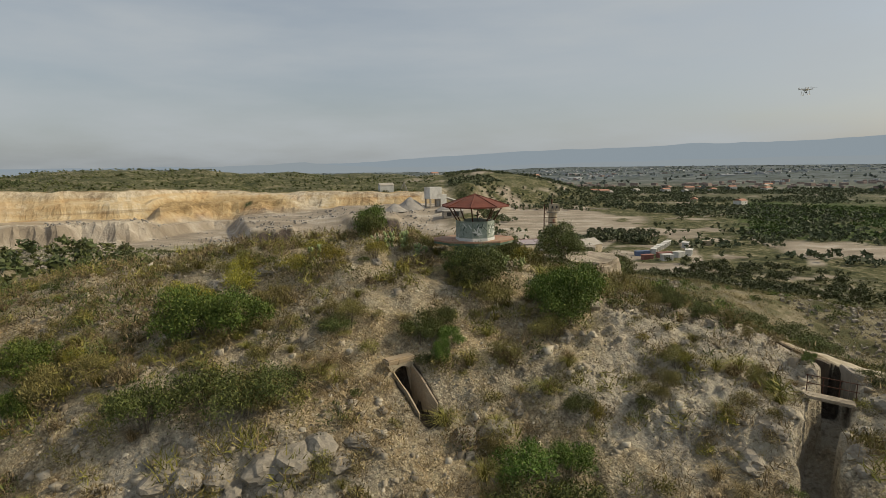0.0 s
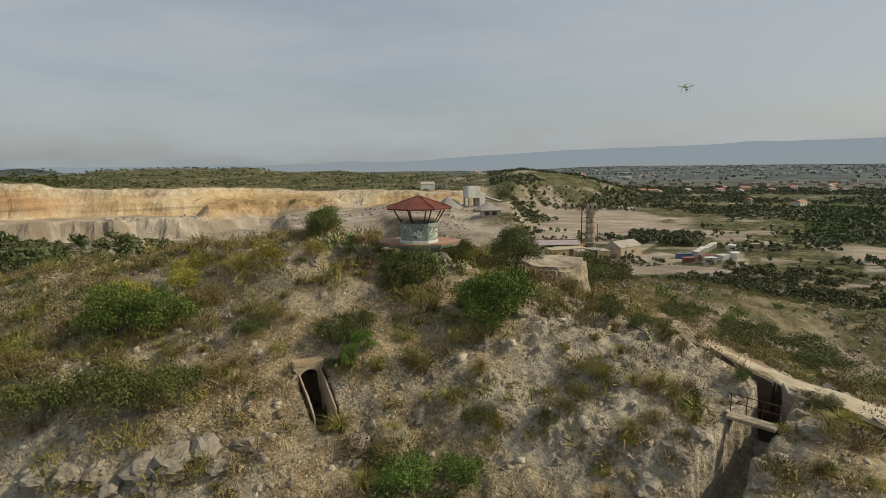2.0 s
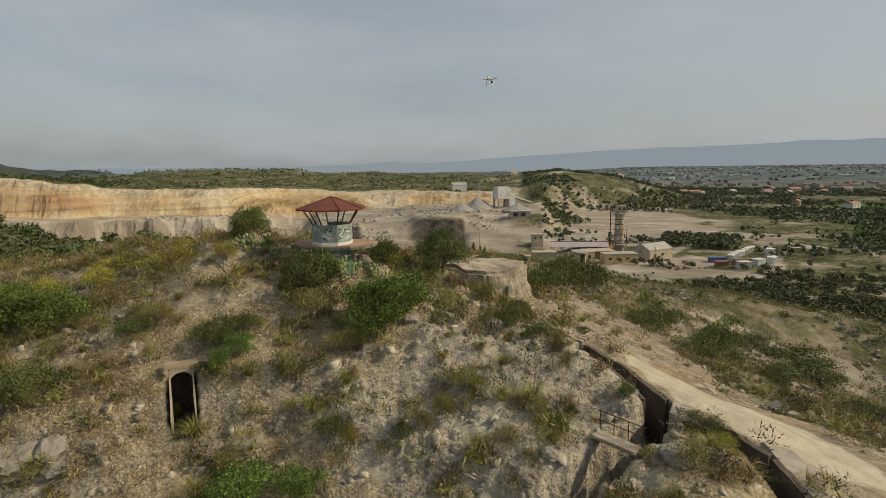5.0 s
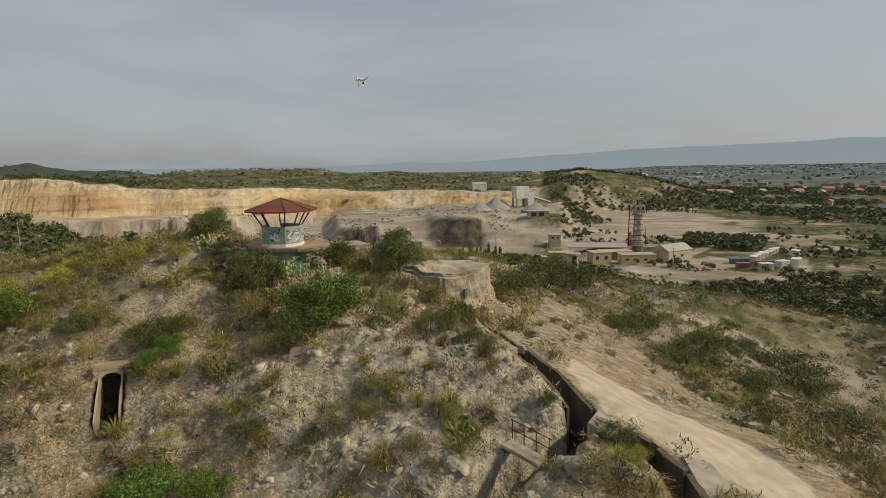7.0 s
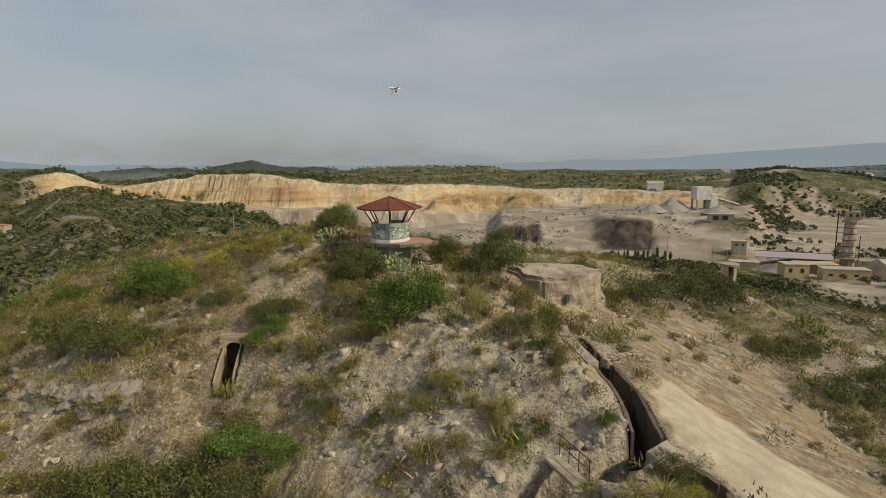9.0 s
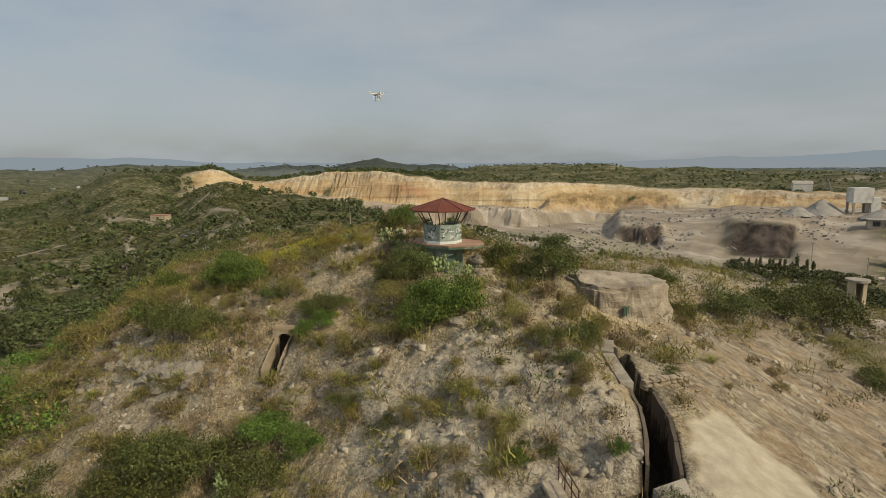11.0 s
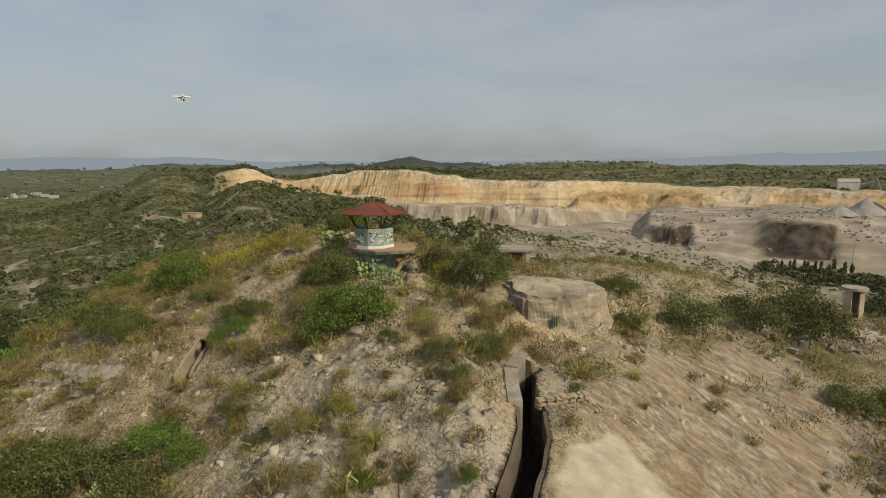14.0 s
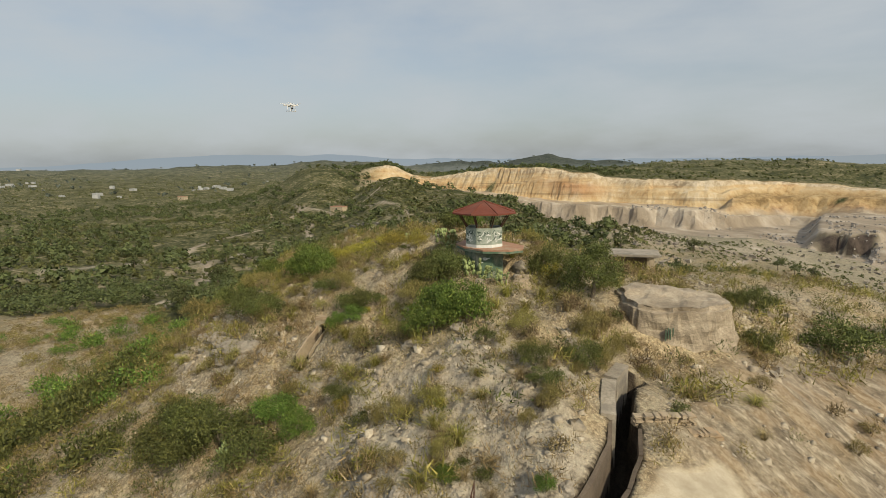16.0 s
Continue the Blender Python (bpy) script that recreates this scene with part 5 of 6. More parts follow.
# far walls and roofs: air haze put into the base colours
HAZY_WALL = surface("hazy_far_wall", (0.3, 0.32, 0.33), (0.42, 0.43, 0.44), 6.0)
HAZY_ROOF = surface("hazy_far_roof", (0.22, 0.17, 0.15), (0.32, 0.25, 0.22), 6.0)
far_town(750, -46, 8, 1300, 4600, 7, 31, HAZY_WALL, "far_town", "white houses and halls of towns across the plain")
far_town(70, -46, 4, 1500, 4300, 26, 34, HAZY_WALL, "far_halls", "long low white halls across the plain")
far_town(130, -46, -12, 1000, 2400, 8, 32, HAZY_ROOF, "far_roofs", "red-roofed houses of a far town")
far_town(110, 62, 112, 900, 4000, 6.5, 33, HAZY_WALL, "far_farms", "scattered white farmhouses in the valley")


def rubble(name, n, seed, a0, a1, r0, r1, low, high, label, material=GRAVEL):
    """Blocks of stone lying about the quarry floor, in heaps."""
    g = np.random.RandomState(seed)
    a, r = np.radians(g.uniform(a0, a1, 6 * n)), g.uniform(r0, r1, 6 * n)
    x, y = 15 - r * np.sin(a), 15 + r * np.cos(a)
    keep = (rough(x + seed, y, 14, 2) + 0.4 * g.rand(6 * n) > 0.2) & (dirt_mask(x, y) < 0.2)
    x, y = x[keep][:n], y[keep][:n]
    n = len(x)
    size = low + (high - low) * g.rand(n) ** 2
    corner = np.array([(-1, -1, -1), (1, -1, -1), (1, 1, -1), (-1, 1, -1), (-1, -1, 1), (1, -1, 1), (1, 1, 1), (-1, 1, 1)], float)
    p = (corner[None] * 0.5 + 0.22 * g.normal(size=(n, 8, 3))) * size[:, None, None] + np.stack([x, y, land(x, y) + 0.2 * size], -1)[:, None, :]
    faces = np.concatenate([p[:, f] for f in ((4, 5, 6, 7), (0, 1, 5, 4), (1, 2, 6, 5), (2, 3, 7, 6), (3, 0, 4, 7))])
    tagged(new(name, quads(name, faces, material)), label, "rubble", kind="stuff")


rubble("quarry_rubble", 900, 301, 14, 28, 240, 300, 0.4, 1.4, "pale broken blocks on the quarry floor")
rubble("bench_rubble", 900, 302, 4, 40, 300, 395, 0.4, 1.3, "broken blocks below the quarry face")
rubble("plateau_stones", 1600, 303, 6, 46, 70, 232, 0.3, 1.1, "pale stones among the plateau scrub", ROCK)
rubble("flank_stones", 5000, 304, -60, 0, 24, 110, 0.12, 0.5, "pale stones on the long flank", ROCK)


# ---- mountains on the horizon ----
def mountains():
    # the ranges glow in flat blue-greys, so the haze is in their colour
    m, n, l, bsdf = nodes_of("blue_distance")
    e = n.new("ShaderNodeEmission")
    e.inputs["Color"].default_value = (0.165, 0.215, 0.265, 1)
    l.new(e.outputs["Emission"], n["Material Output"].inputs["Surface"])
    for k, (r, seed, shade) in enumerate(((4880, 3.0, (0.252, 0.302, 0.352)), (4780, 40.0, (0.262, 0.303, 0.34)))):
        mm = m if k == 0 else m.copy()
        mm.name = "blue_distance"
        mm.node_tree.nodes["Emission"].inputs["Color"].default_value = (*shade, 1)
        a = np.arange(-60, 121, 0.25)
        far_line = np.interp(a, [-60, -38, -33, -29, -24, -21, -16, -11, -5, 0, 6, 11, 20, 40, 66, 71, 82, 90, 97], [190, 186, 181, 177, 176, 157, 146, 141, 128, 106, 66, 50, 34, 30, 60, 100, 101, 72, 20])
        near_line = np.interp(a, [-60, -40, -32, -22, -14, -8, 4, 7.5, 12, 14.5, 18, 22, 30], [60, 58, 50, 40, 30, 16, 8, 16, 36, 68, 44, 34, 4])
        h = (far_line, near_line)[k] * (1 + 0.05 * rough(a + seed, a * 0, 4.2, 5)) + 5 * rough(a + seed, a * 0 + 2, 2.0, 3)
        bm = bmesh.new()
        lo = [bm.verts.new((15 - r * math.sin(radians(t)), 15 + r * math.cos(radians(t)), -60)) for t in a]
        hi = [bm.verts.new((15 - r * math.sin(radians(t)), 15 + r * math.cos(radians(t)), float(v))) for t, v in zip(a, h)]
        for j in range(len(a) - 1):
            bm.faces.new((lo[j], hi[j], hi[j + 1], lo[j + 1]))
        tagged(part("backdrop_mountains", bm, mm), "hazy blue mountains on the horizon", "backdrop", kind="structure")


mountains()

# ---- plants ----
def leaves(g, lobes, n, size, thin=0.5, upright=0.0, hollow=0.55):
    """n loose leaves over a few lobes (x, y, z, rx, ry, rz): the shape (n, 3, 3)."""
    lobes = np.asarray(lobes, float)
    weight = (lobes[:, 3] * lobes[:, 4]) ** 0.9
    pick = lobes[g.choice(len(lobes), n, p=weight / weight.sum())]
    d = g.normal(size=(n, 3))
    d /= np.linalg.norm(d, axis=1)[:, None]
    d[:, 2] = np.where(d[:, 2] < -0.35, -d[:, 2], d[:, 2])
    r = hollow + (1 - hollow) * g.rand(n) ** 0.5
    r = r * (1 + 0.16 * g.normal(size=n))
    c = pick[:, :3] + d * r[:, None] * pick[:, 3:]
    along = g.normal(size=(n, 3)) + 0.7 * d
    along[:, 2] += upright
    along /= np.linalg.norm(along, axis=1)[:, None]
    side = np.cross(along, d + 0.5 * g.normal(size=(n, 3)))
    side /= np.linalg.norm(side, axis=1)[:, None] + 1e-9
    s = size * g.uniform(0.6, 1.4, n)[:, None]
    return np.stack([c - along * s / 2 - side * s * thin / 2, c - along * s / 2 + side * s * thin / 2, c + along * s / 2], 1)


def blades(g, n, radius, height, width, spread=0.8):
    """Arching grass blades of two pieces from one root: (2n, 4, 3)."""
    a, k = g.uniform(0, 2 * np.pi, n), g.rand(n) ** 0.7
    out = np.stack([np.cos(a), np.sin(a), np.zeros(n)], -1)
    side = np.stack([-np.sin(a), np.cos(a), np.zeros(n)], -1) * width * 0.5
    root = out * (0.25 * radius * k)[:, None]
    h = height * g.uniform(0.55, 1.0, n)
    mid = root + out * (0.35 * spread * radius * k)[:, None] + np.stack([0 * h, 0 * h, 0.6 * h], -1)
    tip = root + out * (spread * radius * (0.4 + k))[:, None] + np.stack([0 * h, 0 * h, h * (1.05 - 0.45 * k)], -1)
    lower = np.stack([root - side, root + side, mid + side, mid - side], 1)
    upper = np.stack([mid - side, mid + side, tip + side * 0.15, tip - side * 0.15], 1)
    return np.concatenate([lower, upper])


def stems(g, n, radius, height, thick):
    bm = bmesh.new()
    for _ in range(n):
        a, k = g.uniform(0, 6.28), g.uniform(0.2, 0.8)
        tip = (radius * k * math.cos(a), radius * k * math.sin(a), height * g.uniform(0.5, 0.85))
        rod(bm, (0.1 * tip[0], 0.1 * tip[1], -0.25), tip, thick, 5, thick * 0.3)
    return bm


def bush_lobes(g, count, flat=0.7):
    """Lobes of a bush about 1 m in radius and 1 m high."""
    out = [(0, 0, 0.42, 0.62, 0.62, 0.5)]
    for k in range(count):
        a, r = g.uniform(0, 6.28), g.uniform(0.3, 0.72)
        s = g.uniform(0.25, 0.48)
        out.append((r * math.cos(a), r * math.sin(a), g.uniform(0.1, 0.75 - 0.45 * r) + 0.12, s, s * g.uniform(0.8, 1.1), s * flat))
    return out


STORE = []      # the first of each plant, set aside until the copies are made


def bush_kind(name, seed, n, size, leaf, label, category, group, lobes=9, flat=0.7, thin=0.5, upright=0.0):
    g = np.random.RandomState(seed)
    thing = base(name, pose(0, 0, 0), label, category, group)
    crown = new("crown", quads("crown", leaves(g, bush_lobes(g, lobes, flat), n, size, thin, upright, 0.4), leaf))
    crown.parent = thing
    part("trunk", stems(g, 7, 0.7, 0.7, 0.03), WOOD, thing)
    STORE.append(thing)
    return thing


def tuft_kind(name, seed, n, radius, height, width, leaf, label, group, spread=0.8):
    g = np.random.RandomState(seed)
    ob = tagged(new(name, quads(name, blades(g, n, radius, height, width, spread), leaf)), label, "grass", group)
    STORE.append(ob)
    return ob


def low_kind(name, seed, n, size, leaf, label, group):
    g = np.random.RandomState(seed)
    lobes = [(0, 0, 0.15, 0.42, 0.42, 0.3)] + [(g.uniform(-0.32, 0.32), g.uniform(-0.32, 0.32), g.uniform(0.08, 0.28), 0.26, 0.26, 0.24) for _ in range(5)]
    ob = tagged(new(name, quads(name, leaves(g, lobes, n, size, 0.35, 0.7, 0.2), leaf)), label, "shrub", group)
    STORE.append(ob)
    return ob


def plant(kinds, x, y, radius, height, g, sink=0.06):
    thing = kinds[g.randint(len(kinds))]
    m = Matrix.Translation((x, y, top(x, y) - sink * height)) @ Matrix.Rotation(g.uniform(0, 6.28), 4, "Z") @ Matrix.Diagonal((radius, radius * g.uniform(0.85, 1.1), height, 1))
    return copy_thing(thing, m)


G_BUSH = [bush_kind("bush", 11 + k, 6000, 0.058, LEAF_GREEN, "dense bright green leafy bush on the stony slope", "bush", "green bushes", 11) for k in range(2)]
D_BUSH = [bush_kind("bush", 21 + k, 5000, 0.056, LEAF_DARK, "dark green mastic bush on the stony slope", "bush", "dark bushes", 10) for k in range(3)]
O_BUSH = [bush_kind("bush", 31 + k, 3400, 0.066, LEAF_OLIVE, "thin olive-brown bush on the stony slope", "bush", "olive bushes", 8, upright=0.8, thin=0.3) for k in range(2)]
Y_BUSH = [bush_kind("bush", 41 + k, 3000, 0.062, LEAF_YELLOW, "yellow-flowering bush on the stony slope", "bush", "yellow bushes", 8, upright=0.5, thin=0.4) for k in range(2)]
TUFT = [tuft_kind("grass_tussock", 51 + k, 150, 1.0, 1.0, 0.02, GRASS_DRY, "dry straw-coloured grass tussock", "dry tussocks") for k in range(3)]
TUFT_G = [tuft_kind("grass_tussock", 61 + k, 150, 1.0, 1.0, 0.02, GRASS_GREEN, "half-green arching grass tussock", "green tussocks") for k in range(2)]
LOW = [low_kind("low_shrub", 71 + k, 300, 0.1, LEAF_BROWN, "low brown thyme cushion between stones", "low shrubs") for k in range(3)]
LOW_G = [low_kind("low_shrub", 81 + k, 300, 0.095, LEAF_OLIVE, "low grey-green cushion shrub between stones", "low shrubs") for k in range(2)]

SMALL_D = [bush_kind("bush", 25 + k, 1100, 0.1, LEAF_DARK, "small dark green bush on the stony slope", "bush", "dark bushes", 7) for k in range(2)]
SMALL_O = [bush_kind("bush", 35 + k, 1200, 0.095, LEAF_OLIVE, "small olive-brown bush on the stony slope", "bush", "olive bushes", 7, upright=0.8, thin=0.3) for k in range(2)]
SMALL_Y = [bush_kind("bush", 45, 1100, 0.09, LEAF_YELLOW, "small yellow-flowering bush on the stony slope", "bush", "yellow bushes", 7, upright=0.5, thin=0.4)]

# larger bushes: x, y, radius, height
GREEN = [(-10.3, 25.9, 1.7, 1.7), (0.2, 25.0, 0.8, 0.7), (7.2, 28.4, 1.75, 1.9), (5.6, 28.2, 1.5, 1.7), (6.4, 27.0, 1.6, 1.5), (5.2, 20.2, 1.05, 1.0),
         (14.8, 23.0, 0.5, 0.6), (17.7, 25.0, 0.4, 0.5), (-13.2, 26.0, 1.9, 2.0), (-11.6, 25.6, 1.8, 1.8), (-19.8, 24.2, 1.4, 1.5), (-18.7, 21.8, 0.9, 1.2), (3.1, 19.7, 1.4, 1.2), (-0.2, 24.0, 0.6, 0.9), (-4.9, 36.2, 1.3, 1.6)]
DARK = [(-0.4, 25.7, 1.0, 1.2), (2.3, 30.3, 1.5, 1.7), (0.9, 30.6, 1.3, 1.4), (2.2, 29.3, 1.6, 1.6), (13.1, 30.9, 0.95, 1.1), (5.8, 22.2, 0.9, 0.8), (2.3, 17.2, 2.1, 1.7), (4.9, 18.0, 1.7, 1.4), (0.0, 16.0, 1.9, 1.8), (-1.6, 15.0, 1.8, 1.7), (1.4, 15.2, 1.7, 1.6), (-0.4, 14.2, 1.6, 1.5), (13.6, 43.6, 0.95, 1.3),
        (-12.1, 20.2, 1.5, 1.8), (-9.6, 20.8, 1.8, 1.6), (-7.3, 21.3, 1.5, 1.4), (-1.2, 25.2, 1.0, 1.1), (-5.4, 25.2, 1.1, 0.8), (20.2, 23.7, 0.9, 0.6), (9.4, 47.9, 0.9, 1.0)]
DARK_FAR = [(9.7, 49.2, 1.5, 1.4), (14.6, 50.0, 2.3, 2.0), (16.8, 56.0, 2.6, 2.4), (19.5, 60.7, 3.0, 2.6), (17.6, 65.0, 2.6, 2.3), (12.6, 28.6, 0.8, 0.8), (13.9, 28.2, 0.85, 0.7), (41, 62, 3.4, 2.2), (27.5, 48, 1.9, 1.4), (40, 55, 2.6, 1.8), (36, 61, 2.0, 1.6), (4.2, 36.4, 1.3, 1.7), (-4.9, 35.0, 1.2, 1.5), (30, 50, 1.7, 1.2), (33, 46, 1.9, 1.3), (36.5, 42, 1.8, 1.2), (31.5, 56, 2.2, 1.6), (26, 55, 2.0, 1.5), (23.5, 51.5, 1.6, 1.2)]
OLIVE = [(12.9, 32.6, 0.7, 0.8), (13.3, 31.6, 0.65, 0.7), (13.7, 30.2, 0.55, 0.55), (12.5, 33.4, 0.7, 0.8), (14.8, 27.6, 0.7, 0.6), (-8.2, 21.2, 1.4, 1.1), (-22.0, 18.5, 2.4, 2.0), (-17.5, 22.6, 1.6, 1.4), (11.8, 28.9, 0.8, 0.8), (9.6, 22.5, 0.5, 0.6), (15.4, 26.1, 0.5, 0.6), (3.0, 24.4, 1.0, 1.2), (-4.7, 25.9, 1.2, 1.0), (-9.2, 27.9, 1.3, 1.1),
         (11.0, 24.4, 0.9, 0.8), (-16.3, 23.3, 1.3, 1.0), (8.1, 44.0, 1.4, 0.9), (14.1, 23.3, 0.6, 0.8), (10.1, 23.4, 0.8, 0.8), (2.1, 21.0, 1.0, 0.9), (2.8, 28.0, 1.4, 1.1), (5.2, 25.8, 1.3, 1.0), (9.6, 30.5, 1.1, 1.0), (11.0, 33.5, 1.2, 1.0), (12.0, 34.8, 0.8, 0.7)]
YELLOW = [(-2.4, 23.6, 0.45, 0.5), (1.1, 28.8, 0.45, 0.5), (-6.6, 30.8, 1.3, 1.1), (-12.1, 30.5, 1.5, 1.3), (-4.1, 31.4, 0.95, 0.9), (-12.7, 32.8, 1.2, 0.9), (-13.6, 28.6, 1.3, 1.3), (11.4, 24.4, 0.6, 0.5), (-17.7, 24.4, 0.8, 0.9),
          (-2.4, 29.8, 0.6, 0.7), (1.3, 28.6, 0.5, 0.5), (20.6, 22.0, 0.7, 0.6), (20.9, 23.0, 0.6, 0.5), (6.5, 22.0, 0.5, 0.7), (-9.0, 31.3, 1.1, 0.9), (-15.5, 30.5, 1.3, 1.0), (-8.0, 33.5, 1.0, 0.8), (5.0, 36.0, 1.0, 1.0)]
g_place = np.random.RandomState(5)
for spots, kinds in ((GREEN, G_BUSH), (DARK, D_BUSH), (DARK_FAR, D_BUSH), (OLIVE, O_BUSH), (YELLOW, Y_BUSH)):
    for x, y, r, h in spots:
        plant(kinds, x, y, r * 1.08, h * 1.4, g_place)


def bare(x, y):
    """Where little grows: ramp, brown slope, trenches, the bunker and the tower."""
    x, y = np.asarray(x, float), np.asarray(y, float)
    b = np.maximum(ease(-0.6, 0.2, inside(x, y, RAMP)), 0.9 * ease(0.3, 0.7, dirt_mask(x, y)))
    b = np.maximum(b, (cuts(x - 0.2, y) > 0.1) | (cuts(x + 0.2, y) > 0.1))
    b = np.maximum(b, off_line(x, y, TRENCH)[0] < 1.25)
    b = np.maximum(b, off_line(x, y, ARCH_TRENCH)[0] < 0.75)
    b = np.maximum(b, np.hypot(x - 1.95, y - 33.1) < 2.2)
    b = np.maximum(b, np.hypot(x + 0.2, y - 48.6) < 3.6)
    return np.maximum(b, np.hypot(x - 10.3, y - 39.5) < 3.4)


def scatter(n, seed, x0, x1, y0, y1, lump, least):
    g = np.random.RandomState(seed)
    x, y = g.uniform(x0, x1, 12 * n), g.uniform(y0, y1, 12 * n)
    keep = (rough(x + seed, y, lump, 2) + 0.5 * g.rand(12 * n) > least) & (g.rand(12 * n) > bare(x, y)) & (stony(x, y) > 0.15)
    return x[keep][:n], y[keep][:n], g


for n, seed, kinds, small, large, tall in ((135, 91, TUFT, 0.4, 0.85, 0.9), (150, 92, TUFT_G, 0.45, 1.0, 0.95), (145, 93, LOW, 0.7, 1.7, 1.2), (150, 94, LOW_G, 0.7, 1.8, 1.2), (60, 95, SMALL_D, 0.4, 0.8, 1.1), (85, 96, SMALL_O, 0.5, 1.0, 1.1), (30, 97, SMALL_Y, 0.35, 0.7, 1.0)):
    x, y, g = scatter(n, seed, -27, 34, 14.5, 46, 4.0, 0.05)
    for px, py in zip(x, y):
        r = g.uniform(small, large)
        plant(kinds, px, py, r, r * tall * g.uniform(0.7, 1.2), g)


def tufts_stuff(name, n, seed, size, leaf, label, box, least=0.0, pieces=10, long=0.2, lump=6.0, thin=0.3):
    x, y, g = scatter(n, seed, *box, lump, least)
    z = terrain(x, y)
    piece = []
    scale = size * (0.5 + g.rand(len(x)))
    for k in range(pieces):
        q = leaves(g, [(0, 0, 0.12, 0.3, 0.3, 0.26)], len(x), long, thin, 0.9, 0.2)
        piece.append(q * scale[:, None, None] + np.stack([x, y, z], -1)[:, None, :])
    tagged(new(name, quads(name, np.concatenate(piece), leaf)), label, "ground plants", kind="stuff")


NEAR_BOX, WIDE_BOX, SCREE_BOX, FLANK_BOX = (-30, 36, 13, 52), (-50, 52, 2, 72), (-85, 0, -18, 16), (20, 85, 35, 105)
tufts_stuff("dry_herbs", 2600, 101, 0.9, GRASS_DRY, "small dry herbs and grass between the stones", NEAR_BOX, 0.0, 15, 0.1)
tufts_stuff("brown_herbs", 2600, 102, 1.0, LEAF_BROWN, "small brown cushion plants between the stones", NEAR_BOX, 0.0, 15, 0.08)
tufts_stuff("green_herbs", 1800, 103, 1.0, LEAF_OLIVE, "small grey-green plants between the stones", NEAR_BOX, 0.0, 20, 0.08)
tufts_stuff("olive_cushions", 900, 104, 1.9, LEAF_OLIVE, "olive cushion shrubs over the slope", WIDE_BOX, 0.0, 90, 0.065, 5.0)
tufts_stuff("brown_cushions", 800, 105, 1.9, LEAF_BROWN, "brown heath cushions over the slope", WIDE_BOX, 0.0, 90, 0.065, 5.0)
tufts_stuff("yellow_grass", 1500, 106, 2.2, GRASS_GREEN, "yellow-green grass over the slope", WIDE_BOX, 0.0, 60, 0.15, 5.0, 0.12)
tufts_stuff("straw_grass", 1200, 112, 1.9, GRASS_DRY, "straw-coloured grass over the slope", NEAR_BOX, 0.0, 50, 0.15, 4.0, 0.1)
tufts_stuff("green_cushions", 480, 107, 2.4, LEAF_DARK, "dark green cushion shrubs over the slope", WIDE_BOX, 0.05, 85, 0.06, 7.0)

tufts_stuff("flank_cushions", 3000, 108, 1.8, LEAF_OLIVE, "olive cushion shrubs on the long flank", FLANK_BOX, -0.3, 30, 0.065, 5.0, 0.4)
tufts_stuff("flank_green", 120, 115, 2.6, LEAF_GREEN, "bright green shrubs on the long flank", FLANK_BOX, 0.1, 120, 0.07, 6.0, 0.55)
tufts_stuff("flank_bushes", 190, 109, 2.4, LEAF_DARK, "dark green shrubs on the long flank", FLANK_BOX, 0.1, 120, 0.07, 6.0, 0.55)
tufts_stuff("flank_heath", 2700, 110, 1.7, LEAF_BROWN, "brown heath on the long flank", FLANK_BOX, -0.3, 30, 0.065, 5.0, 0.4)
tufts_stuff("scree_cushions", 1700, 113, 2.0, LEAF_OLIVE, "olive cushion shrubs on the scree", SCREE_BOX, -0.1, 36, 0.09, 5.0, 0.4)
tufts_stuff("scree_heath", 1200, 114, 1.8, LEAF_BROWN, "brown heath on the scree", SCREE_BOX, -0.1, 36, 0.09, 5.0, 0.4)
tufts_stuff("foot_bushes", 70, 301, 4.2, LEAF_DARK, "dark green bushes along the foot of the hill", (-32, -4, 2, 13), 0.0, 420, 0.05, 5.0, 0.5)
tufts_stuff("scree_bushes", 60, 302, 4.0, LEAF_GREEN, "green bushes on the scree", (-75, -6, -6, 22), 0.0, 320, 0.055, 5.0, 0.5)
tufts_stuff("scree_brush", 90, 303, 3.2, LEAF_OLIVE, "olive brush on the scree", (-70, -2, -8, 16), 0.0, 240, 0.06, 5.0, 0.4)
tufts_stuff("left_bushes", 300, 111, 3.4, LEAF_DARK, "dark green shrubs on the valley side", (-60, -16, 4, 60), 0.0, 110, 0.06, 8.0)


def small_tree():
    g = np.random.RandomState(131)
    thing = base("tree", pose(8.0, 36.4, top(8.0, 36.4)), "small dark evergreen tree beside the bunker", "tree")
    bm = bmesh.new()
    rod(bm, (0, 0, -0.4), (0.15, 0.1, 1.3), 0.14, 8, 0.1)
    for k in range(7):
        a = k * 0.9
        rod(bm, (0.15, 0.1, 0.7 + 0.1 * k), (1.2 * math.cos(a), 1.2 * math.sin(a), 1.7 + 0.2 * (k % 4)), 0.06, 6, 0.02)
    part("trunk", bm, WOOD, thing)
    lobes = [(0, 0, 1.6, 1.2, 1.2, 1.3)] + [(1.15 * math.cos(a), 1.15 * math.sin(a), h, 0.72, 0.72, 0.8) for a, h in zip(np.arange(0, 6.2, 0.7), (1.0, 1.5, 0.9, 2.0, 1.1, 1.6, 0.8, 1.9, 1.3))] + [(0.3, 0.2, 2.6, 0.7, 0.7, 0.6), (-0.5, 0.4, 2.4, 0.6, 0.6, 0.55)]
    crown = new("crown", quads("crown", leaves(g, lobes, 13000, 0.1, 0.5, 0, 0.45), LEAF_DARK))
    crown.parent = thing


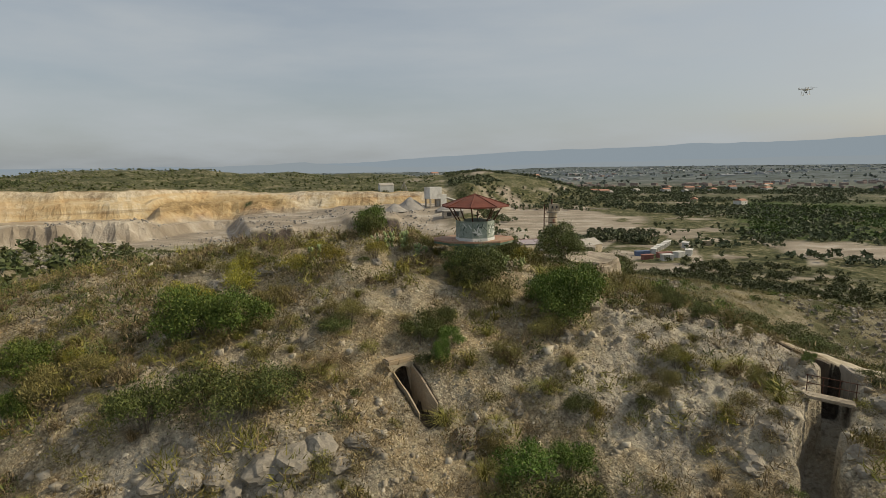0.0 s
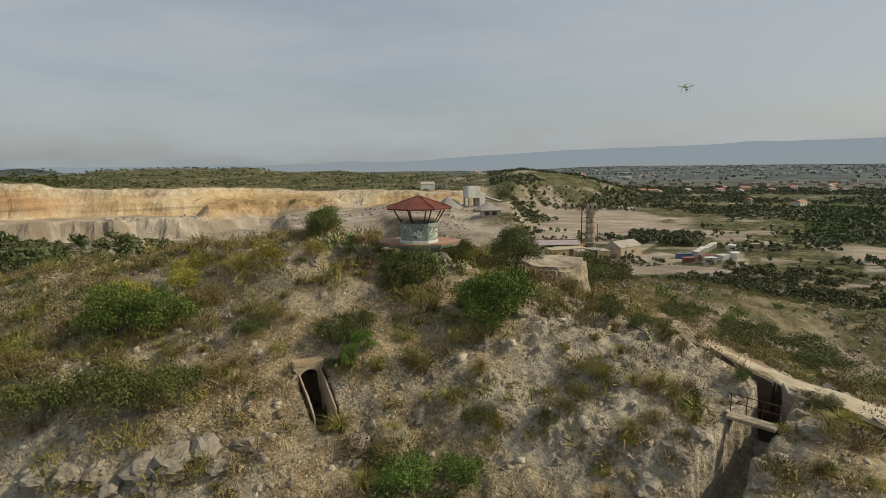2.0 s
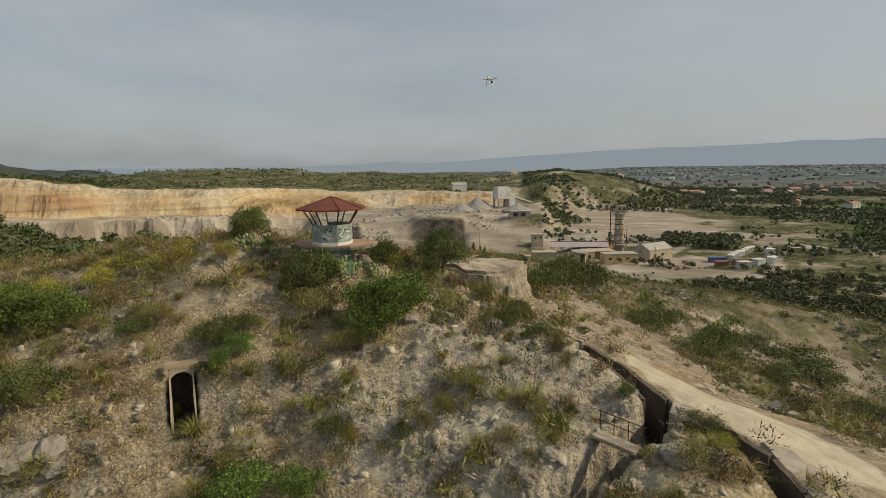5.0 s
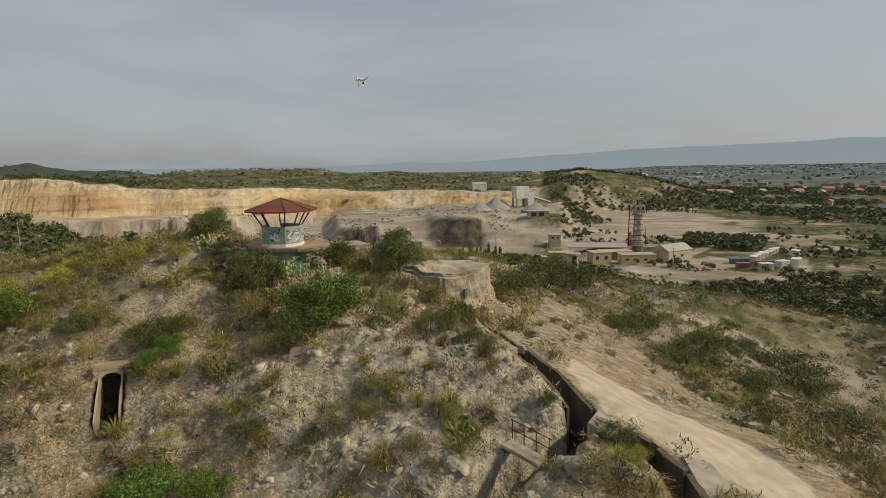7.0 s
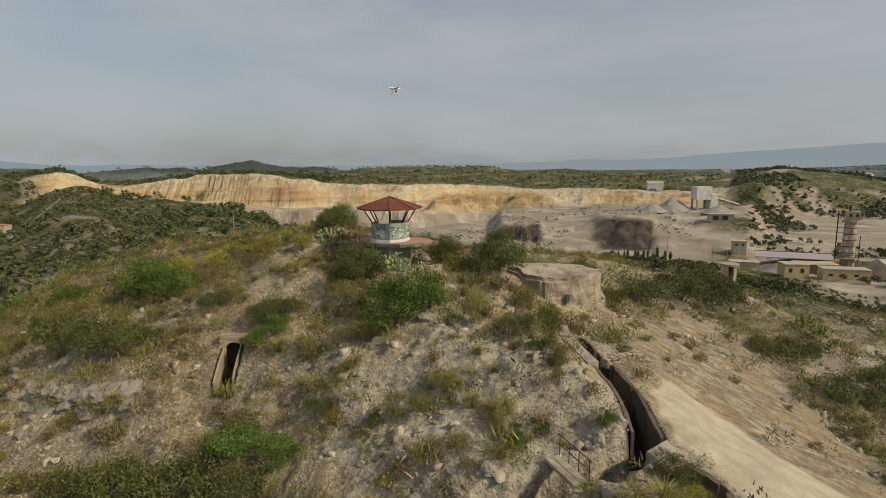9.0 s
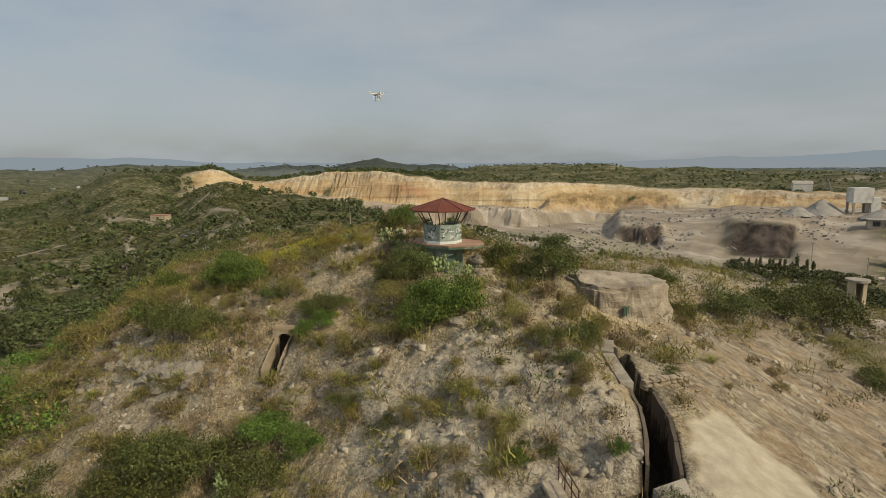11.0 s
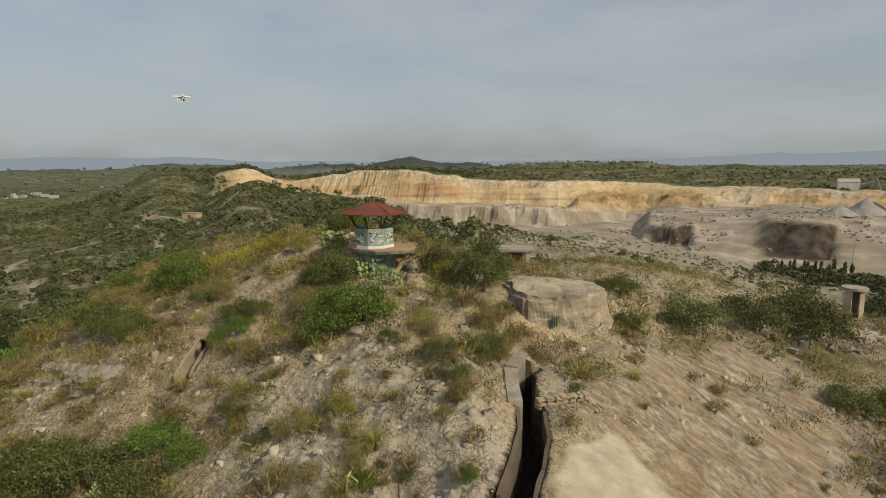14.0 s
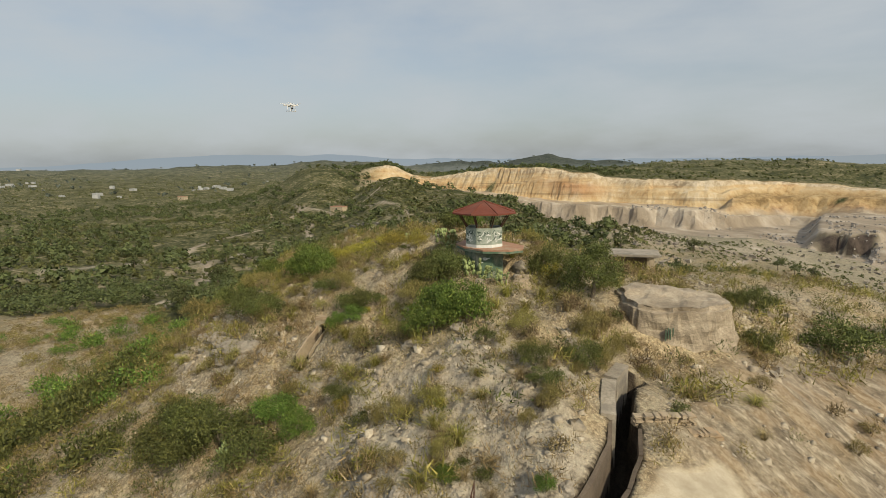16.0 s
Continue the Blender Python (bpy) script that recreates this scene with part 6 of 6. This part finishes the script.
small_tree()
for x, y, r, h in [(9.6, 34.6, 0.9, 1.3), (10.4, 35.2, 0.8, 1.2), (8.8, 34.2, 0.9, 1.2), (7.6, 34.4, 0.8, 1.1), (10.9, 34.4, 0.8, 1.1), (6.8, 33.8, 0.9, 1.1), (9.3, 33.4, 0.8, 1.0), (11.3, 33.4, 0.7, 0.9), (5.9, 32.0, 0.9, 1.0), (6.8, 30.6, 0.9, 1.0), (7.9, 31.8, 0.8, 1.0)]:
    plant(TUFT_G if x < 8 else TUFT, x, y, r, h, g_place)


def prickly_pear(x, y, size, seed):
    g = random.Random(seed)
    thing = base("prickly_pear", pose(x, y, top(x, y), 0, 0, g.uniform(0, 360)), "pale green prickly pear cactus beside the tower", "cactus", "prickly pears")

    def pad(at, lean, turn, length, level):
        bm = bmesh.new()
        bmesh.ops.create_icosphere(bm, subdivisions=1, radius=0.5)
        m = Matrix.Translation(at) @ Matrix.Rotation(turn, 4, "Z") @ Matrix.Rotation(lean, 4, "Y") @ Matrix.Translation((0, 0, length * 0.46)) @ Matrix.Diagonal((0.09 * size, 0.62 * length, length, 1))
        bmesh.ops.transform(bm, matrix=m, verts=bm.verts)
        part("pad", bm, CACTUS, thing, smooth=True)
        if level < 3:
            for _ in range(g.choice((1, 2, 2))):
                tip = m @ Vector((0, g.uniform(-0.25, 0.25), 0.44))
                pad(tip, lean + g.uniform(-0.6, 0.6), turn + g.uniform(-0.9, 0.9), length * g.uniform(0.75, 0.95), level + 1)

    for _ in range(5):
        pad(Vector((g.uniform(-0.4, 0.4) * size, g.uniform(-0.4, 0.4) * size, -0.08)), g.uniform(-0.5, 0.5), g.uniform(0, 6), 0.42 * size, 1)


for k, (px, py, s) in enumerate([(3.0, 31.4, 1.1), (3.6, 31.7, 1.0), (-2.8, 33.4, 1.2), (-3.6, 33.0, 1.1), (4.6, 32.6, 1.0), (-1.6, 32.6, 0.9), (4.3, 17.1, 1.2), (-8.0, 32.6, 1.0)]):
    prickly_pear(px, py, s, k)


# ---- rocks ----
def rock(x, y, size, seed, flat=0.6, material=None):
    bm = bmesh.new()
    bmesh.ops.create_icosphere(bm, subdivisions=3, radius=1)
    for v in bm.verts:
        p = v.co * 1.4 + Vector((seed * 3.1, seed * 1.7, 0))
        v.co *= 1 + 0.38 * noise.noise(p) + 0.16 * noise.noise(p * 2.7)
        v.co.x, v.co.y, v.co.z = (round(c / 0.26) * 0.26 * 0.35 + c * 0.65 for c in v.co)
    ob = tagged(part("boulder", bm, material or ROCK), "weathered grey limestone boulder half buried in the slope", "boulder", "boulders")
    g = random.Random(seed)
    ob.matrix_world = Matrix.Translation((x, y, top(x, y) - 0.12 * size)) @ Matrix.Rotation(g.uniform(0, 6), 4, "Z") @ Matrix.Diagonal((1.15 * size, size * g.uniform(0.7, 1.0), 1.15 * size * flat, 1))


BOULDERS = [(-10.6, 18.5, 0.75), (-9.6, 18.3, 0.6), (-8.6, 18.7, 0.7), (-7.9, 18.2, 0.5), (-6.9, 18.9, 0.8), (-5.9, 19.3, 0.95), (-5.0, 19.9, 0.8), (-4.2, 19.4, 0.6), (-3.6, 20.3, 0.5), (-6.3, 18.3, 0.6), (-10.2, 32.6, 0.8), (-10.8, 32.2, 0.6), (-13.5, 31.6, 0.7), (-6.5, 33.6, 0.6), (3.0, 35.2, 0.7), (4.6, 34.2, 0.8), (5.1, 33.6, 0.6), (0.8, 21.3, 0.6), (2.2, 21.8, 0.7), (13.4, 20.9, 0.5), (12.2, 20.0, 0.6), (18.9, 21.6, 0.6), (20.3, 21.7, 0.5), (22.4, 22.8, 0.4)]
for k, (px, py, s) in enumerate(BOULDERS):
    rock(px, py, s, k + 1, material=TAN_ROCK if k in (15, 16) else None)
x, y, g = scatter(110, 141, -24, 30, 15, 46, 3.0, 0.15)
for k, (px, py) in enumerate(zip(x, y)):
    rock(px, py, float(g.uniform(0.15, 0.42)), 60 + k, 0.7)


# rocks along the lips of the gully
for k, ((ax, ay), (bx, by)) in enumerate(zip(GULLY, GULLY[1:])):
    length = math.dist((ax, ay), (bx, by))
    nx, ny = (by - ay) / length, -(bx - ax) / length
    for m in range(int(length / 1.1)):
        for side in (-1, 1):
            u, o = (m + g_place.rand()) * 1.1 / length, side * (0.8 + 0.1 * k + 0.3 * g_place.rand())
            if math.dist((ax + (bx - ax) * u + nx * o, ay + (by - ay) * u + ny * o), (16.8, 22.8)) > 1.6:
                rock(ax + (bx - ax) * u + nx * o, ay + (by - ay) * u + ny * o, g_place.uniform(0.22, 0.42), 300 + 20 * k + 2 * m + side, 0.8)


def stone_material():
    m, n, l, bsdf = nodes_of("limestone_chips")
    nt = m.node_tree
    g = n.new("ShaderNodeNewGeometry")
    grain = noise_node(nt, g.outputs["Position"], 9.0, 4, 0.7)
    colour = ramp(nt, g.outputs["Random Per Island"], [(0.0, (0.2, 0.17, 0.13)), (0.45, (0.34, 0.295, 0.225)), (0.85, (0.45, 0.395, 0.31)), (1.0, (0.54, 0.49, 0.4))])
    l.new(mix(nt, 0.4, colour, ramp(nt, grain, [(0.35, (0.45, 0.44, 0.42)), (0.65, (1.25, 1.22, 1.18))]), "MULTIPLY"), bsdf.inputs["Base Color"])
    bsdf.inputs["Roughness"].default_value = 0.93
    raise_bump(nt, bsdf, grain, 0.5, 0.02)
    return m


CHIPS = stone_material()


def loose_stones(n, seed, small, large, rough_, label):
    """Many stones: the large ones six-sided lumps, the small ones four-sided chips."""
    g = np.random.RandomState(seed)
    x, y = g.uniform(-28, 38, 4 * n), g.uniform(13, 56, 4 * n)
    keep = (rough(x, y, 2.2, 3) + 0.9 * g.rand(4 * n) > 0.25) & (cuts(x, y) < 0.05) & (g.rand(4 * n) > 0.94 * bare(x, y)) & (inside(x, y, RAMP) < -0.2)
    x, y = x[keep][:n], y[keep][:n]
    n = len(x)
    s = small + (large - small) * g.rand(n) ** 3
    z = terrain(x, y)
    a = g.uniform(0, 6.28, n)
    c, t = np.cos(a)[:, None], np.sin(a)[:, None]
    if rough_:
        corner = np.array([(-1, -1, -1), (1, -1, -1), (1, 1, -1), (-1, 1, -1), (-1, -1, 1), (1, -1, 1), (1, 1, 1), (-1, 1, 1)], float)
        sides = ((4, 5, 6, 7), (0, 1, 5, 4), (1, 2, 6, 5), (2, 3, 7, 6), (3, 0, 4, 7))
    else:
        corner = np.array([(-1.2, -1, -1), (1.2, -1, -1), (1, 1.2, -1), (-1, 1, -1), (0.2, 0, 1.1)], float)
        sides = ((0, 1, 4), (1, 2, 4), (2, 3, 4), (3, 0, 4))
    p = corner[None] * np.array([1, 0.8, 0.65]) + 0.36 * g.normal(size=(n, len(corner), 3))
    p = np.stack([p[..., 0] * c - p[..., 1] * t, p[..., 0] * t + p[..., 1] * c, p[..., 2]], -1) * s[:, None, None] + np.stack([x, y, z + 0.25 * s], -1)[:, None, :]
    k, m = len(sides), len(sides[0])
    mesh = bpy.data.meshes.new("loose_stones")
    index = np.array(sides)[None] + len(corner) * np.arange(n)[:, None, None]
    mesh.vertices.add(n * len(corner))
    mesh.vertices.foreach_set("co", p.astype(np.float32).ravel())
    mesh.loops.add(n * k * m)
    mesh.loops.foreach_set("vertex_index", index.astype(np.int32).ravel())
    mesh.polygons.add(n * k)
    mesh.polygons.foreach_set("loop_start", np.arange(0, n * k * m, m, dtype=np.int32))
    mesh.update(calc_edges=True)
    mesh.materials.append(CHIPS)
    tagged(new("loose_stones", mesh), label, "stones", kind="stuff")


loose_stones(4500, 151, 0.05, 0.2, True, "loose limestone lumps on the slope")
loose_stones(20000, 152, 0.025, 0.085, False, "loose limestone chips on the slope")


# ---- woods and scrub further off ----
# far foliage, with air haze put into its blue-grey green
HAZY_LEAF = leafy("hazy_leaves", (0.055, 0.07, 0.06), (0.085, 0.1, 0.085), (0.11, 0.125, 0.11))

def pine_kind(seed):
    g = np.random.RandomState(seed)
    thing = base("pine_tree", pose(0, 0, 0), "dark rounded pine tree in the valley", "tree", "pines of the valley")
    part("trunk", rod(bmesh.new(), (0, 0, -0.1), (0.05, 0, 0.7), 0.05, 7, 0.025), WOOD, thing)
    lobes = [(0, 0, 0.6, 0.34, 0.34, 0.3)] + [(0.3 * math.cos(a), 0.3 * math.sin(a), g.uniform(0.35, 0.75), 0.2, 0.2, 0.16) for a in np.arange(0, 6.2, 0.8)] + [(0, 0, 0.88, 0.16, 0.16, 0.14)]
    crown = new("crown", quads("crown", leaves(g, lobes, 650, 0.09, 0.5, 0.2, 0.5), PINE))
    crown.parent = thing
    STORE.append(thing)
    return thing


PINES = [pine_kind(161 + k) for k in range(3)]
g = np.random.RandomState(171)
made = 0
while made < 90:
    a, r = g.uniform(-38, 108), g.uniform(52, 190)
    x, y = 15 - r * math.sin(radians(a)), 15 + r * math.cos(radians(a))
    dense = 0.6 if a > 58 else (0.5 if a < 4 and r > 95 else 0.05 if a > 12 else 0.1)
    if float(stony(x, y)) < 0.2 and float(rough(x, y, 40, 2)) + g.uniform(-0.6, 0.6) < dense * 1.4 - 0.5:
        h = g.uniform(2.6, 5.5)
        copy_thing(PINES[made % 3], Matrix.Translation((x, y, floor_at(x, y) - 0.2)) @ Matrix.Rotation(g.uniform(0, 6), 4, "Z") @ Matrix.Diagonal((h * 0.95, h * 0.95, h, 1)))
        made += 1


def woods(name, n, seed, a0, a1, r0, r1, low, high, pieces, leaf, label, least, lump, category="woods", squat=0.6, on_floor=False):
    g = np.random.RandomState(seed)
    a = np.radians(g.uniform(a0, a1, 10 * n))
    r = np.sqrt(g.uniform(r0 ** 2, r1 ** 2, 10 * n)) if r1 < 8 * r0 else r0 * (r1 / r0) ** g.rand(10 * n)
    x, y = 15 - r * np.sin(a), 15 + r * np.cos(a)
    deg = np.degrees(a)
    q = quarry_wall(deg, r)
    open_ = (deg > -1) & (deg < 68) & (r > 226 + 150 * ease(44, 66, deg)) & (q < 7)
    yard_ = (np.abs(deg + 8) < 8) & (r > 238) & (r < 300) | (deg < -4) & (deg > -19.5) & (r > 345) & (r < 480) & (rough(x * 0.5, y, 22, 4) < 0.4) | (np.abs(deg + 18) < 5) & (np.abs(r - 268) < 26) | (deg < -32) & (r > 286) & (r < 336)
    keep = (rough(x + seed, y, lump, 3) + 0.3 * g.rand(10 * n) > least) & (~open_ | on_floor) & ~yard_ & (stony(x, y) < 0.7)
    x, y, r = x[keep][:n], y[keep][:n], r[keep][:n]
    n = len(x)
    h = g.uniform(low, high, n)
    z = terrain(x, y)
    out = []
    for k in range(pieces):
        q4 = leaves(g, [(0, 0, 0.5, 0.42, 0.42, 0.42), (0.2, 0.12, 0.35, 0.26, 0.26, 0.24), (-0.16, -0.2, 0.6, 0.24, 0.24, 0.22)], n, 0.6 if pieces < 20 else 1.6 / pieces ** 0.5, 0.8, 0.1, 0.5)
        q4[..., 2] *= squat / 0.6 * 0.9
        out.append(q4 * h[:, None, None] + np.stack([x, y, z], -1)[:, None, :])
    tagged(new(name, quads(name, np.concatenate(out), leaf)), label, category, kind="stuff")


woods("near_pines", 230, 197, 48, 112, 56, 135, 2.2, 5.2, 260, PINE, "dark pines at the foot of the hill", -0.05, 26)
woods("near_scrub", 900, 198, 40, 112, 42, 135, 0.7, 2.2, 80, SCRUB, "dense green scrub at the foot of the hill", -0.2, 24, "scrub")
woods("valley_pines", 1900, 181, 40, 112, 135, 620, 2.6, 6.0, 40, PINE, "dark pine woods in the valley", 0.05, 38)
woods("valley_scrub", 4200, 182, 36, 112, 135, 430, 0.7, 2.4, 14, SCRUB, "dense green scrub in the valley", -0.25, 30, "scrub")
woods("slope_pines", 600, 183, -48, 3, 120, 238, 2.2, 5.0, 110, PINE, "dark pine belt below the hill", 0.1, 30)
woods("slope_scrub", 4200, 184, -52, 14, 45, 232, 0.4, 1.5, 20, SCRUB, "scrub on the stony slope below the hill", -0.1, 16, "scrub")
woods("plateau_scrub", 4000, 185, 8, 66, 42, 330, 0.35, 1.3, 20, SCRUB, "low scrub on the plateau before the quarry", -0.05, 12, "scrub")
woods("plain_trees", 14000, 186, -48, 1, 262, 1000, 1.6, 4.2, 9, HAZY_PLAIN_LEAF, "groves of dark trees on the plain", -0.02, 70)
woods("quarry_grove", 150, 190, 1, 12.5, 222, 243, 2.5, 4.5, 60, PINE, "dark green trees on the bank below the quarry", -2, 60, on_floor=True)
woods("works_grove", 170, 192, -20.5, -13.5, 284, 345, 2.6, 5.0, 40, HAZY_PLAIN_LEAF, "green trees between the works and the containers", -2, 60)
woods("rim_grove", 42, 193, -4.0, -1.2, 405, 455, 3.0, 5.5, 60, PINE, "tall dark trees beside the crusher", -2, 60)
woods("yard_hedge", 60, 194, -13.5, -10.5, 385, 415, 2.0, 3.8, 40, HAZY_PLAIN_LEAF, "green mound of brush in the open yard", -2, 60)


def orchard():
    g = np.random.RandomState(195)
    u, v = np.meshgrid(np.arange(-150, 150, 5.5), np.arange(-130, 130, 3.6))
    u, v = u.ravel() + g.normal(size=u.size) * 0.3, v.ravel() + g.normal(size=u.size) * 0.4
    x, y = 300 + 0.8 * u - 0.6 * v, 400 + 0.6 * u + 0.8 * v
    a, r = heading(x, y)
    keep = (a < -29) & (a > -47) & (r > 350) & (r < 610) & (rough(x, y, 60, 2) > -0.55)
    x, y = x[keep], y[keep]
    z = land(x, y)
    out = []
    for k in range(9):
        q4 = leaves(g, [(0, 0, 0.5, 0.42, 0.42, 0.4)], len(x), 0.6, 0.8, 0.1, 0.5)
        out.append(q4 * g.uniform(2.2, 3.2, len(x))[:, None, None] + np.stack([x, y, z - 0.3], -1)[:, None, :])
    tagged(new("orchard", quads("orchard", np.concatenate(out), ORCHARD_LEAF)), "bright green orchard trees in straight rows", "orchard", kind="stuff")


orchard()
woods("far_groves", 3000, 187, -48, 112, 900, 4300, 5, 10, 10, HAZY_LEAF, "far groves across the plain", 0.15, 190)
woods("ridge_scrub", 3200, 188, 2, 62, 440, 1000, 1.0, 3.0, 12, SCRUB, "scrub on the ridge behind the quarry", -0.05, 60, "scrub")
woods("valley_far_scrub", 3500, 189, 58, 112, 420, 1600, 1.2, 3.2, 12, SCRUB, "scrub and groves further up the valley", -0.1, 80, "scrub")

# cypresses beside the quarry road
g = np.random.RandomState(191)
for k in range(11):
    a, r = 10.6 - 0.5 * k + g.uniform(-0.2, 0.2), 236 + 0.6 * k
    x, y = 15 - r * math.sin(radians(a)), 15 + r * math.cos(radians(a))
    cyp = base("cypress", pose(x, y, floor_at(x, y)), "slim dark cypress by the quarry road", "tree", "cypresses")
    h = g.uniform(4, 7)
    part("trunk", rod(bmesh.new(), (0, 0, -0.3), (0, 0, 1.2), 0.12, 6), WOOD, cyp)
    q4 = leaves(g, [(0, 0, 0.5, 0.1, 0.1, 0.46)], 160, 0.12, 0.5, 1.0, 0.4) * h
    crown = new("crown", quads("crown", q4, PINE))
    crown.parent = cyp

for thing in STORE:
    for ob in (*thing.children_recursive, thing):
        bpy.data.objects.remove(ob, do_unlink=True)
